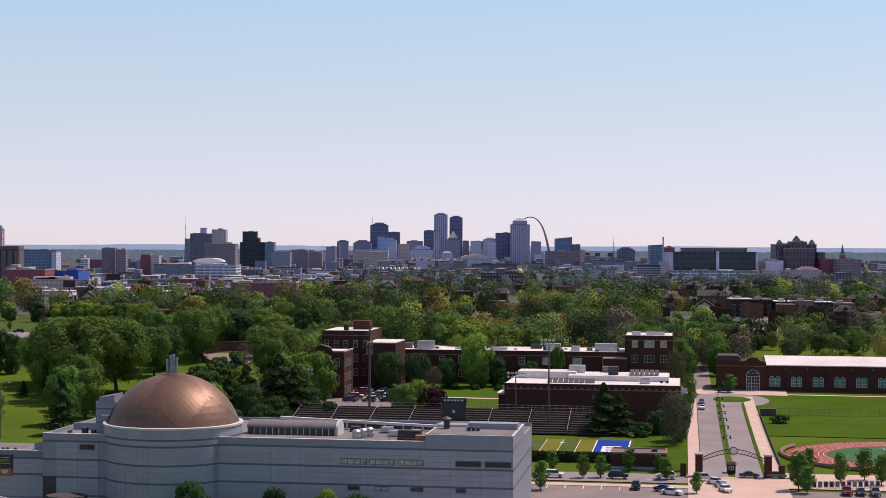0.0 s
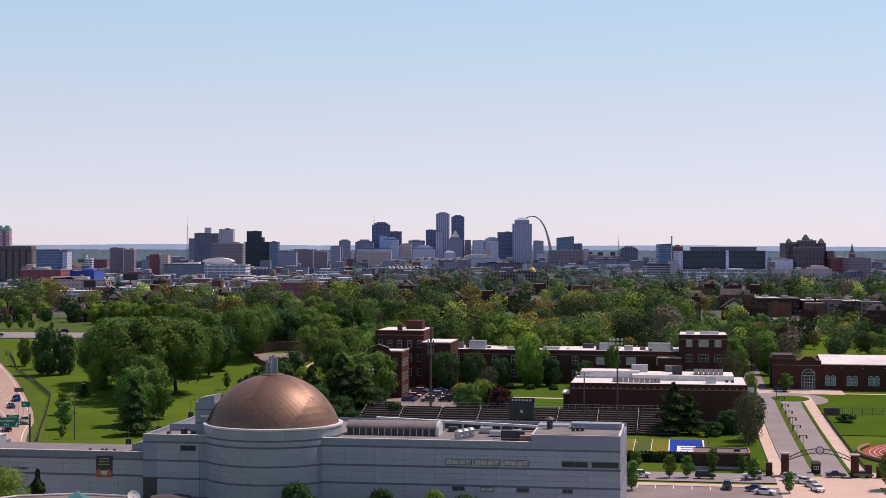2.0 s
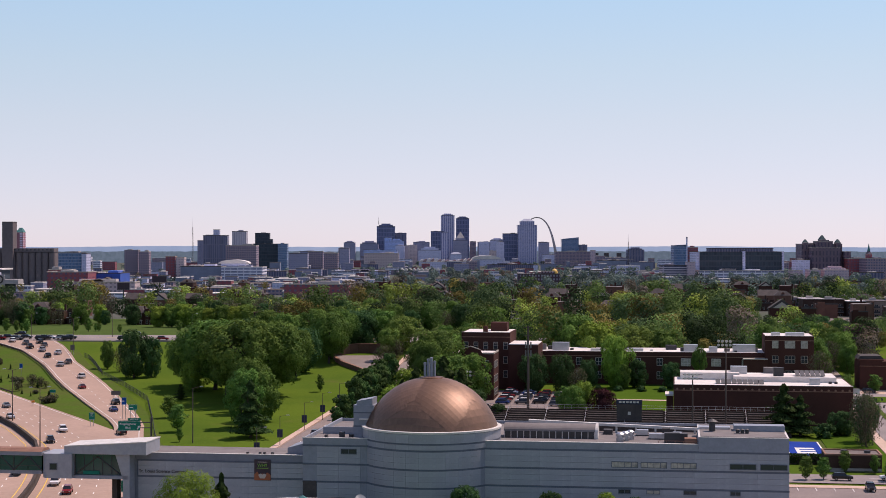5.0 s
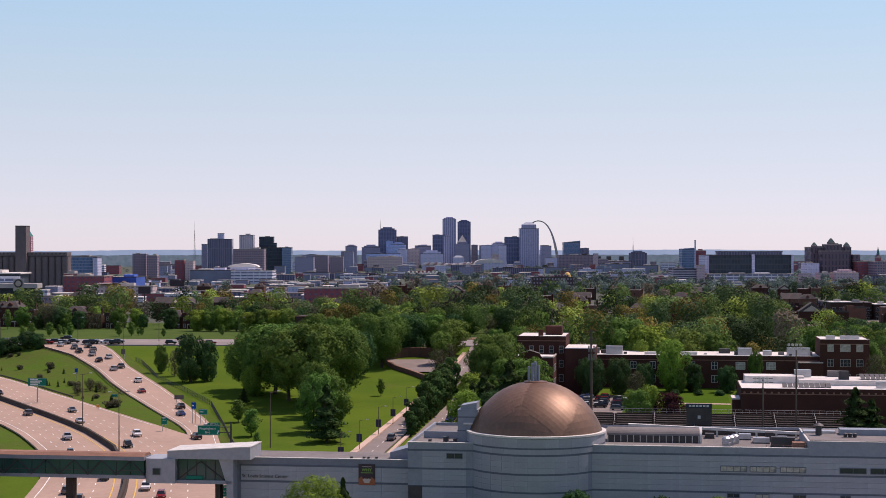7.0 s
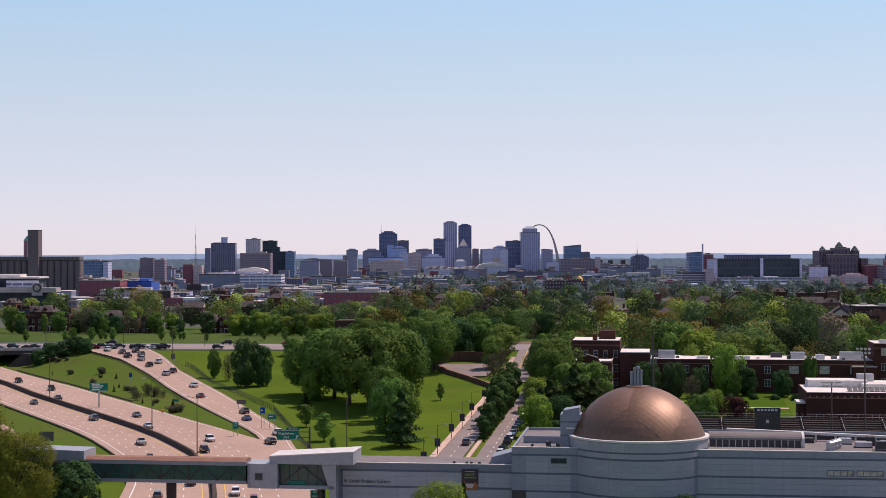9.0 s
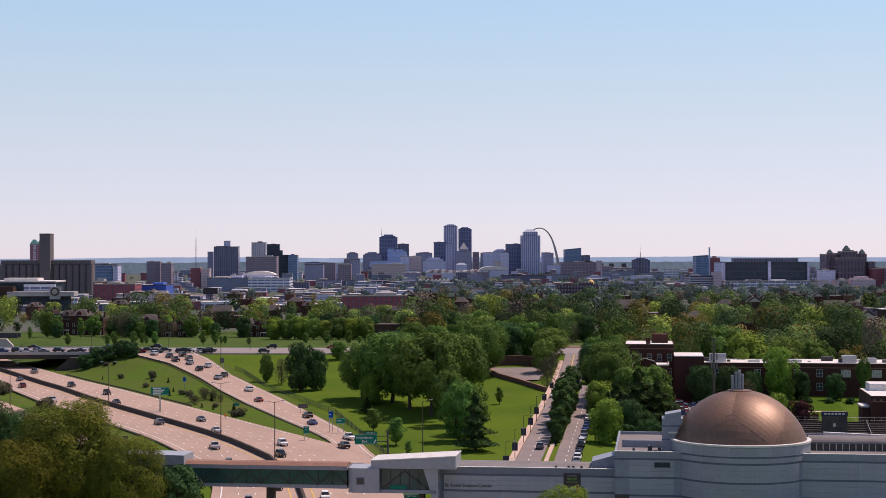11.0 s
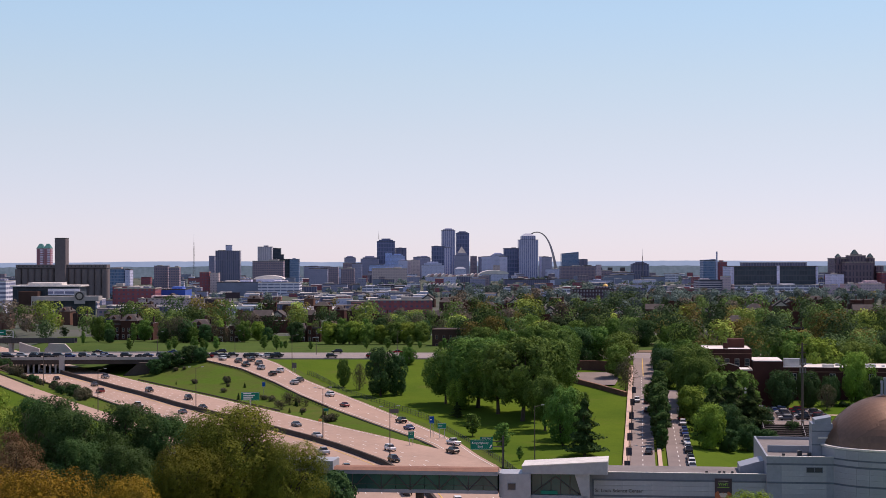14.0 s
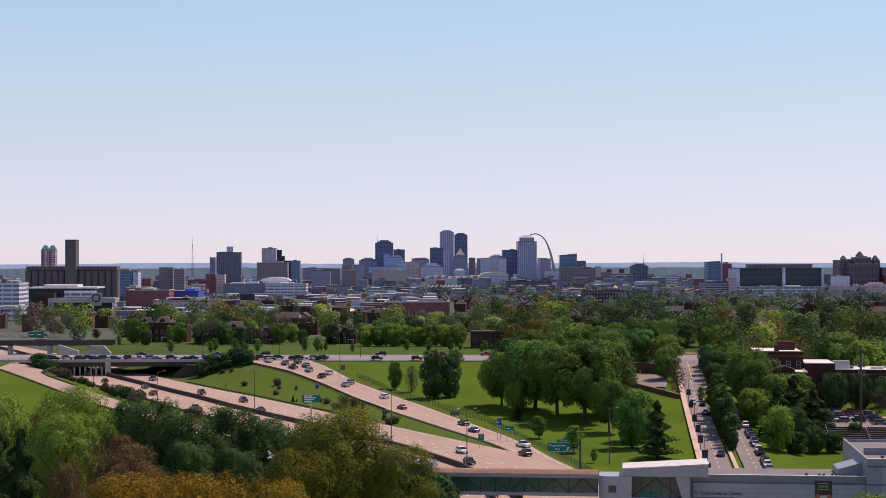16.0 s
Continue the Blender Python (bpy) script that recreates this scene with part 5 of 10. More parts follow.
# the park side of the motorway, near the camera's line
for key, x, y, h, w, z in (
    ("olive_a", -181, 303, 23, 1.1, 4.5), ("olive_a", -187, 292, 17, 1.0, 4.5), ("olive_a", -170, 298, 17.5, 0.95, 4.0),
    ("yellow_a", -206, 222, 21.5, 0.95, 5.0), ("yellow_a", -196, 217, 22, 0.9, 5.0), ("yellow_a", -187, 222, 20.5, 0.75, 5.0),
    ("near_lime", -235.5, 330, 25.5, 1.0, 4.5), ("near_lime", -233.5, 308, 22, 0.9, 4.5), ("near_lime", -250, 326, 24, 0.95, 4.5), ("near_tan", -246, 336, 20, 1.1, 4.5),
    ("near_pine", -234.5, 279, 22.5, 1.1, 4.5), ("near_pine", -241, 288, 24, 1.0, 4.5), ("near_tan", -227.5, 283, 17, 0.75, 4.5), ("near_tan", -218, 290, 19, 0.95, 4.5), ("near_tan", -222.5, 301, 19.5, 0.9, 4.5),
    ("bare_a", -221.8, 324, 24.5, 0.9, 4.0), ("near_dark", -212, 309, 22.0, 0.95, 4.5), ("near_dark", -210, 302, 17.5, 1.0, 4.5), ("near_dark", -216.5, 322, 23.5, 0.8, 4.5), ("near_dark", -204.5, 324, 22.5, 0.95, 4.0), ("near_dark", -196, 327, 20, 1.0, 4.0),
    ("near_dark", -200.5, 297, 17, 1.05, 4.5), ("near_dark", -187, 325, 18, 1.0, 3.5), ("near_dark", -178, 321, 16, 0.9, 3.0), ("near_dark", -226, 340, 23, 0.75, 3.5), ("bare_a", -212.5, 334, 23.5, 0.8, 3.5), ("bare_a", -187, 312, 24, 0.8, 4.0),
    ("dark_a", -163, 315, 12.5, 0.95, 1.5), ("dark_a", -170, 309, 9.5, 1.0, 2.5),
    ("near_lime", -92.5, 264, 17.0, 1.05, 0.0), ("near_pine", -88.5, 274, 15.5, 1.0, 0.0),
    ("dark_a", -46.6, 299, 9.4, 0.8, 0.0), ("dark_a", -30.7, 299, 8.4, 0.7, 0.0), ("lime_a", -20.5, 296, 8.6, 0.7, 0.0), ("dark_a", -15, 297, 7.6, 0.8, 0.0),
):
    plant(key, x, y, h, w, z=z)
# shrubs and small trees on the motorway banks
rng = random.Random(5)
for k in range(26):
    y = rng.uniform(545, 750)
    x = median(y) + rng.uniform(30, 31 + (y - 540) * 0.12)
    plant(rng.choice(("spruce_a", "shrub_b", "shrub_b", "spruce_a", "spruce_a")), x, y, rng.uniform(1.2, 2.8), rng.uniform(0.9, 1.5))
for k in range(30):
    y = rng.uniform(560, 760)
    x = median(y) - rng.uniform(23, 40)
    plant(rng.choice(("shrub_a", "shrub_b")), x, y, rng.uniform(1.5, 4.5), rng.uniform(0.8, 1.3))
for x, y, h in ((-192, 588, 3.6), (-189.5, 592, 4.2), (-187, 590, 3.4), (-191, 597, 4.0), (-185.5, 586, 3.2), (-194, 594, 3.0), (-183, 581, 2.6)):
    plant("brown_a", x, y, h, 1.25, label="small brownish tree on the motorway bank")
for x, y, h in ((-262, 752, 5), (-257, 754, 6), (-251, 752, 5), (-246, 755, 6), (-241, 752, 5), (-331, 752, 5), (-336, 750, 6)):
    plant("dark_a", x, y, h + 2, 1.2)


# ---- far woods ----
BUILT = []  # plan rectangles (x0, x1, y0, y1) that trees keep clear of


def woods(name, label, leaf, seed, spots, corners=3):
    """Many far trees as one body of leaf sprays; spots are (x, y, height, radius, sprays)."""
    rng = np.random.default_rng(seed)
    cs, ns, ss, tones = [], [], [], []
    for x, y, h, r, n in spots:
        size = max(0.5, 3.1 * r / math.sqrt(n))
        place, rise = site(x, y, land(x, y))
        c, nn, s = crown_points(rng, r * rise, h * 0.2, h * rise, n, size * rise, 15, "round" if n > 100 else "dome", 0.75)
        c = c + np.array(place)
        cs.append(c)
        ns.append(nn)
        ss.append(s)
        tones.append(np.full(len(c), rng.uniform(-0.48, 0.55)))
    data = leaf_mesh(name, np.concatenate(cs), np.concatenate(ns), np.concatenate(ss), M[leaf], rng, corners)
    data.attributes.new("tone", "FLOAT", "FACE").data.foreach_set("value", np.concatenate(tones))
    return tagged(new(name, data), label, "woods", kind="stuff")


def scatter_woods():
    rng = random.Random(9)
    lists = {k: [] for k in ("wood_green", "wood_dark", "wood_lime", "wood_olive", "wood_brown", "leaf_far")}
    y = 612.0
    while y < 4500:
        lo, hi = (-190 - 0.31 * y if y > 840 else -26), 30 + 0.29 * y
        step = 14.5 + max(0, y - 845) * 0.0075
        x = lo
        while x < hi:
            px, py = x + rng.uniform(-0.4, 0.4) * step, y + rng.uniform(-0.45, 0.45) * step
            x += step
            field = noise.noise(Vector((px / 140, py / 140, 0)))
            dense = 0.68 if py < 1300 else 0.7 if py < 1700 else 0.5 if py < 2300 else 0.26
            if px < -300 - (py - 845) * 0.12 and py > 950:
                dense *= 0.62
            low_town = px < -0.055 * py - 20 and py > 1180
            if low_town:
                dense *= 0.42
            if rng.random() > dense + 0.3 * field:
                continue
            if abs(px - median(py)) < 26:
                continue
            if px < -120 and 760 < py < 958:
                continue
            if py < 845 and (px * CA - py * SA < -133 or (px * SA + py * CA < (612 if px < 78 or px > 118 else 596))):
                continue
            if py < 830 and py > 750 and px < 55:
                continue
            if any(a - 2 < px < b + 2 and c - (16 if c < 1200 else 120) < py < d + 2 for a, b, c, d in BUILT):
                continue
            tall = rng.random()
            if 0.13 * py < px < 0.28 * py and 640 < py < 1045:
                if tall < (0.4 if py < 880 else 0.6):
                    continue
                tall *= 0.55 if py < 880 else 0.45
            h = rng.uniform(6, 11) if tall < 0.5 else rng.uniform(11, 16) if tall < 0.85 or py > 1300 else rng.uniform(16, 21)
            h *= 0.72 if low_town else 1.2 if py < 950 else 1.05 if py < 1300 else 0.95
            r = min(9.5, h * rng.uniform(0.38, 0.56))
            n = 1050 if py < 900 else 640 if py < 1200 else 300 if py < 1700 else 130 if py < 2500 else 60
            tone = 0.7 * noise.noise(Vector((px / 60, py / 60, 7))) + rng.uniform(-0.6, 0.6)
            key = "wood_dark" if tone < -0.18 else "wood_green" if tone < 0.18 else "wood_olive" if tone < 0.34 else "wood_lime" if tone < 0.54 else "wood_brown"
            # Farther trees take the haze-greyed leaves, more often with distance.
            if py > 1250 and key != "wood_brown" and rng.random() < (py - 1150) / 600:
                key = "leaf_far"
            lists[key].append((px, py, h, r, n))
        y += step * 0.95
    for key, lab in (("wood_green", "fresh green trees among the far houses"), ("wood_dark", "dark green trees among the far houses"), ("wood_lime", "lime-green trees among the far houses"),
                     ("wood_olive", "olive trees among the far houses"), ("wood_brown", "brownish budding trees among the far houses"), ("leaf_far", "trees of the far plain, haze greyed into their leaf colour")):
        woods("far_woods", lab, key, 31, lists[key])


# ---- far town ----
ROOFS = ("roof_white", "roof_grey", "roof_dark", "concrete", "roof_white", "roof_dark", "roof_brown", "roof_grey", "roof_white")


def tower(name, label, style, x, y, w, d, z0, z1, roof="flat", plain=False):
    """A far building: walls with storeys, a parapet and what stands on its roof."""
    BUILT.append((x - w / 2, x + w / 2, y, y + d))
    h = z1 - z0
    if plain and y > 2600:
        # farthest low blocks: one small mesh each, walls and roof slab
        bm = boxed(-w / 2, w / 2, -d / 2, d / 2, 0, h)
        count = len(bm.faces)
        box(bm, -w / 2 - 0.2, w / 2 + 0.2, -d / 2 - 0.2, d / 2 + 0.2, h + 0.004, h + 0.7)
        for i, f in enumerate(bm.faces):
            f.material_index = 0 if i < count else 1
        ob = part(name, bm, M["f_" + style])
        ob.data.materials.append(M[ROOFS[int(x * 10) % 9]])
        ob.location = (x, y + d / 2, z0)
        return tagged(ob, label, "building", group="buildings of the far town")
    ob = thing(name, label, "building", x, y + d / 2, z0, group="buildings of the far town")
    if style == "concrete_dark" and "headhouse" in name:
        wall = M["f_concrete_silo"]
    else:
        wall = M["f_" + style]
    hx, hy = w / 2, d / 2
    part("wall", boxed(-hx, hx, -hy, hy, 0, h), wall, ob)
    t = max(0.4, w * 0.02)
    if plain:
        part("roof", boxed(-hx - 0.2, hx + 0.2, -hy - 0.2, hy + 0.2, h, h + 0.7), M[ROOFS[int(x * 10) % 9]], ob)
        if w > 26:
            part("roof_unit", boxed(-hx * 0.3, -hx * 0.05, -hy * 0.5, hy * 0.3, h + 0.7, h + 2.4), M["concrete"], ob)
        return ob
    bm = bmesh.new()
    box(bm, -hx - t * 0.3, hx + t * 0.3, -hy - t * 0.3, -hy + t, h, h + 0.9)
    box(bm, -hx - t * 0.3, -hx + t, -hy + t, hy, h, h + 0.9)
    box(bm, hx - t, hx + t * 0.3, -hy + t, hy, h, h + 0.9)
    part("parapet", bm, M["stone_trim"] if style in ("brown_grid", "brick_red", "gothic", "tan", "pink") else M["concrete"] if "white" in style else M["roof_dark"], ob)
    part("roof", boxed(-hx + t, hx - t, -hy + t, hy - 0.1, h, h + 0.15), M["roof_white"] if style in ("ribbon_white", "tan", "pink", "blue", "bluegrey", "concrete") else M["roof_grey"], ob)
    seed = random.Random(int(x * 10) + int(z1 * 7))
    if roof == "flat" and w > 14 and "stair" not in name and "band" not in name and "core" not in name:
        for k in range(1 if w < 60 else 3):
            cx = seed.uniform(-0.28, 0.28) * w
            bw = min(10, w * 0.16)
            part("roof_unit", boxed(cx - bw, cx + bw, -hy * 0.4, hy * 0.5, h, h + seed.uniform(1.6, 3.2)), wall if seed.random() < 0.5 else M["concrete"], ob)
    elif roof == "step":
        part("upper_stage", boxed(-hx * 0.78, hx * 0.78, -hy * 0.8, hy * 0.8, h, h + w * 0.09), wall, ob)
        part("top_stage", boxed(-hx * 0.5, hx * 0.5, -hy * 0.5, hy * 0.5, h + w * 0.09, h + w * 0.16), wall, ob)
    elif roof == "pyramid":
        part("pyramid_roof", boxed(-hx, hx, -hy, hy, h + 0.9, h + w * 0.75, taper=0.35), M["teal_roof"], ob)
    elif roof == "pyramid_step":
        part("upper_stage", boxed(-hx * 0.7, hx * 0.7, -hy * 0.7, hy * 0.7, h, h + w * 0.16), wall, ob)
        part("pyramid_roof", boxed(-hx * 0.6, hx * 0.6, -hy * 0.6, hy * 0.6, h + w * 0.16, h + w * 0.62, taper=0.05), M["concrete"], ob)
    elif roof == "crown":
        part("upper_stage", boxed(-hx * 0.74, hx * 0.74, -hy * 0.8, hy * 0.8, h, h + w * 0.21), wall, ob)
        part("hipped_roof", boxed(-hx * 0.7, hx * 0.7, -hy * 0.78, hy * 0.78, h + w * 0.21, h + w * 0.34, taper=0.42), M["silver"], ob, "silver hipped roof")
    elif roof == "hip":
        part("hipped_roof", boxed(-hx * 0.96, hx * 0.96, -hy, hy, h + 0.9, h + w * 0.2, taper=0.45), M["silver"], ob)
    elif roof == "slant":
        part("slanted_top", front_prism([(-hx, h), (hx, h), (hx, h + w * 0.12), (-hx, h + 1)], -hy, hy), wall, ob)
    elif roof == "spire":
        part("pointed_roof", boxed(-hx, hx, -hy, hy, h + 0.9, h + w * 0.8, taper=0.2), M["teal_dark"] if "church" not in name else M["f_gothic"], ob)
        if "church" in name:
            part("spire", boxed(-hx * 0.5, hx * 0.5, -hy * 0.5, hy * 0.5, h + w * 0.6, h + w * 2.2, taper=0.02), M["teal_roof"], ob)
    return ob

tower("grain_elevator_headhouse", "tall grey concrete headhouse tower of the grain elevator", "concrete_dark", -529.2, 1812, 11.9, 18, -8.0, 77.5)
tower("apartment_tower", "red brick tower with teal pyramid roof", "brick_white", -717.8, 2560, 10.6, 18, -8.0, 70.7, roof="pyramid")
tower("apartment_tower", "red brick tower with pale bays and teal pyramid roof", "brick_white", -706.7, 2560, 10.6, 18, -8.0, 70.7, roof="pyramid")
tower("white_office", "pale office block beside the clinic", "ribbon_white", -545.4, 1560, 34.4, 40, -8.0, 33.3)
tower("white_office", "low white office with window bands", "ribbon_white", -481.9, 1290, 34.6, 20, 2.0, 17.5)
tower("office_block", "blue-green glass office block with pale stair tower", "glass_blue", -516.7, 2050, 36.5, 30, -8.0, 41.5)
tower("stair_tower", "pale concrete stair tower on a glass office block", "concrete", -493.9, 2045, 6.1, 26, -8.0, 40.9)
tower("loft_house", "long brown brick loft house with rows of windows", "dark_brick", 66.0, 1800, 46.7, 25, -8.0, 19.6)
tower("warehouse", "low red brick warehouse with flat roof", "brick_red", -405.1, 1560, 39.2, 40, -8.0, 26.0)
tower("warehouse", "small red brick warehouse building", "brick_red", -422.8, 1600, 21.2, 30, -8.0, 27.5)
tower("store", "low bright blue store with flat roof", "blue", -378.1, 1600, 32.4, 50, -8.0, 24.2)
tower("depot", "long low cream depot building", "tan", -357.0, 1480, 63.1, 25, 2.0, 18.2)
tower("apartment_block", "brown and white slab apartment block with balconies", "brown_grid", -519.1, 2500, 21.0, 20, -8.0, 43.2)
tower("apartment_block", "brown and white slab apartment block", "brown_grid", -496.2, 2480, 15.6, 20, -8.0, 40.7)
tower("apartment_block", "brown brick apartment block on the plain", "brick_red", -434.2, 2350, 14.0, 20, -8.0, 34.8)
tower("apartment_block", "tan brick apartment block beside its twin", "tan", -418.6, 2340, 12.3, 20, -8.0, 33.3)
tower("factory", "long blue-grey metal factory hall", "bluegrey", -378.4, 2270, 57.1, 60, -8.0, 21.2)
tower("factory", "long white factory hall with window bands", "ribbon_white", -320.2, 2265, 57.8, 60, -8.0, 20.6)
tower("factory_roof_unit", "white rooftop block on a factory hall", "concrete", -368.6, 2290, 16.0, 20, -8.0, 25.0)
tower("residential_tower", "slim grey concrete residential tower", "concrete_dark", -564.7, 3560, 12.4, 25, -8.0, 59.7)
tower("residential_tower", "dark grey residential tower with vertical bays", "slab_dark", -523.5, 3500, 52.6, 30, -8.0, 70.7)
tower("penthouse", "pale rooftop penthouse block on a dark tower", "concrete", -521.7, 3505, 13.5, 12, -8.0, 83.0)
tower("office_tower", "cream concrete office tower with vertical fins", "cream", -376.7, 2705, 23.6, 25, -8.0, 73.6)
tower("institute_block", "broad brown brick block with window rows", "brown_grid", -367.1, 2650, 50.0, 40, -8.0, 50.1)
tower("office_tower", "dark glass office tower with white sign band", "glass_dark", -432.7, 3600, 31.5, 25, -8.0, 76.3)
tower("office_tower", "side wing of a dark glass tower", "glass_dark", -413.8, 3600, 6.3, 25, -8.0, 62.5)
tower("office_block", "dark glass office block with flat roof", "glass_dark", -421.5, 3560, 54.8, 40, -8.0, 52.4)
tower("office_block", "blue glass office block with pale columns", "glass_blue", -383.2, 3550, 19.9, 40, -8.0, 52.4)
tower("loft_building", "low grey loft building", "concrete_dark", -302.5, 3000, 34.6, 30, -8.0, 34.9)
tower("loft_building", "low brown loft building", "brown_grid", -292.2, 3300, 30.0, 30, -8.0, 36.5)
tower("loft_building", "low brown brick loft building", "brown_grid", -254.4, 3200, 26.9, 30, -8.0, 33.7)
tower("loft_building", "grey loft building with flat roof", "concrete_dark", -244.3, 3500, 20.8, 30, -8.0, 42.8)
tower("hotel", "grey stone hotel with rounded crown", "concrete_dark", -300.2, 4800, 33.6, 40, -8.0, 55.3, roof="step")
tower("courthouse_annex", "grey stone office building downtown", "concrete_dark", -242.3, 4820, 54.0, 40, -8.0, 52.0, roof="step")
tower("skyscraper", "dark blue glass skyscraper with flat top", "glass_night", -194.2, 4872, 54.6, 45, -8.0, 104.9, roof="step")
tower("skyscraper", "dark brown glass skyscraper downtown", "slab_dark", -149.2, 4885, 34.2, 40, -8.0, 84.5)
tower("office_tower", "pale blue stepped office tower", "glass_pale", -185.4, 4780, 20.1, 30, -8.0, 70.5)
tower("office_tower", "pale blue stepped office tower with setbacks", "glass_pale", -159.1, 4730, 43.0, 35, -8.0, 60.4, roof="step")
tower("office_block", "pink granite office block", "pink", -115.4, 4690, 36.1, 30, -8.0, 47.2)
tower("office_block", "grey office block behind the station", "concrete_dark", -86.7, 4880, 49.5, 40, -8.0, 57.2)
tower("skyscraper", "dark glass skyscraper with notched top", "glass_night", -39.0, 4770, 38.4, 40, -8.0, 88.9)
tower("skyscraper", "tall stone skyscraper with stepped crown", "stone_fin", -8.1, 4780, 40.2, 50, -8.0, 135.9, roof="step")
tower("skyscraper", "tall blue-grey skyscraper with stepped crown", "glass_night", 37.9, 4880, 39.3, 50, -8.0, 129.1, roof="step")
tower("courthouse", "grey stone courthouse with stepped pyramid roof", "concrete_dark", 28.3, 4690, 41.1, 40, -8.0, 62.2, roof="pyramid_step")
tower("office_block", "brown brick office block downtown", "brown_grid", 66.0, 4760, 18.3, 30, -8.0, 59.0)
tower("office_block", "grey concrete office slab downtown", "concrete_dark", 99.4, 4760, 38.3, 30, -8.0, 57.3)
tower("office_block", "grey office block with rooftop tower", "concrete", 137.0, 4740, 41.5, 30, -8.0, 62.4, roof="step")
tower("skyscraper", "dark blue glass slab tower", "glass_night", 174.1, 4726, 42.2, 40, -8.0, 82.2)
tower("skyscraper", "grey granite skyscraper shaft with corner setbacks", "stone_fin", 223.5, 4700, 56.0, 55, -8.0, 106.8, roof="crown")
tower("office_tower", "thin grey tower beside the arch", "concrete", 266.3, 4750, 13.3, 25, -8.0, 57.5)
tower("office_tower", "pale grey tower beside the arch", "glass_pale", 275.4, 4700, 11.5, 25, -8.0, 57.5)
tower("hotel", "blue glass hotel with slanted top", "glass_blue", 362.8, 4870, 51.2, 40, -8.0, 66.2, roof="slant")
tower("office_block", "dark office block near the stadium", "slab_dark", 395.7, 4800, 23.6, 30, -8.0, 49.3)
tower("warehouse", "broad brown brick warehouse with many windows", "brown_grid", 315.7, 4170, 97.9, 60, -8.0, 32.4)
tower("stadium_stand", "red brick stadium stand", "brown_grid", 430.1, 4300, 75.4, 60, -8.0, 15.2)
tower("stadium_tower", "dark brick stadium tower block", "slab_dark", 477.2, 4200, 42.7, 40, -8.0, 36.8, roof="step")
tower("loft_warehouse", "long pale brick loft warehouse with tall bays", "ribbon_white", 246.5, 2700, 101.3, 40, -8.0, 7.1)
tower("loft_warehouse", "low dark warehouse with flat roof", "slab_dark", 176.6, 2600, 28.2, 40, -8.0, -1.2)
tower("rail_depot", "low dark rail depot building", "slab_dark", 103.0, 3200, 91.9, 50, -8.0, 11.6)
tower("rail_depot", "pale end of a rail depot", "concrete", 150.6, 3190, 8.9, 40, -8.0, 10.7)
tower("mill_building", "low brown mill building", "brick_red", -149.9, 1350, 53.9, 35, 2.0, 19.6)
tower("shed", "low dark industrial shed", "slab_dark", -164.5, 2700, 75.6, 60, -8.0, 7.6)
tower("terminal_block", "tan terminal building downtown", "tan", -176.7, 3900, 84.6, 40, -8.0, 29.2)
tower("terminal_block", "blue-grey office terrace downtown", "glass_pale", -186.8, 4150, 87.2, 40, -8.0, 36.3)
tower("office_block", "brown brick block before the downtown towers", "brown_grid", -290.0, 4300, 27.1, 26, -8.0, 41.2)
tower("office_block", "pale terrace of low offices downtown", "concrete", -335.2, 4300, 57.2, 26, -8.0, 27.6)
tower("office_block", "long grey low office downtown", "concrete_dark", -380.0, 4350, 60.9, 26, -8.0, 31.9)
tower("parking_garage", "low parking garage with pale decks", "ribbon_tan", -185.8, 4000, 89.6, 26, -8.0, 21.1)
tower("office_block", "pale stone office below the glass tower", "concrete", -199.2, 4400, 24.6, 26, -8.0, 34.7)
tower("office_block", "small white office downtown", "ribbon_white", -159.2, 4400, 18.5, 26, -8.0, 31.6)
tower("office_block", "pale stepped office block", "concrete", -143.4, 4500, 25.2, 26, -8.0, 46.8, roof="step")
tower("office_block", "tan office slab downtown", "tan", -108.8, 4500, 25.2, 26, -8.0, 48.4)
tower("office_block", "pale blue-grey civic building", "concrete", -61.0, 4450, 62.3, 26, -8.0, 34.5, roof="step")
tower("office_block", "grey office with flat roof downtown", "concrete_dark", -82.8, 4560, 35.1, 26, -8.0, 54.7, roof="step")
tower("stone_tower", "pale stone tower with stepped top", "stone_fin", -18.9, 4500, 18.9, 26, -8.0, 83.1, roof="step")
tower("civic_hall", "low teal-roofed hall downtown", "concrete", 9.6, 4300, 30.1, 26, -8.0, 24.6, roof="hip")
tower("office_block", "pale grey office behind the arena", "concrete", 91.3, 4500, 28.4, 26, -8.0, 57.9)
tower("office_block", "tan brick office behind the arena", "tan", 112.0, 4400, 18.5, 26, -8.0, 33.1)
tower("office_block", "pale office block behind the arena", "concrete", 133.7, 4450, 21.8, 26, -8.0, 57.8)
tower("office_block", "small grey office beside the granite tower", "concrete_dark", 259.2, 4500, 26.8, 26, -8.0, 56.3)
tower("hotel_wing", "pale lower wing of the glass hotel", "concrete", 272.5, 4430, 44.1, 26, -8.0, 23.2)
tower("brick_warehouse", "pinkish brick end of a warehouse", "pink", 355.6, 4100, 11.5, 26, -8.0, 36.0)
tower("works_block", "blue-grey works block near the stadium", "bluegrey", 381.0, 3900, 68.3, 26, -8.0, 12.3)
tower("works_block", "long grey works shed near the stadium", "concrete_dark", 415.9, 4100, 57.4, 26, -8.0, 15.9)
tower("works_block", "brown brick works block near the stadium", "brown_grid", 363.3, 4000, 22.4, 26, -8.0, 22.5)
tower("works_block", "low blue-grey depot beyond the lofts", "bluegrey", 401.1, 3500, 49.0, 26, -8.0, 13.0)
tower("works_block", "low pale depot beyond the lofts", "concrete", 261.5, 3300, 46.2, 26, -8.0, 8.4)
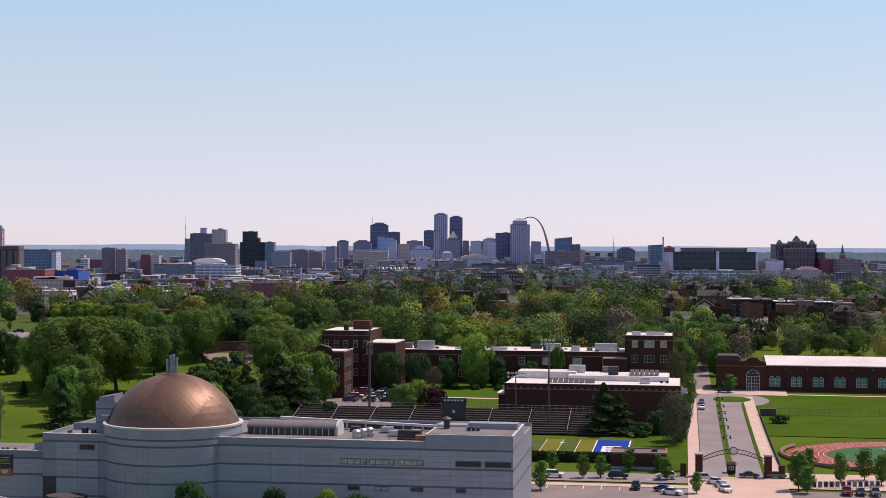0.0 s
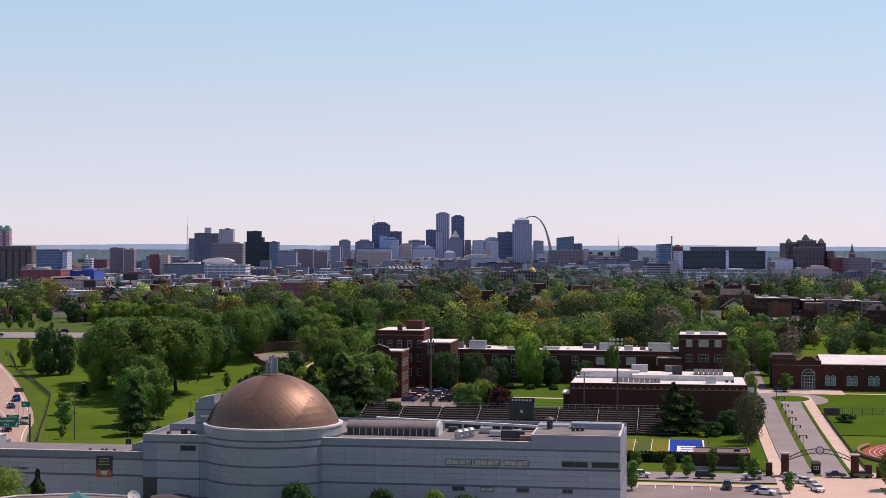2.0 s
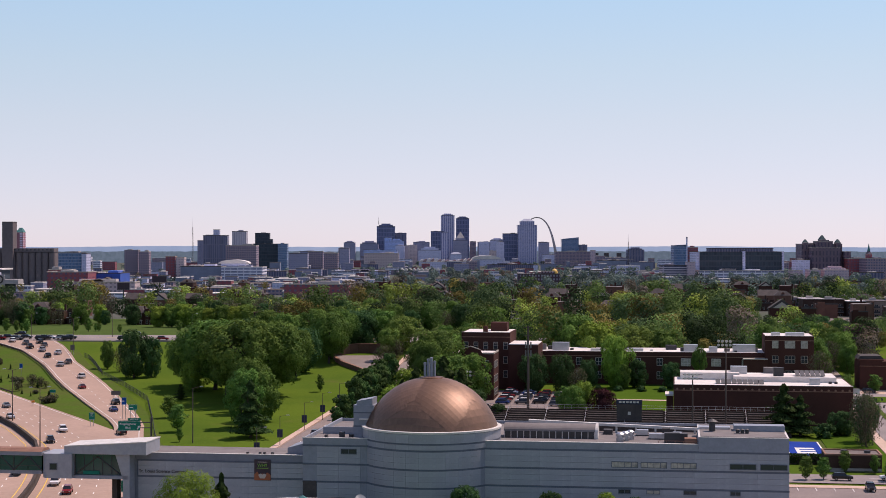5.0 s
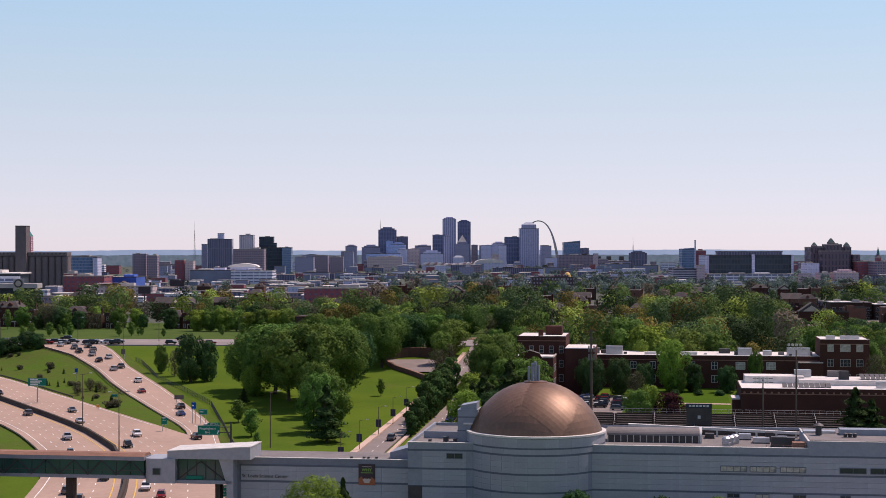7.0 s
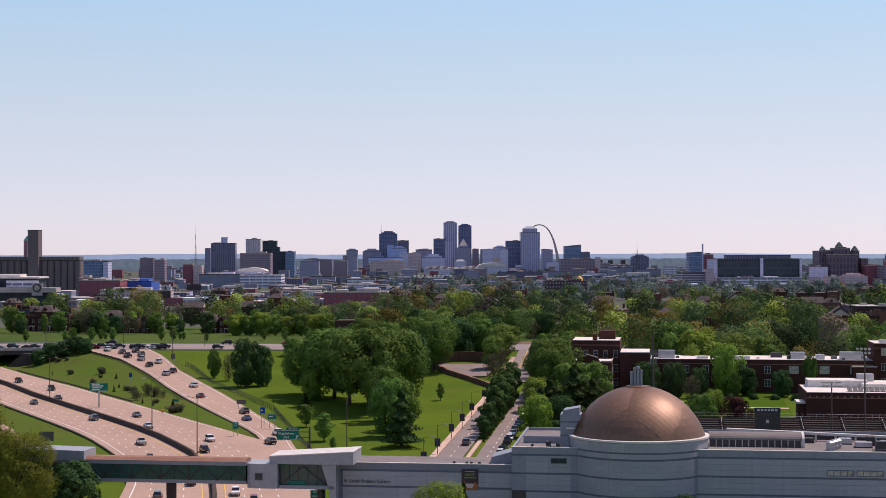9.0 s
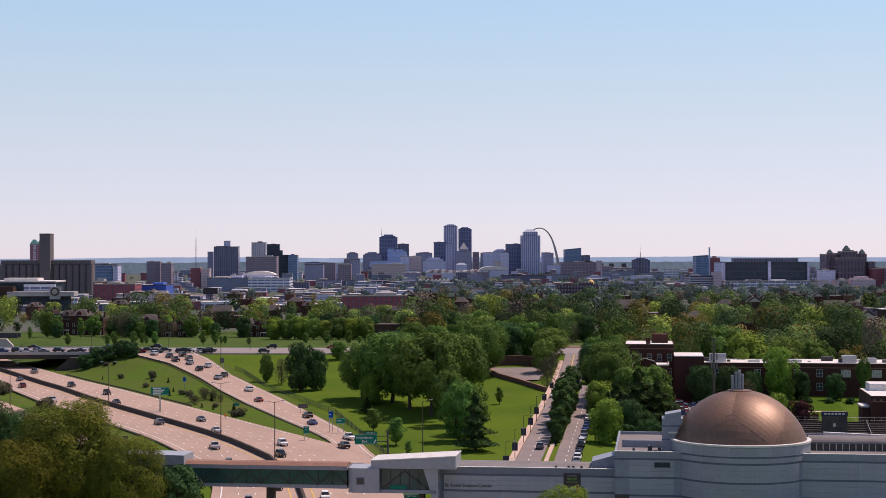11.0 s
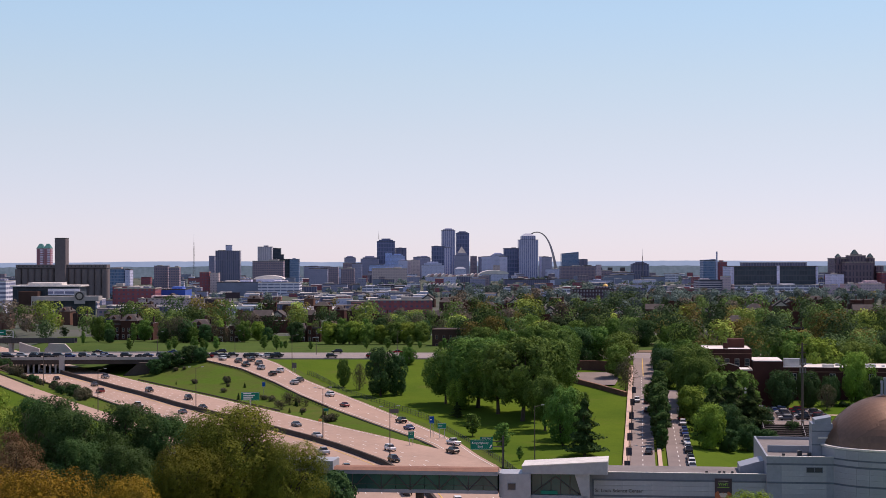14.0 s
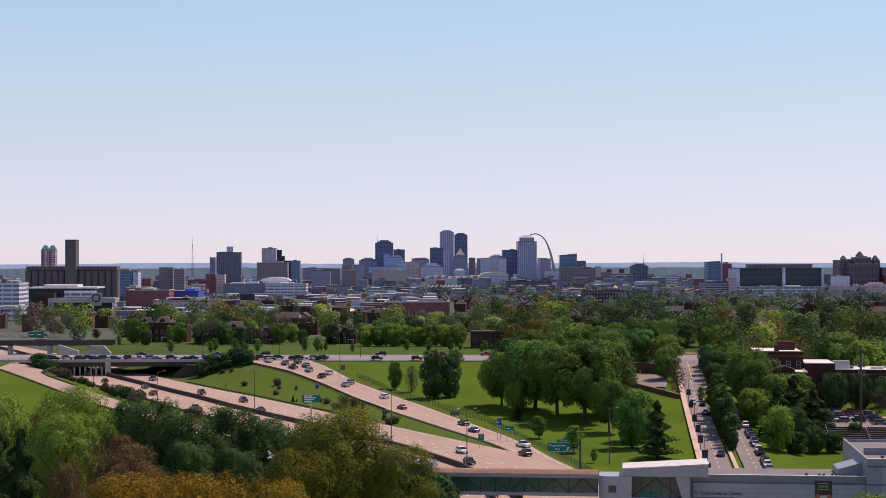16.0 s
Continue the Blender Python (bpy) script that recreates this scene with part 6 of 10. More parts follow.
tower("works_block", "low orange-brown shed by the lofts", "tan", 279.9, 2500, 22.8, 26, -8.0, 10.8)
tower("works_block", "low brown shed by the lofts", "brick_red", 259.9, 2300, 19.3, 26, -8.0, 9.5)
tower("row_block", "low red brick row among far trees", "brick_red", -6.4, 1900, 20.0, 26, -8.0, 10.6)
tower("row_block", "low pale flat-roofed row among far trees", "concrete", 31.1, 2100, 23.5, 26, -8.0, 11.2)
tower("row_block", "low white-roofed shed among far trees", "ribbon_white", 73.2, 2200, 27.0, 26, -8.0, 12.2)
tower("row_block", "low white depot roof beyond the trees", "ribbon_white", -126.5, 2900, 23.4, 26, -8.0, 9.9)
tower("row_block", "low white-roofed store beyond the trees", "ribbon_white", -187.6, 2500, 43.8, 26, -8.0, 10.8)
tower("row_block", "low grey store beyond the trees", "concrete_dark", -260.0, 2700, 42.5, 26, -8.0, 11.1)
tower("row_block", "low pale workshop beyond the trees", "concrete", -138.9, 2400, 25.2, 26, -8.0, 11.7)
tower("medical_tower", "blue glass medical tower of the hospital", "glass_blue", 330.7, 2500, 19.3, 30, -8.0, 50.1, roof="slant")
tower("medical_tower", "red brick wing of the medical tower", "brick_red", 352.4, 2510, 15.8, 30, -8.0, 47.5)
tower("chimney_stack", "tall slim concrete chimney", "concrete", 338.5, 2480, 1.7, 4, -8.0, 63.2)
tower("parking_garage", "open concrete parking garage decks", "ribbon_tan", 294.7, 2285, 41.7, 40, -8.0, 22.5)
tower("garage_tower", "pale stair tower of a parking garage", "pink", 312.8, 2278, 11.2, 20, -8.0, 27.4)
tower("hospital", "dark glass hospital block with white edges", "glass_dark", 360.7, 2310, 61.6, 60, -8.0, 41.6)
tower("hospital", "dark glass hospital block with flat roof", "glass_dark", 422.3, 2310, 53.5, 60, -8.0, 41.7)
tower("hospital_sign_band", "dark rooftop band of the hospital", "slab_dark", 390.9, 2320, 92.8, 20, 40.7, 46.8)
tower("hospital_core", "white concrete core between hospital blocks", "concrete", 393.1, 2308, 4.0, 60, -8.0, 43.3)
tower("hospital_core", "white concrete end wall of the hospital", "concrete", 449.0, 2307, 2.8, 60, -8.0, 41.7)
tower("hospital_core", "pale concrete end wall of the hospital", "concrete", 327.2, 2311, 5.7, 55, -8.0, 41.6)
tower("hospital_podium", "white hospital podium with dark windows", "ribbon_white", 384.3, 2280, 120.0, 40, -8.0, 15.4)
tower("old_hospital_wing", "brown stone wing of a gothic hospital", "gothic", 511.0, 2333, 58.5, 40, -8.0, 53.0)
tower("old_hospital_wing", "brown stone front bay of a gothic hospital", "gothic", 511.5, 2310, 40.0, 30, -8.0, 47.5)
tower("old_hospital_wing", "lower brown stone end wing of a gothic hospital", "gothic", 545.5, 2325, 10.5, 30, -8.0, 42.0)
tower("old_hospital_wing", "brown stone centre bay of a gothic hospital", "gothic", 512.0, 2322, 24.0, 20, 40.0, 57.0)
tower("old_hospital_turret", "gothic stone centre tower with steep teal roof", "gothic", 512.9, 2336, 9.0, 12, 50.0, 59.0, roof="spire")
tower("old_hospital_turret", "gothic stone turret with pointed roof", "gothic", 487.0, 2331, 6.6, 10, 45.7, 55.0, roof="spire")
tower("old_hospital_turret", "gothic stone turret with pointed roof", "gothic", 534.0, 2331, 7.4, 10, 45.7, 54.6, roof="spire")
tower("pink_annex", "low pink concrete hospital annex", "pink", 457.3, 2250, 13.4, 30, -8.0, 16.0)
tower("pink_annex", "low white concrete annex", "concrete", 473.7, 2290, 19.3, 30, -8.0, 30.6)
tower("pink_annex", "low pink concrete office", "pink", 479.4, 2240, 14.9, 30, -8.0, 17.0)
tower("pink_annex", "low pink office with window rows", "pink", 507.2, 2230, 32.9, 30, -8.0, 17.2, roof="step")
tower("college_hall", "red brick college hall with flat roof", "brick_red", 555.9, 2300, 30.7, 40, -8.0, 32.2)
tower("college_hall", "grey brick college hall building", "brown_grid", 570.9, 2260, 30.2, 40, -8.0, 32.6)
tower("church_tower", "brick church tower with pointed spire", "brick_red", 568.2, 2290, 7.2, 8, -8.0, 38.7, roof="spire")
tower("research_block", "low dark glass research block", "slab_dark", 492.7, 2000, 29.5, 30, -8.0, 17.6)
tower("apartment_terrace", "brown and green brick apartment terrace under construction", "brown_grid", 243.0, 1150, 67.8, 22, 2.0, 15.0)


def grain_elevator():
    ob = thing("grain_elevator", "long grey concrete grain elevator with a row of round silos", "grain elevator", -529, 1815, -8, group="buildings of the far town")
    BUILT.append((-582, -476, 1815, 1845))
    part("core_wall", boxed(-50, 50, 4, 26, 0, 52.5), M["f_concrete_silo"], ob)
    for k in range(14):
        bm = lathe([(3.72, 0), (3.72, 51.5), (0, 51.5)], 20)
        s = part("silo", bm, M["f_concrete_silo"], ob, smooth=False)
        s.location = (-48 + 7.4 * k, 4, 0)
    part("gallery", boxed(-50.5, 50.5, 2, 24, 52.5, 56.5), M["f_concrete_silo"], ob, "long flat gallery along the silo tops")
    for k in range(22):
        part("gallery_window", boxed(-48 + 4.5 * k, -46.5 + 4.5 * k, 1.9, 2.1, 54, 55.4), M["glass"], ob)


grain_elevator()


def lattice_mast(name, label, x, y, z0, z1, w):
    ob = thing(name, label, "mast", x, y, z0)
    h = z1 - z0
    bm = bmesh.new()
    legs = [(math.cos(a) * w, math.sin(a) * w) for a in (0.5, 2.6, 4.7)]
    for cx, cy in legs:
        tube(bm, (cx, cy, 0), (cx * 0.15, cy * 0.15, h * 0.8), 0.28, 0.2, 4)
    n = 14
    for k in range(n):
        f0, f1 = k / n, (k + 1) / n
        for i in range(3):
            a, b = legs[i], legs[(i + 1) % 3]
            s0, s1 = 1 - 0.85 * f0, 1 - 0.85 * f1
            tube(bm, (a[0] * s0, a[1] * s0, h * 0.8 * f0), (b[0] * s1, b[1] * s1, h * 0.8 * f1), 0.14, 0.14, 3)
    part("lattice", bm, M["steel_dark"], ob)
    part("antenna", tubed((0, 0, h * 0.78), (0, 0, h), 0.35, 0.1, 6), M["steel"], ob)


lattice_mast("radio_mast", "slim lattice radio mast on the skyline", -740.5, 4631, -8, 128.0, 4.4)
lattice_mast("radio_mast", "pale lattice radio mast near the stadium", 353.8, 3350, -7, 73.6, 3.2)
lattice_mast("roof_antenna", "thin antenna mast on a dark tower", -215.8, 4884, 110.9, 136.9, 0.9)


def gateway_arch():
    """A weighted catenary with a triangular section that narrows to the crown."""
    ob = thing("arch_monument", "tall slender stainless steel catenary arch", "monument", 262.5, 4880, 4.5)
    s, n = 0.672, 60
    bm = bmesh.new()
    rings = []
    for i in range(n + 1):
        q = -1 + 2 * i / n
        x = 91.2 * q
        z = 190.5 - 20.96 * (math.cosh(3.0022 * q) - 1)
        slope_q = -20.96 * 3.0022 / 91.2 * math.sinh(3.0022 * q)
        tan = Vector((1, 0, slope_q)).normalized()
        nor = Vector((-tan.z, 0, tan.x))
        k = (5.2 + (16.5 - 5.2) * (1 - z / 190.5)) / 2
        c = Vector((x, 0, z))
        ring = [c + nor * k * 0.58 + Vector((0, k, 0)), c + nor * k * 0.58 - Vector((0, k, 0)), c - nor * k * 1.15]
        rings.append([bm.verts.new(p * s) for p in ring])
    for a, b in zip(rings, rings[1:]):
        for i in range(3):
            bm.faces.new((a[i], a[(i + 1) % 3], b[(i + 1) % 3], b[i]))
    bmesh.ops.recalc_face_normals(bm, faces=bm.faces)
    part("arch", bm, M["steel"], ob)


gateway_arch()


def ridge(label, far, top0, rough, material):
    """A low wooded ridge at the edge of sight, its haze a glow in the material."""
    verts, faces = [], []
    n = 420
    for i in range(n + 1):
        x = -2300 + 4600 * i / n
        top = top0 + 3.0 * noise.noise(Vector((x / 420, 0, top0))) + rough * noise.noise(Vector((x / 60, 0, 5))) + 0.7 * rough * noise.noise(Vector((x / 19, 0, 8)))
        y = far - abs(x) * 0.01
        verts += [(x, y, -30), (x, y + 10, top)]
        if i:
            k = 2 * i
            faces.append((k - 2, k, k + 1, k - 1))
    data = bpy.data.meshes.new("backdrop_hills")
    data.from_pydata(verts, [], faces)
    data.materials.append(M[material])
    tagged(new("backdrop_hills", data), label, "hills", kind="structure")


ridge("low wooded hills on the horizon, painted haze-blue", 4957, 43.5, 1.0, "hills")
ridge("wooded plain before the far hills, haze painted as a glow", 4946, 29.0, 2.2, "plain")


def station_shed():
    """A long train shed roof of repeated white vaults."""
    ob = thing("train_shed", "long train shed with rows of white and pink vaulted roofs", "station", 12, 4000, -3)
    BUILT.append((-90, 115, 3980, 4040))
    part("hall_wall", boxed(-99, 99, 0, 60, 0, 11), M["f_concrete"], ob)
    for k in range(22):
        x0 = -99 + 9.0 * k
        lean = 5.0
        pts = [(x0 + 4.5 - 4.4 * math.cos(math.pi * i / 8) + lean * math.sin(math.pi * i / 8), 11 + (6.5 + 2.0 * math.sin(k * 0.6)) * math.sin(math.pi * i / 8)) for i in range(9)]
        part("vault", front_prism(pts, -2 - (k % 2), 60), M["roof_white"] if k % 2 == 0 else M["shed_pink"], ob)
    dome = thing("arena_roof", "low white arena roof", "arena", 76, 3900, -1)
    part("wall", boxed(-33, 33, -20, 20, 0, 17), M["f_concrete"], dome)
    part("shell", front_prism([(35 * math.cos(math.pi * i / 14), 17 + 9 * math.sin(math.pi * i / 14)) for i in range(15)], -22, 20), M["roof_white"], dome)
    market = thing("market_hall", "long market hall with a zigzag of white vaults", "hall", -75, 2795, -8)
    part("wall", boxed(-35, 35, 0, 30, 0, 15), M["f_concrete_dark"], market)
    for k in range(10):
        x0 = -35 + 7.0 * k
        part("vault", front_prism([(x0, 15), (x0 + 7.0, 15), (x0 + 5.4, 18.6), (x0 + 3.2, 19.4)], -2, 30), M["roof_white"], market)
    gates = [thing("light_gantry", "dark stadium light gantry like a gate", "gantry", x, 4350, -8, group="stadium light gantries") for x in (388, 416, 450)]
    for ob in gates:
        for px in (-5, 5):
            part("leg", boxed(px - 0.9, px + 0.9, 0, 2, 0, 34), M["steel_dark"], ob)
        part("lamp_bar", boxed(-6.5, 6.5, -0.5, 2.5, 26, 36), M["steel_dark"], ob)
    hall = thing("sports_hall", "white vaulted sports hall roof", "hall", -338, 2330, -8)
    part("wall", boxed(-18, 18, -15, 15, 0, 33), M["f_concrete"], hall)
    part("shell", front_prism([(22 * math.cos(math.pi * i / 14), 33 + 5.5 * math.sin(math.pi * i / 14)) for i in range(15)], -15, 15), M["roof_white"], hall)


station_shed()


def water_tank():
    ob = thing("water_tank", "golden round water tank on a tall brick base", "water tank", 89.4, 1880, -6)
    part("base", boxed(-4.2, 4.2, -4, 4, 0, 21), M["f_tan"], ob)
    part("tank", lathe([(0, 21), (3.6, 21), (3.8, 27), (2.6, 29.5), (0, 31)], 18), M["gold"], ob, "golden tank with domed cap", smooth=True)


water_tank()


def filler_town():
    """Small far blocks, sheds and depots that fill the plain up to the skyline."""
    rng = random.Random(21)
    kinds = (("works_shed", "low works shed with pale roof", "ribbon_white"), ("brick_block", "low red brick block of the plain", "brick_red"), ("depot_block", "low grey concrete depot block", "concrete_dark"),
             ("loft_block", "brown brick loft block", "brown_grid"), ("pale_block", "pale concrete block on the plain", "concrete"), ("metal_shed", "low blue-grey metal shed", "bluegrey"), ("dark_shed", "low dark industrial shed", "slab_dark"))
    made = 0
    while made < 520:
        y = rng.uniform(2000, 4700) if made > 140 else rng.uniform(1330, 2300)
        x = rng.uniform(-160 - 0.30 * y, 20 + 0.29 * y) if made > 140 else rng.uniform(-160 - 0.29 * y, -30 - 0.05 * y)
        if x < -350 - 0.05 * y and rng.random() < 0.3:
            continue
        w, d = rng.choice((1, 1, 1.6)) * rng.uniform(9, 22 if y < 3200 else 30), rng.uniform(12, 24)
        if any(a - w < x < b + w and c - d < y < e + d for a, b, c, e in BUILT) or abs(x - median(y)) < 40 + w / 2:
            continue
        name, lab, style = rng.choice(kinds)
        z0 = land(x, y) - 1
        h = rng.uniform(5, 8) if y < 2300 else rng.uniform(7, 12) if y < 3200 else rng.uniform(9, 22)
        tower(name, lab, style, round(x, 1), round(y, 1), round(w, 1), round(d, 1), round(z0, 1), round(z0 + h, 1), plain=True)
        made += 1


filler_town()


# ---- the science centre ----
def cladding(parent, u0, u1, v, bands, name="panel", width=6.0, rows=3, gap=0.025):
    """White panels in rows on a wall that faces -v, one object each on shared meshes."""
    cache = {}
    for z0, z1 in bands:
        h = (z1 - z0) / rows
        n = max(1, round((u1 - u0) / width))
        w = (u1 - u0) / n
        for r in range(rows):
            for k in range(n):
                key = (round(w, 3), round(h, 3))
                if key not in cache:
                    data = bpy.data.meshes.new(name)
                    bm = boxed(-w / 2 + gap / 2, w / 2 - gap / 2, -0.10, 0.0, gap / 2, h - gap / 2)
                    bm.to_mesh(data)
                    bm.free()
                    data.materials.append(M["white_panel"])
                    cache[key] = data
                ob = link_mesh(name, cache[key], parent)
                ob.location = (u0 + w * (k + 0.5), v, z0 + h * r)


def arc_panels(parent, radius, a0, a1, n, bands, rows=3, gap=0.025):
    for z0, z1 in bands:
        h = (z1 - z0) / rows
        da = (a1 - a0) / n
        bm = bmesh.new()
        g = gap / radius / 2
        lo, hi = [], []
        for i in range(4):
            a = -da / 2 + g + (da - 2 * g) * i / 3
            for r, out in ((radius, lo), (radius + 0.10, hi)):
                out.append([bm.verts.new((r * math.cos(a), r * math.sin(a), z)) for z in (gap / 2, h - gap / 2)])
        for i in range(3):
            bm.faces.new((hi[i][0], hi[i + 1][0], hi[i + 1][1], hi[i][1]))
            bm.faces.new((lo[i][1], hi[i][1], hi[i + 1][1], lo[i + 1][1]))
            bm.faces.new((lo[i][0], lo[i + 1][0], hi[i + 1][0], hi[i][0]))
        bm.faces.new((lo[0][0], hi[0][0], hi[0][1], lo[0][1]))
        bm.faces.new((lo[3][0], lo[3][1], hi[3][1], hi[3][0]))
        bmesh.ops.recalc_face_normals(bm, faces=bm.faces)
        data = bpy.data.meshes.new("panel")
        bm.to_mesh(data)
        bm.free()
        data.materials.append(M["white_panel"])
        for r in range(rows):
            for k in range(n):
                ob = link_mesh("panel", data, parent)
                ob.location, ob.rotation_euler = (0, 0, z0 + h * r), (0, 0, a0 + da * (k + 0.5))


BANDS = [(0.2, 3.55), (3.9, 7.2), (7.55, 10.7), (11.05, 14.35)]


def copper_dome(parent):
    """The dome: a smooth shell and over it sheets laid in patches whose seams run different ways."""
    rs, zc = 14.3, 13.4
    prof = [(math.sqrt(rs * rs - (z - zc) ** 2), z) for z in np.linspace(18.0, 27.55, 22)] + [(0, 27.66)]
    shell = part("dome", lathe(prof, 96), M["copper"], parent, "brown copper dome of seamed sheets", smooth=True)
    shell.scale = (0.975, 0.975, 1)
    # five triangles rise from the rim, five kites hang from the top between them; each has its own run of sheets
    rng = random.Random(3)
    verts, faces = [], []
    turn0, polar0, polar1 = radians(-30), radians(43), radians(71.5)

    def gore(c):
        polar, az = math.acos(max(-1.0, min(1.0, c.z))), math.atan2(c.y, c.x)
        near = round((az - turn0) / radians(72))
        off = az - turn0 - near * radians(72)
        if polar > polar0 and abs(off) < radians(36) * (polar - polar0) / (polar1 - polar0):
            return 5 + near % 5
        return math.floor((az - turn0) / radians(72)) % 5

    for i in range(10):
        az = turn0 + radians(72) * (i + 0.5 if i < 5 else i - 5)
        el = radians(52 if i < 5 else 28)
        d = Vector((math.cos(az) * math.cos(el), math.sin(az) * math.cos(el), math.sin(el)))
        side = Vector((0, 0, 1)).cross(d).normalized()
        top = d.cross(side)
        turn = radians((38, -38)[i % 2]) if i < 5 else radians(90)
        e1 = side * math.cos(turn) + top * math.sin(turn)
        e2 = top * math.cos(turn) - side * math.sin(turn)
        p, q = (0.075, 0.036) if i < 5 else (0.10, 0.042)
        for a in range(-18, 19):
            for b in range(-44, 45):
                shift = 0.0
                c = (d + e1 * (a * p + shift) + e2 * (b * q)).normalized()
                if c.dot(d) < 0.45 or c.z * rs + zc < 18.1 or gore(c) != i:
                    continue
                lift = rs + 0.03 + rng.uniform(0, 0.004)
                base = len(verts)
                for s, t, dz in ((-0.51, -0.5, 0.04), (0.51, -0.5, 0.04), (0.51, 0.5, 0.0), (-0.51, 0.5, 0.0)):
                    w = (d + e1 * (a * p + shift + s * p) + e2 * (b * q + t * q)).normalized() * (lift + dz)
                    verts.append((w.x, w.y, w.z + zc))
                faces.append((base, base + 1, base + 2, base + 3))
    data = bpy.data.meshes.new("copper_cladding")
    data.from_pydata(verts, [], faces)
    data.materials.append(M["copper"])
    bm = bmesh.new()
    bm.from_mesh(data)
    for f in bm.faces:
        f.normal_update()
        if f.normal.dot(f.calc_center_median() - Vector((0, 0, zc))) < 0:
            f.normal_flip()
    bm.to_mesh(data)
    bm.free()
    ob = link_mesh("copper_cladding", data, shell)
    ob["kind"] = "stuff"
    part("cap", lathe([(2.6, 27.35), (2.4, 27.72), (0.9, 27.8), (0, 27.8)], 32), M["copper_dark"], shell)


def science_centre():
    ob = grid_thing("science_centre", "long white panelled museum with blue-grey lines and a copper dome", "museum", -99.31, 306.99, 0.79)
    ob.scale = (0.9855, 0.9855, 0.9855)
    U0, U1, V = -24.7, 69.6, -7.3
    part("wall", boxed(U0, U1, V + 0.06, 30, -1.2, 15.2), M["white_wall"], ob)
    part("roof", boxed(U0 + 0.4, U1 - 0.4, V + 0.5, 29.6, 15.2, 15.3), M["roof_grey"], ob)
    bm = bmesh.new()
    box(bm, U0, 52.6, V - 0.05, V + 0.45, 15.2, 16.0)
    box(bm, U0, U0 + 0.4, V + 0.45, 30, 15.2, 16.0)
    box(bm, U0 + 0.4, U1, 29.6, 30, 15.2, 15.9)
    part("parapet", bm, M["white_wall"], ob)
    part("coping", boxed(U0 - 0.05, 52.6, V - 0.12, V + 0.55, 16.0, 16.1), M["frame_white"], ob)
    part("end_block", boxed(52.65, U1, V - 0.04, 14, 14.6, 17.4), M["white_wall"], ob, "raised white end block of the roof")
    part("end_roof", boxed(53.0, U1 - 0.4, V + 0.35, 13.7, 17.5, 17.58), M["roof_grey"], ob)
    part("end_coping", boxed(52.6, U1 + 0.05, V - 0.12, 14.1, 17.4, 17.5), M["frame_white"], ob)
    part("roof_ridge", boxed(59.6, U1 - 0.2, 2.4, 6.0, 17.5, 18.7), M["white_wall"], ob)
    for z in (14.35, 10.7, 7.2, 3.55):
        part("reveal", boxed(U0 - 0.02, U1 + 0.02, V - 0.05, V + 0.05, z, z + 0.35), M["blue_line"], ob)
    for z in (10.7, 7.2):
        part("reveal", boxed(U1 - 0.02, U1 + 0.06, V, 30, z, z + 0.35), M["blue_line"], ob)
    # upper row of strip windows, lower row of small ones
    for a, b in ((-64.1, -59.0), (-58.5, -53.5), (-52.8, -47.9)):
        window(ob, (a + b) / 2 + 100.16, V - 0.11, 11.35, b - a, 1.15, "glass_pale", "blue_line", bars=(4, 1))
    for a, b in ((-41.7, -36.7), (-36.0, -30.9)):
        window(ob, (a + b) / 2 + 100.16, V - 0.11, 11.35, b - a, 1.15, "glass", "blue_line", bars=(2, 1))
    for a, b, g in ((-62.8, -60.4, "glass"), (-57.4, -54.8, "glass_pale"), (-50.4, -47.9, "glass"), (-41.6, -39.6, "glass")):
        window(ob, (a + b) / 2 + 100.16, V - 0.11, 6.35, b - a, 0.85, g, "blue_line", bars=(2, 1))
    window(ob, -15.4, V - 0.11, 12.9, 3.2, 1.1, "glass", "blue_line", bars=(2, 1))
    part("loading_door", boxed(U0 + 0.1, U0 + 2.8, V - 0.12, V + 0.1, -1.2, 7.5), M["roof_dark"], ob, "dark loading door")
    # the drum and dome
    drum = part("drum", lathe([(14.05, -1.2), (14.05, 17.9), (13.4, 17.9), (13.4, 17.2)], 96), M["white_wall"], ob, "white panelled drum below the dome")
    part("rim", lathe([(14.05, 17.75), (14.35, 17.8), (14.35, 18.15), (13.45, 18.2), (13.4, 18.0)], 96), M["frame_white"], drum)
    for z in (14.35, 10.7, 7.2, 3.55):
        part("reveal", lathe([(14.02, z), (14.12, z), (14.12, z + 0.35), (14.02, z + 0.35)], 96), M["blue_line"], drum)
    part("reveal", lathe([(14.02, 15.7), (14.16, 15.7), (14.16, 15.95), (14.02, 15.95)], 96), M["blue_line"], drum)
    drum.scale = (0.975, 0.975, 1)
    copper_dome(ob)
    for k, (dx, top, r) in enumerate(((-0.95, 30.6, 0.27), (-0.3, 31.3, 0.27), (0.35, 31.6, 0.29), (0.95, 30.9, 0.27))):
        part("flue", lathe([(0, 27.4), (r, 27.4), (r * 0.9, top - 0.5), (r * 1.15, top - 0.45), (r * 1.1, top), (0, top + 0.05)], 14), M["white_wall"], ob, "pale vent pipe on the dome").location = (dx - 0.4, 0.2 * (k % 2), 0)
    # the stair tower behind the dome's edge
    part("stair_tower", boxed(-15.4, -11.3, -2.6, 3.0, 15.2, 22.1), M["white_wall"], ob)
    part("stair_tower_ledge", boxed(-14.2, -11.0, -3.0, 2.0, 19.2, 19.5), M["frame_white"], ob)
    part("stair_tower_cap", front_prism([(-14.8, 22.1), (-11.6, 22.1), (-11.6, 23.5), (-14.8, 22.9)], -2.4, 2.6), M["white_wall"], ob)
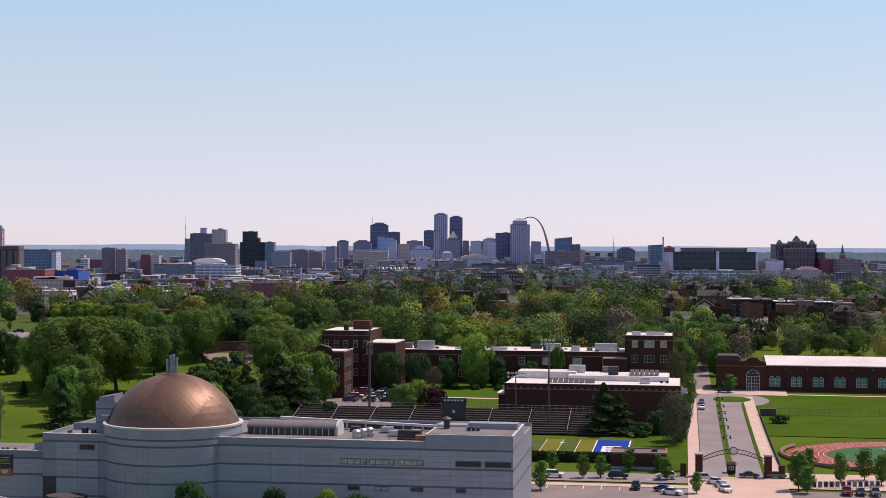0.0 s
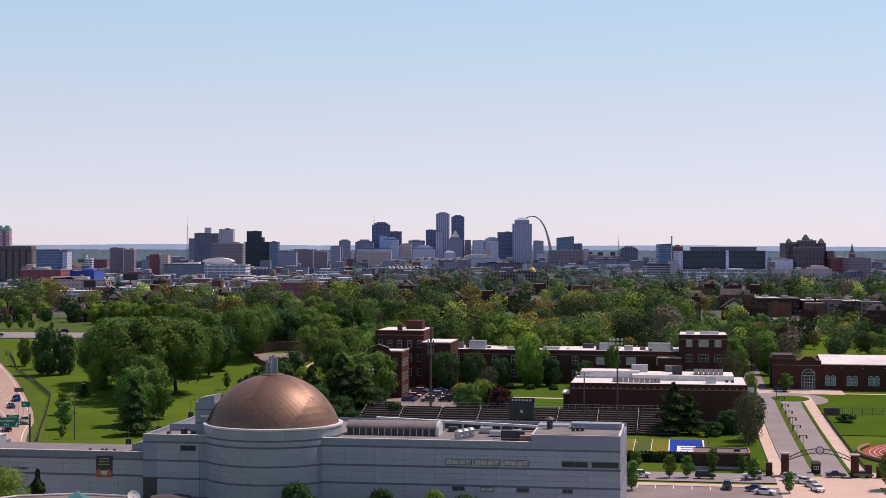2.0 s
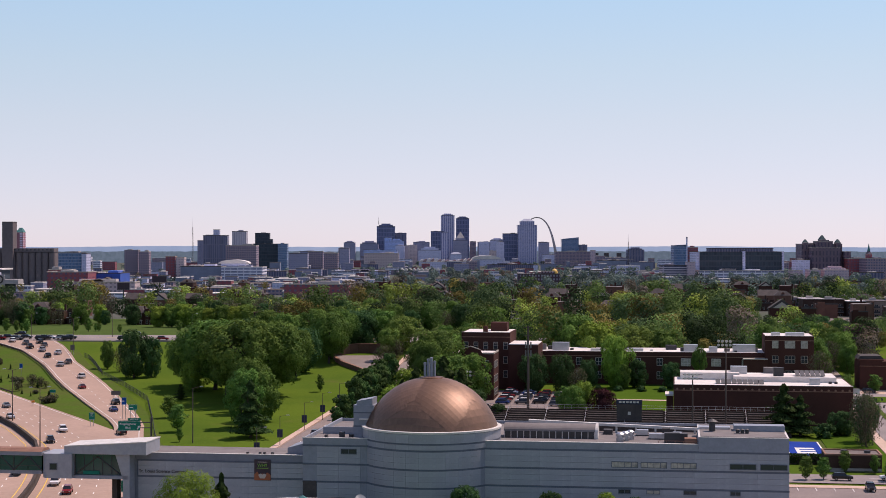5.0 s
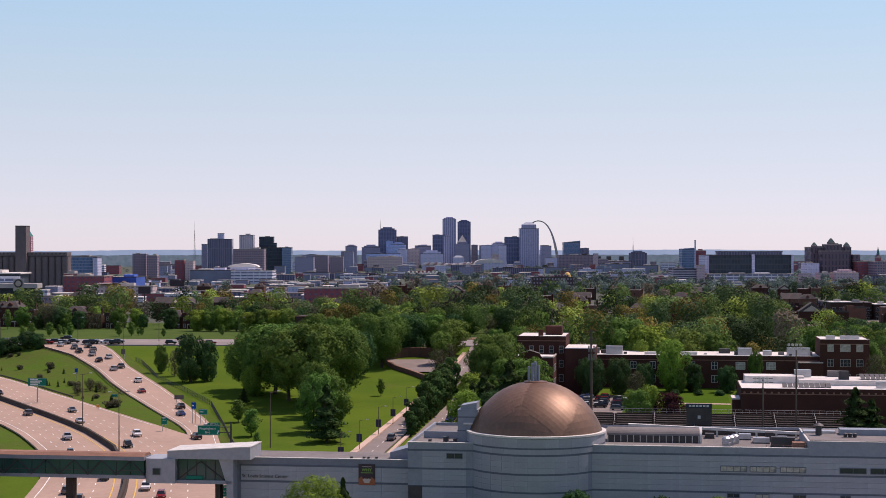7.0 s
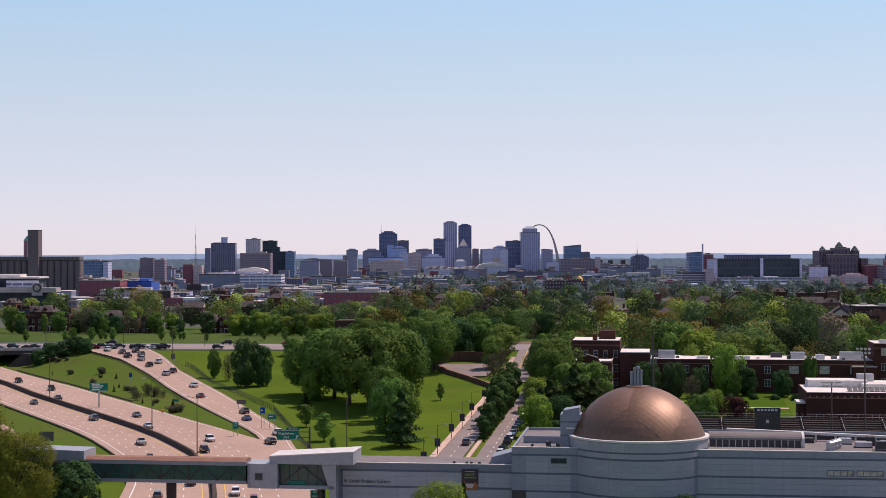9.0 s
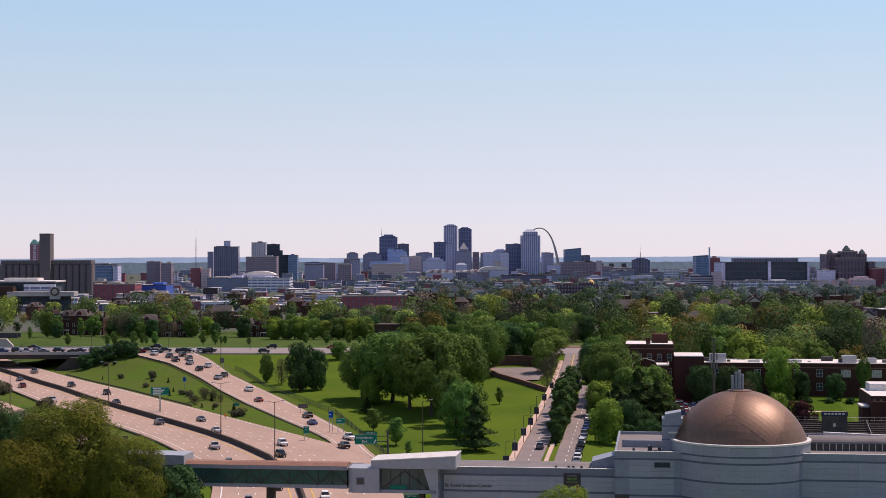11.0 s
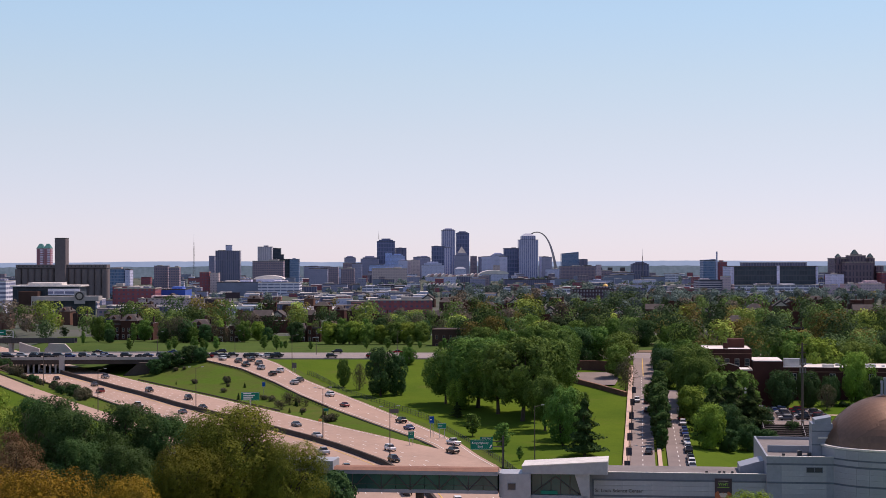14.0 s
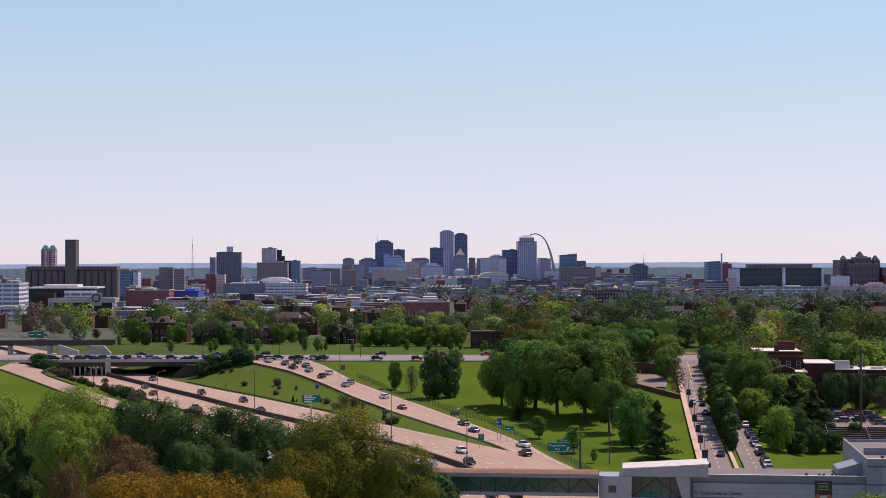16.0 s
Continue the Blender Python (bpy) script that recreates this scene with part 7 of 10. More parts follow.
    for z in (17.8, 20.5):
        part("reveal", boxed(-15.45, -11.25, -2.66, -2.58, z, z + 0.25), M["blue_line"], ob)
    # roof of the west block
    part("roof_rail", boxed(-23.5, -12.5, 6, 6.4, 15.3, 16.7), M["white_wall"], ob)
    for x, w, h in ((-17.8, 0.9, 1.4), (-15.9, 0.7, 1.0), (-21, 0.5, 0.8)):
        part("roof_unit", boxed(x - w / 2, x + w / 2, -3, -1.6, 15.3, 15.3 + h), M["steel_dark"], ob)
    # barrel roof light
    arc = [(4.5, 16.7)] + [(7.2 - 2.7 * math.cos(math.pi * k / 12), 16.7 + 1.35 * math.sin(math.pi * k / 12)) for k in range(13)] + [(9.9, 16.7)]
    part("roof_light", side_prism(arc, 14.0, 32.4), M["roof_grey"], ob, "barrel-vaulted grey roof light")
    part("roof_light_glass", boxed(14.2, 32.2, 4.6, 9.8, 15.3, 16.7), M["glass"], ob)
    for k in range(15):
        part("mullion", boxed(14.1 + 1.29 * k, 14.25 + 1.29 * k, 4.5, 4.62, 15.3, 16.7), M["steel"], ob)
    part("roof_light_end", side_prism([(4.4, 15.3)] + [(7.2 - 2.85 * math.cos(math.pi * k / 12), 16.7 + 1.45 * math.sin(math.pi * k / 12)) for k in range(13)] + [(10.0, 15.3)], 32.4, 32.9), M["frame_white"], ob)
    # long white pergola along the back
    for i in range(9):
        x0 = 20 + 4.0 * i
        part("pergola_post", boxed(x0, x0 + 0.4, 16.3, 16.7, 15.3, 17.2 - 0.13 * i), M["frame_white"], ob)
    part("pergola_beam", front_prism([(18, 17.2), (53, 16.0), (53, 16.5), (18, 17.75)], 16.0, 17.0), M["frame_white"], ob)
    part("pergola_back_wall", boxed(18, 54, 19, 19.3, 15.3, 16.6), M["roof_dark"], ob)
    # roof plant
    for k in range(3):
        tank = part("vent_drum", lathe([(0, 0), (0.8, 0), (0.8, 0.4), (0.9, 0.45), (0.9, 0.8), (0.78, 0.85), (0.78, 1.2), (0.9, 1.25), (0.9, 1.6), (0.5, 1.9), (0, 1.95)], 16), M["steel"], ob, "round silver roof ventilator", smooth=False)
        tank.location = (37.5 + 0.9 * k, 0.5 + 2.1 * k, 15.3)
    for x, y, w, h, m in ((47.6, -1.2, 1.5, 1.9, "steel_dark"), (49.3, -1.0, 1.3, 1.8, "steel_dark"), (51.2, -3.6, 1.2, 1.2, "brick_pale"), (48.6, 4.0, 0.9, 1.4, "steel"), (44.6, 5.6, 1.6, 0.9, "steel"), (46.4, 9.0, 0.8, 1.6, "roof_dark"), (41.6, 11.0, 1.2, 1.0, "steel"), (34.6, 12.5, 0.9, 0.8, "steel_dark")):
        unit = part("roof_unit", boxed(x - w, x + w, y, y + 2.0, 15.5, 15.5 + h), M[m], ob, "brown air handling unit" if m == "brick_pale" else "")
        part("base_frame", boxed(x - w - 0.1, x + w + 0.1, y - 0.1, y + 2.1, 15.3, 15.5), M["steel_dark"], unit)
    part("guard_rail", boxed(44.8, 53.2, -4.25, -4.17, 16.2, 16.28), M["brick_pale"], ob, "thin ochre guard rail on the roof")
    for x in (45, 46.6, 48.2, 49.8, 51.4, 53):
        part("rail_post", boxed(x - 0.04, x + 0.04, -4.25, -4.17, 15.3, 16.2), M["brick_pale"], ob)
    for x in (18.5, 28.0, 36.5, 39.6):
        part("roof_drain", lathe([(0, 15.3), (0.25, 15.3), (0.22, 15.6), (0, 15.65)], 10), M["roof_dark"], ob).location = (x, -4.8, 0)
    part("roof_unit", boxed(52.8, 59.0, 5.0, 8.0, 15.3, 18.0), M["steel"], ob, "silver air handling unit")
    part("roof_chimney", lathe([(0, 17.4), (0.6, 17.4), (0.6, 19.4), (1.1, 19.5), (0.2, 20.0), (0, 20.0)], 14), M["steel_dark"], ob).location = (55.4, 2, 0)
    for x in (60.2, 61.1, 62.0):
        part("roof_fan", lathe([(0, 17.5), (0.35, 17.5), (0.35, 18.2), (0.5, 18.3), (0, 18.5)], 10), M["steel_dark"], ob).location = (x, -1, 0)
    part("entrance_canopy", prism([(-16 + 4 * math.cos(a), -16.5 + 3.2 * math.sin(a)) for a in np.linspace(0, math.tau, 24)[:-1]] , 3.9, 5.3), M["roof_dark"], ob, "dark curved canopy")
    # panels last
    cladding(ob, U0 + 2.9, -13.1, V + 0.06, BANDS, width=5.0)
    cladding(ob, 10.4, U1, V + 0.06, BANDS)
    arc_panels(drum, 14.05, radians(-168), radians(-38), 12, BANDS)
    arc_panels(drum, 14.05, radians(-168), radians(12), 16, [(14.75, 15.65), (16.0, 17.7)], rows=1)
    return ob


science_centre()


def west_wing():
    ob = grid_thing("museum_wing", "low white-panelled museum wing darkened for shade, with a dark exhibition banner", "museum", -141, 301)
    part("wall", boxed(-17.7, 17.6, 0.06, 16, 0, 12.2), M["wing_panel"], ob)
    part("roof", boxed(-17.3, 17.4, 0.4, 15.6, 12.2, 12.3), M["roof_grey"], ob)
    bm = bmesh.new()
    box(bm, -17.7, 17.6, 0.0, 0.4, 12.2, 12.9)
    box(bm, -17.7, -17.3, 0.4, 16, 12.2, 12.9)
    part("parapet", bm, M["wing_panel"], ob)
    part("coping", boxed(-17.8, 17.6, -0.1, 0.5, 12.9, 13.0), M["frame_white"], ob)
    for z in (11.3, 8.1):
        part("reveal", boxed(-16.3, 17.6, -0.06, 0.06, z, z + 0.3), M["blue_line"], ob)
    part("reveal", boxed(-16.6, -16.3, -0.06, 0.06, 8.1, 11.6), M["blue_line"], ob)
    lettering("lettering", "St. Louis Science Center", 0.95, M["roof_dark"], ob, (-11.4, -0.12, 9.25), label="dark letters of the museum's name")
    b = part("banner", boxed(7.4, 10.7, -0.22, -0.12, 7.9, 12.0), M["poster_dark"], ob, "dark exhibition banner with green letters")
    lettering("banner_letters", "WHY", 0.85, M["poster_green"], b, (9.05, -0.25, 10.85))
    part("banner_line", boxed(8.1, 10.0, -0.25, -0.22, 11.45, 11.55), M["poster_pale"], b)
    part("banner_line", boxed(7.9, 10.2, -0.25, -0.22, 10.25, 10.36), M["poster_green"], b)
    part("banner_picture", front_prism([(7.42, 7.95), (10.68, 7.95), (10.68, 9.0), (10.0, 9.5), (9.5, 8.9), (9.05, 9.3), (8.5, 8.9), (8.0, 9.6), (7.42, 9.1)], -0.25, -0.22), M["poster_orange"], b, "orange and red picture on the banner")
    part("banner_picture", front_prism([(8.6, 8.3), (9.5, 8.3), (9.9, 9.0), (9.4, 9.25), (9.05, 9.05), (8.7, 9.25), (8.2, 9.0)], -0.27, -0.25), M["poster_pale"], b)
    part("sloped_shed", front_prism([(12.6, 12.3), (17.6, 12.3), (17.6, 15.0), (12.6, 13.6)], 6, 14), M["white_wall"], ob)
    for x in (5.6, 8.1, 9.0, 10.6):
        part("roof_fixture", boxed(x, x + 0.5, 0.5, 0.9, 12.9, 13.35), M["steel_dark"], ob)
    cladding(ob, -16.3, 17.6, 0.06, [(0.2, 3.6), (3.9, 8.05), (8.45, 11.25)], width=5.6)


west_wing()


def footbridge():
    ob = grid_thing("footbridge", "covered glazed footbridge over the motorway with a tan roof", "bridge", -199.22, 300.11, 0.83)
    ob.scale = (0.985, 0.985, 0.985)
    part("floor_beam", boxed(-30, 23.4, -2.0, 2.0, 7.9, 8.6), M["white_wall"], ob)
    part("fascia", boxed(-30, 23.4, -2.2, 2.2, 11.6, 12.4), M["white_wall"], ob)
    part("roof", side_prism([(-2.3, 12.4), (-1.2, 12.95), (1.2, 12.95), (2.3, 12.4)], -30, 23.4), M["brick_pale"], ob, "tan metal roof")
    part("inner_floor", boxed(-30, 23.4, -1.7, 1.7, 8.6, 8.7), M["dark_concrete"], ob)
    n = 18
    w = 53.4 / n
    for k in range(n):
        for s in (-1.95, 1.85):
            g = part("glass_pane", boxed(-30 + w * k + 0.06, -30 + w * (k + 1) - 0.06, s, s + 0.05, 8.6, 11.6), M["glass_green"], ob)
    for k in range(n // 2):
        x0 = -30 + 2 * w * k
        for a, b in (((x0, 8.6), (x0 + w, 11.6)), ((x0 + w, 11.6), (x0 + 2 * w, 8.6))):
            part("brace", tubed((a[0], -2.02, a[1]), (b[0], -2.02, b[1]), 0.13, 0.13, 6), M["steel_dark"], ob)
        part("strut", tubed((x0, -2.02, 8.6), (x0, -2.02, 11.6), 0.1, 0.1, 6), M["steel_dark"], ob)
    part("handrail", boxed(-30, 23.4, -2.0, -1.95, 9.5, 9.62), M["steel_dark"], ob)
    # the round-cornered stair turret and the glazed hall beside it
    pts = [(23.6 + 1.6 - 1.6 * math.sin(a), -3.2 + 1.6 - 1.6 * math.cos(a)) for a in np.linspace(0, math.pi / 2, 7)][::-1] + [(30.1, -3.2), (30.1, 4), (23.6, 4)]
    part("turret", prism(pts, 7.3, 12.2), M["white_panel"], ob, "white round-cornered turret")
    window(ob, 26.3, -3.25, 8.95, 1.6, 1.4, "glass", "blue_line", bars=(1, 1))
    part("hall_glass", boxed(30.2, 40.0, -1.6, 4, 7.9, 12.2), M["glass_green"], ob)
    part("hall_floor", boxed(30.1, 41.4, -2.2, 4, 7.2, 7.9), M["white_wall"], ob)
    bm = bmesh.new()
    for k in range(6):
        tube(bm, (30.3 + 1.9 * k, -1.7, 7.9), (30.3 + 1.9 * k, -1.7, 11.7), 0.07, 0.07, 5)
    tube(bm, (30.3, -1.7, 8.0), (35, -1.7, 11.6), 0.12, 0.12, 6)
    tube(bm, (35, -1.7, 11.6), (39.8, -1.7, 8.0), 0.12, 0.12, 6)
    part("hall_frame", bm, M["steel_dark"], ob)
    part("hall_roof", front_prism([(28.4, 12.2), (45.4, 12.2), (45.4, 14.7), (28.4, 13.6)], -2.8, 6), M["white_panel"], ob, "slanted white roof slab")
    part("hall_roof_edge", front_prism([(28.3, 13.62), (45.5, 14.72), (45.5, 14.9), (28.3, 13.8)], -2.9, 6.1), M["frame_white"], ob)
    part("slanted_wall", front_prism([(38.8, 12.2), (41.8, 12.2), (41.8, -1.2), (40.4, -1.2), (40.4, 7.2)], -2.2, 5), M["white_panel"], ob)
    part("sign", boxed(32.0, 35.4, -1.9, -1.8, 8.05, 8.75), M["sign_green"], ob, "small green sign behind glass")
    # the far stair block and the piers
    part("end_block", boxed(-46, -30, -3.2, 4, -1.4, 12.2), M["white_wall"], ob)
    part("end_block_roof", front_prism([(-46, 12.2), (-10.1, 12.2), (-10.1, 14.2), (-46, 14.9)], -3.0, 4.0), M["white_panel"], ob)
    part("pier", boxed(6.6, 8.0, -1.2, 1.2, -1.4, 7.9), M["dark_concrete"], ob)
    part("pier", boxed(37.8, 38.8, -1.2, 1.2, -1.4, 7.2), M["dark_concrete"], ob)
    part("pier", boxed(-14, -13, -1.2, 1.2, -1.4, 7.9), M["dark_concrete"], ob)


footbridge()


def rotunda():
    """The flat-roofed round pavilion nearer than the museum, of which only the roof shows."""
    ob = thing("pavilion", "round flat-roofed pavilion with a teal glass pyramid on top", "pavilion", -72, 214, -0.7)
    pts = [(15.5 * math.cos(a), 15.5 * math.sin(a)) for a in np.linspace(0, math.tau, 13)[:-1]]
    part("wall", prism(pts, 0, 18.2), M["white_wall"], ob)
    part("roof", prism([(x * 1.02, y * 1.02) for x, y in pts], 18.2, 18.8), M["roof_brown"], ob)
    bm = bmesh.new()
    for a, b in zip(pts, pts[1:] + pts[:1]):
        tube(bm, (a[0], a[1], 18.95), (b[0], b[1], 18.95), 0.16, 0.16, 6)
    part("roof_edge", bm, M["frame_white"], ob)
    part("glass_pyramid", boxed(-0.4, 2.9, 9.0, 12.4, 18.8, 20.1, taper=0.05), M["teal_roof"], ob, "teal glass pyramid roof light")
    dish = part("roof_dish", lathe([(0, 0), (0.5, 0.05), (0.9, 0.25), (0.9, 0.3), (0.45, 0.12), (0, 0.08)], 18), M["frame_white"], ob, "white satellite dish")
    dish.location, dish.rotation_euler = (9.3, 9.8, 19.4), (radians(60), 0, radians(30))
    part("dish_stand", tubed((9.3, 9.8, 18.7), (9.3, 9.8, 19.5), 0.12), M["steel_dark"], ob)


rotunda()


# ---- the school ----
def brick_house(name, label, u0, u1, v0, v1, zb, zt, roof="roof_white", wall="brick", category="school"):
    """A flat-roofed brick building square to the streets, with a stone course and parapet."""
    ob = grid_thing(name, label, category, (u0 + u1) / 2, v0, zb)
    hx, d, h = (u1 - u0) / 2, v1 - v0, zt - zb
    part("wall", boxed(-hx, hx, 0, d, -1.5, h), M[wall], ob)
    part("roof", boxed(-hx + 0.3, hx - 0.3, 0.3, d - 0.1, h, h + 0.12), M[roof], ob)
    bm = bmesh.new()
    box(bm, -hx, hx, -0.06, 0.3, h, h + 0.16)
    box(bm, -hx, -hx + 0.3, 0.3, d, h, h + 0.16)
    box(bm, hx - 0.3, hx, 0.3, d, h, h + 0.16)
    part("parapet", bm, M[wall], ob)
    part("coping", boxed(-hx - 0.05, hx + 0.05, -0.12, 0.36, h + 0.16, h + 0.24), M["stone_trim"] if roof != "roof_white" else M["roof_white"], ob)
    part("stone_course", boxed(-hx - 0.03, hx + 0.03, -0.08, 0.02, h - 1.6, h - 1.35), M["brick_pale"], ob)
    return ob


def school():
    gym = brick_house("gymnasium", "dark red brick gymnasium with white roof and solar panels", -52.1, 0.0, 477.3, 506, 2.0, 12.3)
    for k in range(26):
        m = part("medallion", lathe([(0, 0), (0.33, 0), (0.33, 0.08), (0, 0.1)], 12), M["brick_pale"], gym)
        m.location, m.rotation_euler = (-25 + 2.0 * k, -0.02, 9.2), (radians(90), 0, 0)
    for k in range(9):
        part("solar_panel", side_prism([(4.0, 10.55), (7.6, 11.5), (7.6, 11.6), (4.0, 10.65)], -13.6 + 1.6 * k, -12.2 + 1.6 * k), M["steel_dark"], gym, "tilted blue-black solar panel")
    for k in range(6):
        part("solar_panel", side_prism([(15.0, 12.2), (21.0, 13.4), (21.0, 13.5), (15.0, 12.3)], 10.6 + 1.5 * k, 11.9 + 1.5 * k), M["steel_dark"], gym)
    part("upper_roof", boxed(-8, 22.5, 13, 28.6, 10.4, 12.0), M["roof_white"], gym)
    part("rear_roof", boxed(-24, -6, 19, 28.6, 10.4, 12.6), M["roof_white"], gym)
    for x, y, w, h, m in ((5.6, 16, 3, 2.6, "steel_dark"), (15.5, 5.0, 3, 1.9, "steel"), (-6, 24, 5, 2.2, "steel"), (4, 26, 4.5, 1.8, "roof_grey"), (-1.2, 8, 1.4, 0.9, "steel_dark"), (20.3, 9, 0.9, 0.7, "steel_dark"), (22, 9, 0.9, 0.7, "steel_dark")):
        part("roof_unit", boxed(x - w / 2, x + w / 2, y, y + w * 0.7, 10.4 + (1.6 if y > 13 else 0), 10.4 + h + (1.6 if y > 13 else 0)), M[m], gym)
    part("entry_wing", boxed(-28.2, -26.1, 3, 12, -1, 6.8), M["brick"], gym)
    part("entry_roof", boxed(-28.6, -26.1, 2.6, 12.2, 6.8, 7.3), M["roof_white"], gym)
    part("end_sign", boxed(26.1, 28.0, 1, 1.3, 8.2, 9.8), M["frame_white"], gym, "white sign box on the gable end")

    hall = brick_house("school_hall", "long dark red brick school hall with flat white roof", -104, -19, 578, 602, 3.0, 15.2)
    for k, u in enumerate((-47.8, -37.0, -26.3)):
        window(hall, u + 61.5, -0.05, 7.4, 3.4, 2.7, "glass_pale", "frame_white", bars=(3, 3))
    for u in (-100, -93, -86, -79, -72, -65, -57):
        window(hall, u + 61.5, -0.05, 7.4, 2.2, 2.7, "glass", "frame_white", bars=(2, 2))
        window(hall, u + 61.5, -0.05, 2.6, 2.2, 2.7, "glass", "frame_white", bars=(2, 2))
    for u, w, h in ((-46, 5, 2.8), (-66, 6, 1.2), (-93, 6, 3.2), (-27, 8, 3.0), (-38, 3, 2.0), (-80, 4, 1.0)):
        part("roof_unit", boxed(u + 61.5 - w / 2, u + 61.5 + w / 2, 4, 8, 12.1, 12.0 + h), M["steel"], hall)
    for u, y, w, h, m in ((-101, 7, 5, 2.4, "roof_grey"), (-97, 9, 2, 1.6, "steel_dark"), (-89, 6, 1.2, 1.0, "steel_dark"), (-76, 9, 1.6, 1.1, "steel"), (-70, 12, 3, 1.2, "steel_dark"), (-60, 6, 1.0, 0.8, "steel"),
                          (-53, 13, 4, 2.0, "steel_dark"), (-49, 5, 1.4, 1.6, "steel_dark"), (-42, 10, 1.2, 0.9, "steel"), (-33, 6, 2.0, 1.4, "roof_grey"), (-30, 3, 1.0, 0.9, "steel_dark"), (-23, 4, 1.6, 1.8, "roof_grey")):
        part("roof_unit", boxed(u + 61.5 - w / 2, u + 61.5 + w / 2, y, y + 2.4, 12.05, 12.0 + h), M[m], hall)
    part("link_block", boxed(34.0, 42.4, -4, 2, -1, 10.2), M["brick"], hall)
    part("link_roof", boxed(33.8, 42.4, -4.2, 2, 10.2, 10.5), M["stone_trim"], hall)

    blk = brick_house("school_tower_block", "four-storey red brick school block with paired windows", -20.0, -3.0, 576, 596, 3.0, 21.4)
    for z in (14.2, 8.9, 3.6):
        for x, w in ((-4.9, 2.2), (0.2, 3.6), (5.2, 2.4)):
            window(blk, x, -0.05, z, w, 2.7, "glass_pale" if z > 10 else "glass", "stone_trim", bars=(2 if w < 3 else 3, 2))
    for x, w in ((-6, 3), (-1, 5), (4, 1.5)):
        part("roof_unit", boxed(x, x + w, 4, 7, 18.2, 19.6), M["steel"], blk)

    pav = grid_thing("school_pavilion", "red brick school pavilion with curved stone-capped gable", "school", -119.0, 525.4, 1.4)
    part("wall", boxed(-7.8, 7.8, 0, 15, -1.5, 16.2), M["brick"], pav)
    part("gable", front_prism([(-4.2, 16.2), (4.2, 16.2), (3.2, 17.6), (0, 18.6), (-3.2, 17.6)], -0.02, 0.5), M["brick"], pav)
    part("gable_coping", front_prism([(-3.3, 17.6), (0, 18.6), (3.3, 17.6), (3.3, 17.8), (0, 18.85), (-3.3, 17.8)], -0.1, 0.6), M["stone_trim"], pav)
    part("roof", boxed(-7.4, 7.4, 0.6, 14.6, 16.2, 16.35), M["roof_white"], pav)
    bm = bmesh.new()
    box(bm, -7.9, -4.2, -0.08, 0.4, 16.2, 16.7)
    box(bm, 4.2, 7.9, -0.08, 0.4, 16.2, 16.7)
    box(bm, 7.5, 7.9, 0.4, 15, 16.2, 16.7)
    part("coping", bm, M["stone_trim"], pav)
    for z in (11.4, 5.8):
        window(pav, 0, -0.05, z, 2.4, 2.8, "glass", "stone_trim", bars=(2, 2))
        for x in (-5.6, 5.6):
            window(pav, x, -0.05, z, 1.4, 2.8, "glass", "stone_trim", bars=(1, 2))
    part("door", boxed(2.4, 3.8, -0.1, 0.05, -1, 2.4), M["stone_trim"], pav, "pale stone doorway")
    for z in (2.2, 6.6, 11.4):
        for y in (2, 4.8, 7.6, 10.4):
            window(pav, 7.85, y, z, 1.4, 2.4, "glass", "stone_trim", bars=(1, 2), turn=90)

    tall = brick_house("school_wing", "red brick school wing with white roof and brick penthouse", -126.4, -109.2, 559.0, 582, 3.0, 22.8)
    part("penthouse", boxed(0.8, 6.6, 9, 16, 19.8, 23.0), M["brick"], tall)
    part("link_wing", boxed(8.6, 19.0, -6, 14, -1.5, 16.0), M["brick"], tall)
    part("link_roof", boxed(8.7, 18.8, -5.8, 13.8, 16.0, 16.3), M["roof_white"], tall)
    part("chimney", boxed(-1.2, 0.4, 2, 3.4, 19.2, 22.0), M["brick"], tall)
    for x in (-7, -3.5, 0, 3.5, 7):
        for z in (4, 9, 14):
            window(tall, x, -0.05, z, 1.6, 2.6, "glass", "stone_trim", bars=(1, 2))

    fh = grid_thing("field_house", "long red brick field house with arched windows and white roof", "school", 20.8, 573, 2.8)
    part("entry_wall", boxed(-8.4, 8.4, 0, 16, -1.5, 10.2), M["brick"], fh)
    part("entry_tower", boxed(-8.4, -0.2, -0.5, 12, -1.5, 11.0), M["brick"], fh)
    part("entry_roof", front_prism([(-8.8, 11.0), (0.2, 11.0), (-1.0, 12.2), (-8.0, 12.2)], 1, 12), M["roof_dark"], fh)
    part("gable", front_prism([(-0.6, 9.0), (8.4, 9.0), (8.4, 10.2), (6.6, 10.4), (5.2, 11.6), (2.8, 11.6), (1.2, 10.4), (-0.6, 10.2)], -0.6, 0.2), M["brick"], fh)
    part("gable_coping", front_prism([(-0.7, 10.2), (1.2, 10.4), (2.8, 11.6), (5.2, 11.6), (6.6, 10.4), (8.5, 10.2), (8.5, 10.4), (6.7, 10.65), (5.3, 11.85), (2.7, 11.85), (1.1, 10.65), (-0.7, 10.4)], -0.7, 0.3), M["brick_pale"], fh)
    part("porch_front", boxed(-0.2, 8.2, -0.5, 0, -1.5, 9.0), M["brick"], fh)
    window(fh, 4.0, -0.55, 0.3, 4.6, 7.2, "glass", "frame_white", arched=True, bars=(5, 6))
    part("stone_course", boxed(-8.45, 8.45, -0.62, -0.52, 8.6, 8.8), M["brick_pale"], fh)
    L = 92.0
    part("hall_wall", boxed(8.4, L, 0.3, 30, -2.5, 8.9), M["brick"], fh)
    part("hall_roof", side_prism([(0.0, 8.9), (17, 11.1), (30.5, 8.9), (30.5, 9.15), (17, 11.4), (0.0, 9.2)], 8.6, L + 0.4), M["roof_white"], fh, "long pale metal roof")
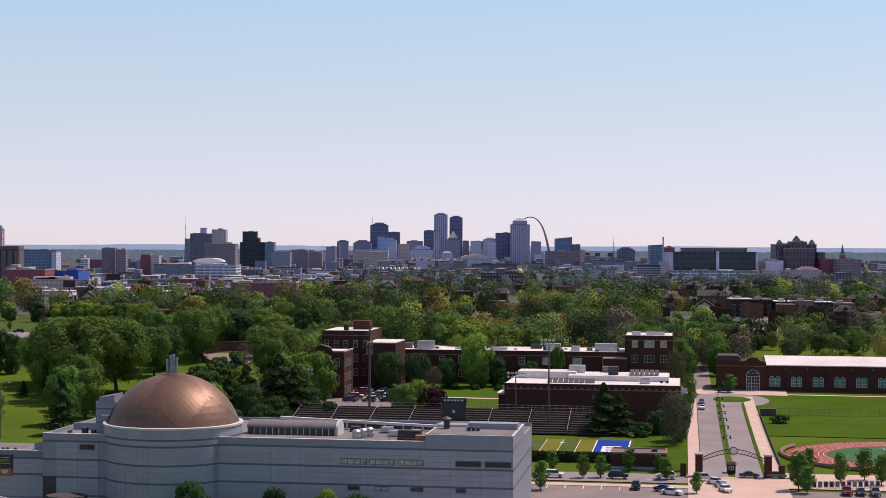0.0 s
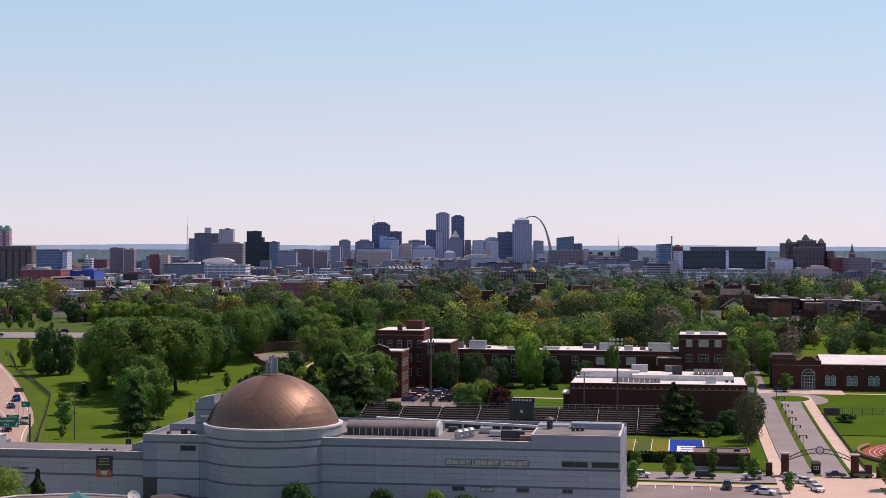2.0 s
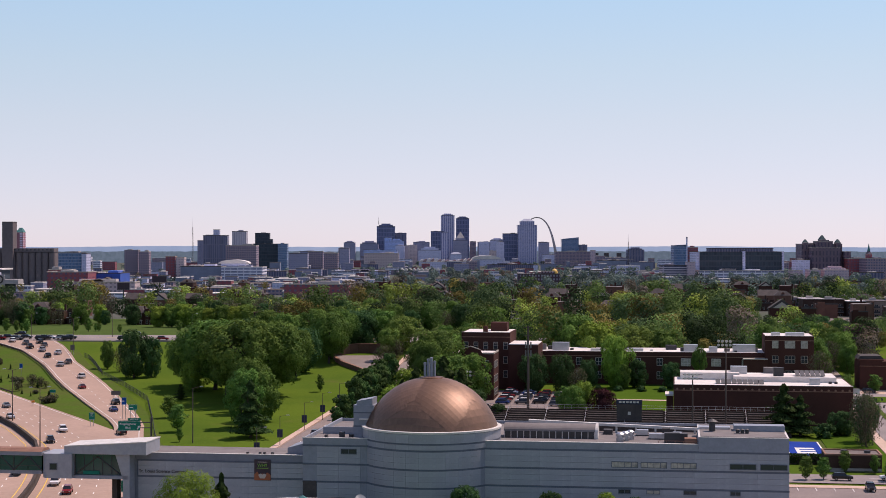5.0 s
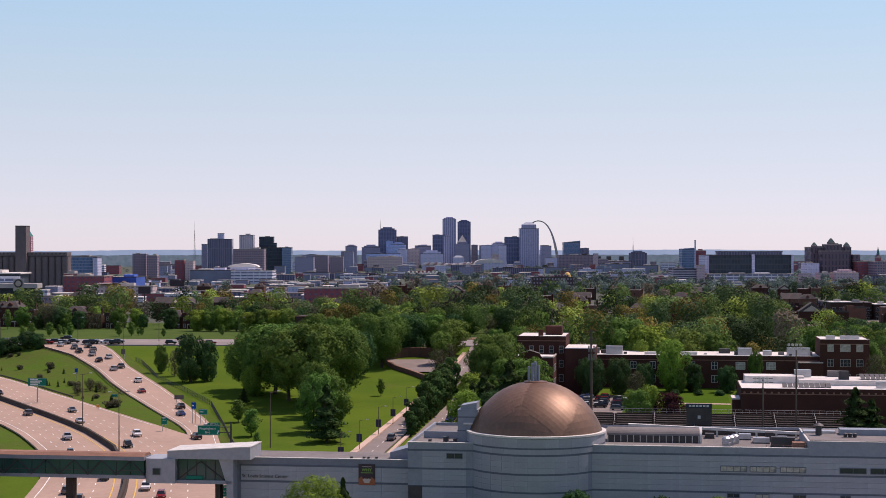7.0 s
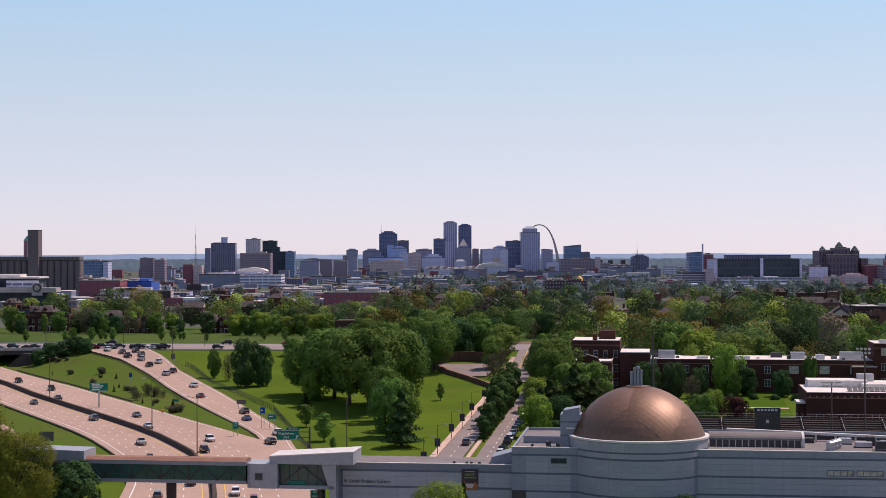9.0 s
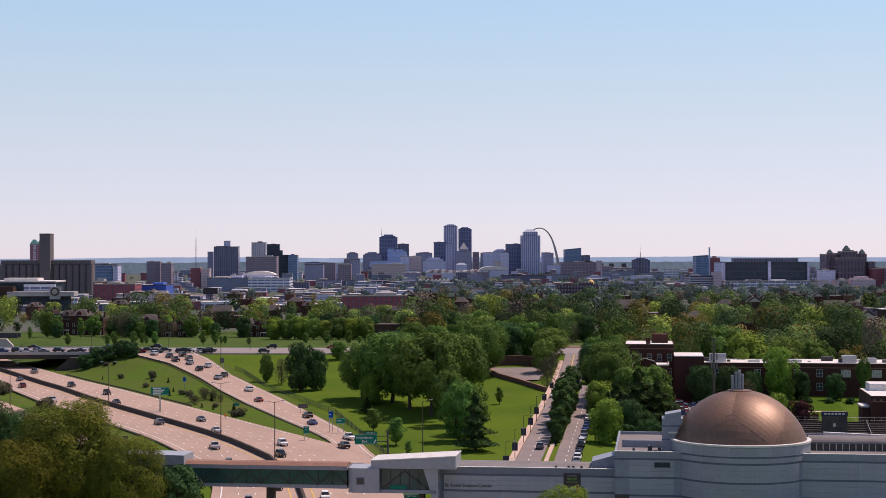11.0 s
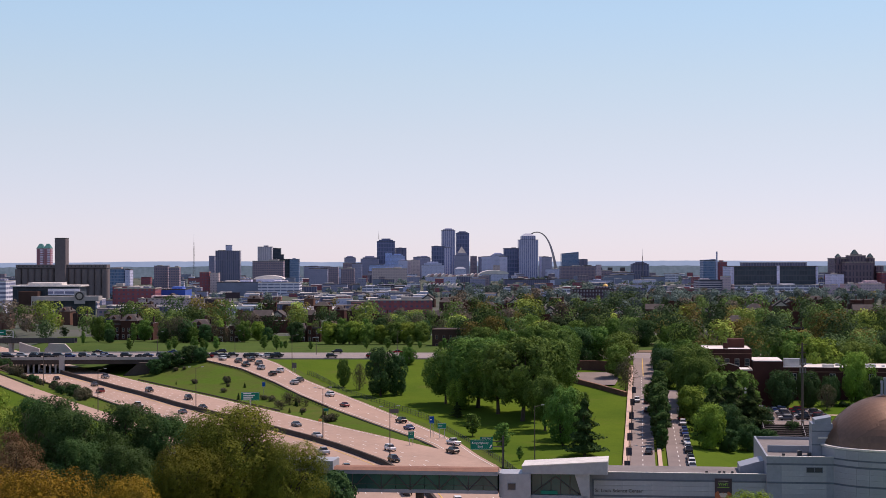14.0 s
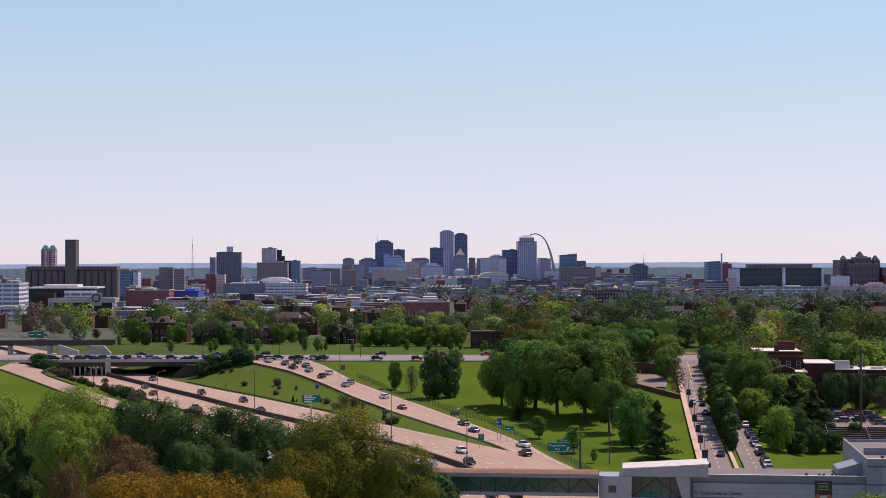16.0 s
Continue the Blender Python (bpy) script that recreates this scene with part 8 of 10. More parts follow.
    for k in range(11):
        for dx in (0, 2.0):
            window(fh, 10.6 + 7.4 * k + dx, 0.24, 1.7, 1.7, 3.5, "teal_roof", "frame_white", arched=True, bars=(2, 3))
        part("pilaster", boxed(14.6 + 7.4 * k, 15.2 + 7.4 * k, 0.1, 0.35, -2.5, 8.4), M["brick"], fh)
        part("wall_lamp", boxed(15.1 + 7.4 * k, 15.4 + 7.4 * k, 0.1, 0.3, 7.7, 8.0), M["frame_white"], fh)


school()


def stand():
    """The bleachers: benches on stepped treads, cut by aisles, along the playing field."""
    ob = grid_thing("bleachers", "weathered grey-brown bleachers in sections with stair aisles", "bleachers", -66, 451, 0.8)
    rows = 10
    sections = [(-46 + 11.5 * k + 0.6, -46 + 11.5 * (k + 1) - 0.6) for k in range(8)]
    data = {}
    for a, b in sections:
        for r in range(rows):
            w = round(b - a, 2)
            if w not in data:
                for nm, bm, mt in (("bench", boxed(-w / 2, w / 2, 0, 0.42, 0.38, 0.5), "seat"), ("tread", boxed(-w / 2, w / 2, -0.9, 1.0, -0.4, 0.0), "tread")):
                    d = bpy.data.meshes.new(nm)
                    bm.to_mesh(d)
                    bm.free()
                    d.materials.append(M[mt])
                    data[w] = data.get(w, ()) + (d,)
            for d, nm in zip(data[w], ("bench", "tread")):
                o = link_mesh(nm, d, ob)
                o.location = ((a + b) / 2, 1.9 * r, 0.45 * r + 0.3)
    for k in range(9):
        x = -46 + 11.5 * k
        steps = []
        for r in range(rows):
            steps += [(1.9 * r - 0.9, 0.45 * r + 0.45), (1.9 * r + 1.0, 0.45 * r + 0.45)]
        part("aisle", side_prism(steps + [(18.1, 3.2), (-0.9, -0.6)], x - 0.45, x + 0.45), M["seat"], ob)
        bm = bmesh.new()
        tube(bm, (x, 0, 1.1), (x, 18, 5.4), 0.05, 0.05, 5)
        for r in range(0, rows, 3):
            tube(bm, (x, 1.9 * r, 0.45 * r + 0.4), (x, 1.9 * r, 0.45 * r + 1.35), 0.05, 0.05, 5)
        part("handrail", bm, M["steel"], ob)
    bm = bmesh.new()
    for k in range(47):
        tube(bm, (-46 + 2 * k, 18.6, 4.0), (-46 + 2 * k, 18.6, 6.0), 0.04, 0.04, 4)
    for z in (5.95, 5.2):
        tube(bm, (-46, 18.6, z), (46, 18.6, z), 0.035, 0.035, 4)
    part("top_rail", bm, M["steel"], ob)
    part("rear_wall", boxed(-46, 46, 18.4, 18.55, -0.5, 4.6), M["dark_concrete"], ob)


stand()


def playing_field():
    ob = grid_thing("playing_field", "striped synthetic football field with a blue end zone", "sports field", -45, 424, 0.25, kind="structure")
    part("border", boxed(-28, 34, -23, 23, -0.3, 0.0), M["turf_b"], ob)
    for k in range(10):
        u = 22.5 - 4.57 * (k + 1)
        part("turf_strip", boxed(u, u + 4.57, -18.5, 18.5, 0.0, 0.03), M["turf_a"] if k % 2 == 0 else M["turf_b"], ob)
        part("yard_line", boxed(u - 0.07, u + 0.07, -18.5, 18.5, 0.03, 0.05), M["white_line"], ob)
        if k % 2:
            for v in (-11, 11):
                part("yard_mark", boxed(u - 0.6, u + 0.6, v, v + 1.0, 0.03, 0.052), M["white_line"], ob)
    part("end_zone", boxed(22.5, 31.6, -18.5, 18.5, 0.0, 0.035), M["turf_blue"], ob, "blue end zone")
    part("goal_line", boxed(22.4, 22.7, -18.5, 18.5, 0.035, 0.06), M["white_line"], ob)
    part("end_line", boxed(31.4, 31.8, -18.5, 18.5, 0.035, 0.06), M["white_line"], ob)
    for v in (-6.5, -2.0, 2.5):
        part("end_zone_mark", boxed(25.0, 29.6, v, v + 2.6, 0.035, 0.06), M["white_line"], ob)
    part("end_zone_mark", boxed(24.6, 25.6, -6.5, 5.1, 0.035, 0.065), M["white_line"], ob)
    hedge = grid_thing("hedge", "clipped dark green hedge along the playing field", "hedge", -42, 399, 0)
    rng = np.random.default_rng(8)
    n = 9000
    c = np.stack((rng.uniform(-26, 26.5, n), rng.uniform(-1.4, 1.4, n), rng.uniform(0.1, 2.5, n)), 1)
    link_mesh("leaves", leaf_mesh("leaves", c, rng.normal(size=(n, 3)) + np.array((0, -0.5, 0.6)), rng.uniform(0.3, 0.55, n), M["hedge"], rng), hedge)
    part("stems", boxed(-26, 26.5, -0.9, 0.9, 0, 2.0), M["bark"], hedge)
    hut = grid_thing("field_building", "low flat-roofed brown brick building beside the playing field", "building", -9.7, 386.5, 0)
    part("wall", boxed(-6.6, 6.6, 0, 9.6, -0.3, 3.9), M["brick_brown"], hut)
    part("roof", boxed(-6.3, 6.3, 0.3, 9.3, 3.9, 4.0), M["roof_brown"], hut)
    bm = bmesh.new()
    box(bm, -6.7, 6.7, -0.1, 0.3, 3.9, 4.3)
    box(bm, -6.7, 6.7, 9.3, 9.7, 3.9, 4.3)
    box(bm, -6.7, -6.3, 0.3, 9.3, 3.9, 4.3)
    box(bm, 6.3, 6.7, 0.3, 9.3, 3.9, 4.3)
    part("parapet", bm, M["brick_pale"], hut)
    for x in (-2.5, 3.0):
        part("roof_unit", boxed(x, x + 1.4, 4.0, 5.2, 4.0, 4.7), M["steel_dark"], hut)
    part("base_course", boxed(-6.65, 6.65, -0.05, 0.0, -0.3, 0.9), M["concrete"], hut)


playing_field()


def scoreboard():
    ob = grid_thing("scoreboard", "large dark grey scoreboard with a navy header on posts", "scoreboard", -64.7, 458.5, 1.2)
    part("cabinet", boxed(-3.6, 3.6, 0, 0.5, 2.2, 8.1), M["roof_dark"], ob)
    part("header", boxed(-3.7, 3.7, -0.06, 0.56, 7.0, 8.3), M["navy"], ob, "navy header board")
    for k in range(6):
        part("header_bar", boxed(-2.9 + 1.0 * k, -2.2 + 1.0 * k, -0.1, -0.06, 7.4, 7.9), M["frame_white"], ob)
    for k in range(7):
        part("digit_panel", boxed(-3.1 + 0.9 * k, -2.4 + 0.9 * k, -0.04, 0.0, 5.6, 6.6), M["roof_dark"], ob)
    part("crest", boxed(-0.4, 0.4, -0.05, 0.0, 4.0, 4.9), M["frame_white"], ob, "white crest")
    for x in (-2.6, 2.6):
        part("post", tubed((x, 0.25, -1.5), (x, 0.25, 2.3), 0.18), M["steel_dark"], ob)


scoreboard()


def running_track():
    ob = grid_thing("running_track", "red running track curving round a green infield", "sports field", 58, 422, 0.25, kind="structure")

    def shape(r, n=28):
        left = [(r * math.cos(a), r * math.sin(a)) for a in np.linspace(math.pi / 2, 1.5 * math.pi, n)]
        return left + [(75, -r), (75, r)]
    part("lanes", prism(shape(31), -0.2, 0.0), M["track"], ob, "red running lanes")
    part("infield", prism(shape(20.5), 0.0, 0.02), M["infield"], ob, "green synthetic infield")
    for k in range(7):
        r = 21.5 + 1.3 * k
        bm = bmesh.new()
        pts = shape(r)[:-2]
        for a, b in zip(pts, pts[1:]):
            d = Vector((b[0] - a[0], b[1] - a[1], 0)).normalized() * 0.06
            bm.faces.new([bm.verts.new(p) for p in ((a[0] - d.y, a[1] + d.x, 0.012), (b[0] - d.y, b[1] + d.x, 0.012), (b[0] + d.y, b[1] - d.x, 0.012), (a[0] + d.y, a[1] - d.x, 0.012))])
        part("lane_line", bm, M["white_line"], ob)
    bm = bmesh.new()
    pts = [(32.2 * math.cos(a), 32.2 * math.sin(a)) for a in np.linspace(radians(150), radians(262), 24)]
    for a, b in zip(pts, pts[1:]):
        tube(bm, (a[0], a[1], 0.3), (b[0], b[1], 0.3), 0.55, 0.55, 6)
    part("kerb_wall", bm, M["brick_pale"], ob, "low curved brick wall round the bend")
    bm = bmesh.new()
    for k in range(60):
        x, y = -6 + 0.45 * k + random.uniform(-.2, .2), 11 + random.uniform(-1.2, 1.2)
        box(bm, x, x + 0.5, y, y + 0.5, 0.02, 0.5)
    part("stacked_gear", bm, M["frame_white"], ob, "white stacked sports gear")


running_track()


# ---- street furniture ----
def rail_fence(name, label, points, h=1.6, post=2.4, material="steel_dark", pickets=0.0):
    o = Vector(site(*points[0], land(*points[0]))[0])
    ob = thing(name, label, "fence", *o, fixed=True)
    bm = bmesh.new()
    tops = []
    p = np.array(points, float)
    s = np.concatenate(([0], np.cumsum(np.hypot(*np.diff(p, axis=0).T))))
    n = int(s[-1] / post)
    cache = bpy.data.meshes.new("post")
    b2 = tubed((0, 0, -0.2), (0, 0, h), 0.07, 0.07, 5)
    b2.to_mesh(cache)
    b2.free()
    cache.materials.append(M[material])
    for k in range(n + 1):
        q = s[-1] * k / n
        x, y = np.interp(q, s, p[:, 0]), np.interp(q, s, p[:, 1])
        p0 = Vector(site(x, y, land(x, y))[0]) - o
        link_mesh("post", cache, ob).location = p0
        tops.append(p0)
    for a, b in zip(tops, tops[1:]):
        for f in (0.98, 0.55, 0.15):
            tube(bm, a + Vector((0, 0, h * f)), b + Vector((0, 0, h * f)), 0.045, 0.045, 4)
        if pickets:
            m = int((b - a).length / pickets)
            for i in range(1, m):
                c = a.lerp(b, i / m)
                tube(bm, c, c + Vector((0, 0, h)), 0.022, 0.022, 3)
    part("railing", bm, M[material], ob)


rail_fence("park_fence", "dark iron railing between slip road and park", [(-188, 683), (-184.5, 674), (-169.5, 610), (-155, 574), (-140.5, 534), (-129.5, 476), (-121.5, 430), (-119, 405)], 1.7, 2.6, pickets=0.5)
rail_fence("lawn_fence", "dark mesh fence across the field house lawn", [XY(27, 506), XY(118, 512)], 2.4, 3.0, pickets=0.6)
rail_fence("track_fence", "dark railing beside the drive pavement", [XY(24.0, 384), XY(24.0, 500)], 1.4, 2.6, pickets=0.5)


def guard_rail(points):
    o = Vector(site(*points[0], 0.1)[0])
    ob = thing("guard_rail", "rusty steel guard rail along the slip road", "guard rail", *o, fixed=True)
    bm = bmesh.new()
    data = bpy.data.meshes.new("post")
    b2 = boxed(-0.09, 0.09, -0.09, 0.09, -0.3, 0.9)
    b2.to_mesh(data)
    b2.free()
    data.materials.append(M["pole_brown"])
    prev = None
    p = np.array(points, float)
    s = np.concatenate(([0], np.cumsum(np.hypot(*np.diff(p, axis=0).T))))
    for q in np.arange(0, s[-1], 3.8):
        x, y = np.interp(q, s, p[:, 0]), np.interp(q, s, p[:, 1])
        z = max(0.1, slope(y) if abs(x - median(y)) > 34 else 0.1)
        p0 = Vector(site(x, y, z)[0]) - o
        link_mesh("post", data, ob).location = p0
        c = p0 + Vector((0, 0, 0.75))
        if prev:
            for dz in (-0.12, 0.12):
                tube(bm, prev + Vector((0, 0, dz)), c + Vector((0, 0, dz)), 0.13, 0.13, 5)
        prev = c
    part("rail", bm, M["pole_brown"], ob, "weathered brown rail")


guard_rail([(x - 1.0, y) for x, y in RAMP_L[4:]])
guard_rail([(median(y) + along(y, *FAR_OFF) + 0.9, y) for y in YS if 560 < y < 740])
guard_rail([(x + 0.8, y) for x, y in THIN_F[5:]])


def median_barrier():
    ob = tagged(new("barrier"), "dark stained concrete motorway barrier", "barrier", kind="structure")
    k = 0
    for a, b in zip(med, med[1:]):
        n = max(1, int(math.dist(a, b) / 8))
        for i in range(n):
            p = [a[j] + (b[j] - a[j]) * i / n for j in (0, 1)]
            q = [a[j] + (b[j] - a[j]) * (i + 1) / n for j in (0, 1)]
            p, q = Vector(site(*p, 0.0, 0.18)[0]), Vector(site(*q, 0.0, 0.18)[0])
            length = (q - p).length
            bm = side_prism([(-0.75, 0), (-0.6, 0.25), (-0.38, 0.5), (-0.32, 1.35), (0.32, 1.35), (0.38, 0.5), (0.6, 0.25), (0.75, 0)], 0, length - 0.03)
            o = part("barrier_block", bm, M["dark_concrete"], ob)
            o.matrix_basis = Matrix.Translation(p) @ Matrix.Rotation(math.atan2(q[1] - p[1], q[0] - p[0]), 4, "Z") @ Matrix.Rotation(-math.asin((q.z - p.z) / length), 4, "Y")


median_barrier()


def overpass():
    ob = thing("overpass", "grey concrete road bridge over the motorway", "bridge", -306, 776, 0)
    # Deck and near girder are darker than the far girder.
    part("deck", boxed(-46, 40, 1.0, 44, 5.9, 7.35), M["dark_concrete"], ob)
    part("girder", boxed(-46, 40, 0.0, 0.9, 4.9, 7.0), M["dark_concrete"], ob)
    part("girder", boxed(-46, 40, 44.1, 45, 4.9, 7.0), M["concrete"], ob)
    part("parapet", boxed(-60, 48, -0.2, 0.2, 7.0, 8.35), M["concrete"], ob)
    part("parapet", boxed(-60, 48, 44.9, 45.3, 7.0, 8.3), M["concrete"], ob)
    bm = bmesh.new()
    for k in range(36):
        tube(bm, (-60 + 3 * k, 0, 8.3), (-60 + 3 * k, 0, 9.2), 0.06, 0.06, 5)
    tube(bm, (-60, 0, 9.2), (47, 0, 9.2), 0.06, 0.06, 5)
    part("railing", bm, M["steel_dark"], ob)
    for k in range(6):
        part("column", lathe([(0, -0.3), (0.55, -0.3), (0.55, 5.0), (0.75, 5.9), (0, 5.9)], 14), M["concrete"], ob).location = (-4.5 - 3.3 * k, 3 + 7.4 * k, 0)
    for k in range(6):
        part("column", boxed(-20.5 + 2.6 * k, -19.7 + 2.6 * k, 1.0, 1.8, -0.3, 5.0), M["concrete"], ob)
    part("column_cap", boxed(-21.2, -5.6, 0.95, 1.9, 5.0, 5.9), M["concrete"], ob)
    part("column_cap", boxed(-4.9, -2.9, 0.2, 44, 5.2, 5.95), M["concrete"], ob)
    part("pier_tower", boxed(-5.2, -2.6, -0.5, 0.6, -0.3, 9.0), M["concrete"], ob)
    for k in range(7):
        part("column", boxed(-27.2, -26.2, 2 + 6 * k, 3 + 6 * k, -0.3, 5.9), M["concrete"], ob)
    # Shade on the abutment is put into its colour by the dark concrete.
    part("abutment", boxed(33, 46, 0.3, 44, -0.5, 5.9), M["dark_concrete"], ob)
    part("slope_paving", front_prism([(26, -0.3), (40, -0.3), (40, 5.9), (33.5, 5.9)], -6, 0.2), M["dark_concrete"], ob, "sloping concrete abutment face darkened for shade")
    part("abutment", boxed(-60, -40, 0.3, 44, -0.5, 5.9), M["dark_concrete"], ob)


overpass()


def highway_lamp(x, y, h=14.0, arms=2, turn=0.0, group="motorway lamps"):
    ob = thing("street_lamp", "tall slim motorway lamp post" + (" with two arms" if arms == 2 else " with one arm"), "street lamp", x, y, max(0.0, land(x, y)), turn, group=group)
    part("pole", tubed((0, 0, -0.3), (0, 0, h), 0.17, 0.09), M["pole_brown"], ob)
    for s in (1, -1)[:arms]:
        a = part("arm", tubed((0, 0, h - 0.2), (s * 2.0, 0, h + 0.3), 0.07, 0.05, 6), M["pole_brown"], ob)
        part("lamp_head", boxed(s * 2.4 - 0.45, s * 2.4 + 0.45, -0.18, 0.18, h + 0.22, h + 0.42), M["steel"], a)


for x, y, h, arms in ((-196, 706, 15, 2), (-112.9, 437.6, 15, 1), (-172.5, 490, 16, 2), (-152.0, 428, 16, 2), (-222.5, 585, 16, 2), (-252, 553.5, 15, 1),
                      (-300, 690, 14, 1), (-268, 800, 12, 1), (-230, 800, 12, 1), (-190, 800, 12, 1), (-150, 795, 12, 1)):
    highway_lamp(x, y, h, arms, 20)


def banner_post(x, y, h=8.5, label="street lamp post with a dark hanging banner", z=None):
    ob = thing("banner_post", label, "street lamp", x, y, land(x, y) if z is None else z, ANGLE, group="banner posts along the avenue")
    part("pole", tubed((0, 0, -0.2), (0, 0, h), 0.11, 0.07), M["pole_brown"], ob)
    a = part("arm", tubed((0, 0, h - 0.1), (2.0, 0, h + 0.25), 0.05, 0.04, 6), M["pole_brown"], ob)
    part("lamp_head", boxed(1.8, 2.6, -0.14, 0.14, h + 0.2, h + 0.36), M["steel"], a)
    part("banner", boxed(-0.75, 0.75, -0.06, 0.0, 2.9, 4.9), M["navy"], ob, "dark printed banner")
    part("bracket", boxed(-0.8, 0.8, -0.05, 0.05, 4.9, 4.98), M["steel_dark"], ob)
    part("bracket", boxed(-0.8, 0.8, -0.05, 0.05, 2.82, 2.9), M["steel_dark"], ob)


for x, y in ((-64.6, 584.2), (-70.5, 547), (-76.1, 510.6), (-80, 484), (-83.9, 459.6), (-88.7, 427.8), (-93, 401)):
    banner_post(x, y)


def flood_lights(u, v, h, cols=4, label="stadium floodlight pole with a cluster of lamps"):
    ob = grid_thing("floodlight", label, "floodlight", u, v, slope(XY(u, v)[1]))
    part("pole", tubed((0, 0, -0.3), (0, 0, h), 0.28, 0.16), M["pole_brown"], ob)
    for r in range(2):
        part("crossbar", boxed(-cols * 0.7, cols * 0.7, -0.08, 0.08, h - 0.1 - 1.1 * r, h + 0.05 - 1.1 * r), M["pole_brown"], ob)
        for k in range(cols):
            l = part("lamp", lathe([(0, 0), (0.36, 0.0), (0.4, 0.12), (0.22, 0.5), (0, 0.55)], 12), M["frame_white"], ob)
            l.location, l.rotation_euler = (-cols * 0.7 + 0.7 + 1.4 * k * (cols - 1) / cols * 1.05, -0.3, h - 1.1 * r), (radians(-80), 0, 0)


def to_uv(x, y):
    return x * CA - y * SA, x * SA + y * CA


flood_lights(*to_uv(-42, 508), 12.5)
flood_lights(*to_uv(21.5, 460), 16.5)
flood_lights(*to_uv(31, 460), 26)


def tall_pole(x, y, h):
    ob = thing("utility_pole", "tall brown utility mast with equipment boxes", "utility pole", x, y, land(x, y))
    part("pole", tubed((0, 0, -0.4), (0, 0, h), 0.45, 0.3, 10), M["pole_brown"], ob)
    for z in (h - 6.0, h - 8.6):
        for s in (-0.8, 0.0, 0.8):
            part("antenna_box", boxed(s - 0.22, s + 0.22, -0.75, -0.45, z - 1.0, z + 1.0), M["roof_grey"], ob)
    part("crossarm", boxed(-1.5, 1.5, -0.1, 0.1, h - 0.6, h - 0.4), M["pole_brown"], ob)
    part("crossarm", boxed(-1.2, 1.2, -0.1, 0.1, h - 3.2, h - 3.0), M["pole_brown"], ob)


tall_pole(-22.6, 508, 27)


def gate():
    ob = grid_thing("school_gate", "arched dark iron gateway on two brick pillars with a clock", "gate", 12.4, 378, 0.0)
    for s in (-1, 1):
        p = part("pillar", boxed(s * 7.9 - 0.85, s * 7.9 + 0.85, -0.85, 0.85, -0.2, 5.3), M["brick"], ob, "red brick gate pillar")
        part("pillar_cap", boxed(s * 7.9 - 1.05, s * 7.9 + 1.05, -1.05, 1.05, 5.3, 5.6), M["stone_trim"], p)
        part("pillar_base", boxed(s * 7.9 - 1.0, s * 7.9 + 1.0, -1.0, 1.0, -0.2, 0.7), M["brick_brown"], p)
    bm = bmesh.new()
    n = 18
    top = [(-7.0 + 14.0 * i / n, 4.6 + 2.1 * math.sin(math.pi * i / n) ** 0.9) for i in range(n + 1)]
    low = [(-7.0 + 14.0 * i / n, 4.0 + 1.7 * math.sin(math.pi * i / n)) for i in range(n + 1)]
    for i in range(n):
        tube(bm, (top[i][0], 0, top[i][1]), (top[i + 1][0], 0, top[i + 1][1]), 0.11, 0.11, 6)
        tube(bm, (low[i][0], 0, low[i][1]), (low[i + 1][0], 0, low[i + 1][1]), 0.11, 0.11, 6)
        tube(bm, (low[i][0], 0, low[i][1]), (top[i + 1][0], 0, top[i + 1][1]), 0.05, 0.05, 4)
    part("arch", bm, M["steel_dark"], ob, "dark iron truss arch")
    c = part("clock", lathe([(0, -0.15), (0.95, -0.15), (0.95, 0.15), (0, 0.15)], 24), M["steel_dark"], ob, "round clock on the arch")
    c.location, c.rotation_euler = (0, 0, 6.3), (radians(90), 0, 0)
    f = part("clock_face", lathe([(0, 0.16), (0.75, 0.16), (0.75, 0.2), (0, 0.2)], 24), M["frame_white"], c)
    for x, h in ((-11.5, 3.2), (11.0, 3.2), (13.5, 2.8)):
        part("side_pier", boxed(x - 0.7, x + 0.7, -0.7, 0.7, -0.2, h), M["brick"], ob)
    booth = grid_thing("gate_booth", "small dark gatehouse between the drive lanes", "booth", 12.1, 385, 0.0)
    part("walls", boxed(-1.0, 1.0, -1.0, 1.0, 0, 2.3), M["brick_brown"], booth)
    part("roof", boxed(-1.3, 1.3, -1.3, 1.3, 2.3, 2.9, taper=0.6), M["roof_dark"], booth)
    window(booth, 0, -1.03, 1.0, 1.2, 0.9, "glass", "frame_white", bars=(2, 1))
    strip("lawn_median", "narrow planted median of the drive", *OAK(11.3, 12.9, 392, 548), hill, M["rough_grass"], 0.2, category="lawn")
    strip("lawn_drive_edge", "narrow grass edge of the drive", *OAK(19.5, 20.3, 384, 536), hill, M["lawn"], 0.2, category="lawn")
    strip("lawn_drive_west", "grass verge by the drive pavement", *OAK(-12, 1.8, 386, 470), hill, M["lawn"], 0.14, category="lawn")


gate()


def drive_lamp(u, v):
    ob = grid_thing("drive_lamp", "dark double-armed lamp post on the drive's median", "street lamp", u, v, slope(XY(u, v)[1]), group="lamps along the drive")
    part("pole", tubed((0, 0, 0), (0, 0, 4.2), 0.1, 0.07), M["steel_dark"], ob)
    part("arm", boxed(-1.0, 1.0, -0.06, 0.06, 4.1, 4.25), M["steel_dark"], ob)
    for s in (-0.9, 0.9):
        part("lantern", boxed(s - 0.25, s + 0.25, -0.25, 0.25, 3.4, 4.1, taper=0.7), M["steel_dark"], ob)


for v in (425, 447, 464, 480, 497, 516, 541):
    drive_lamp(12.1, v)


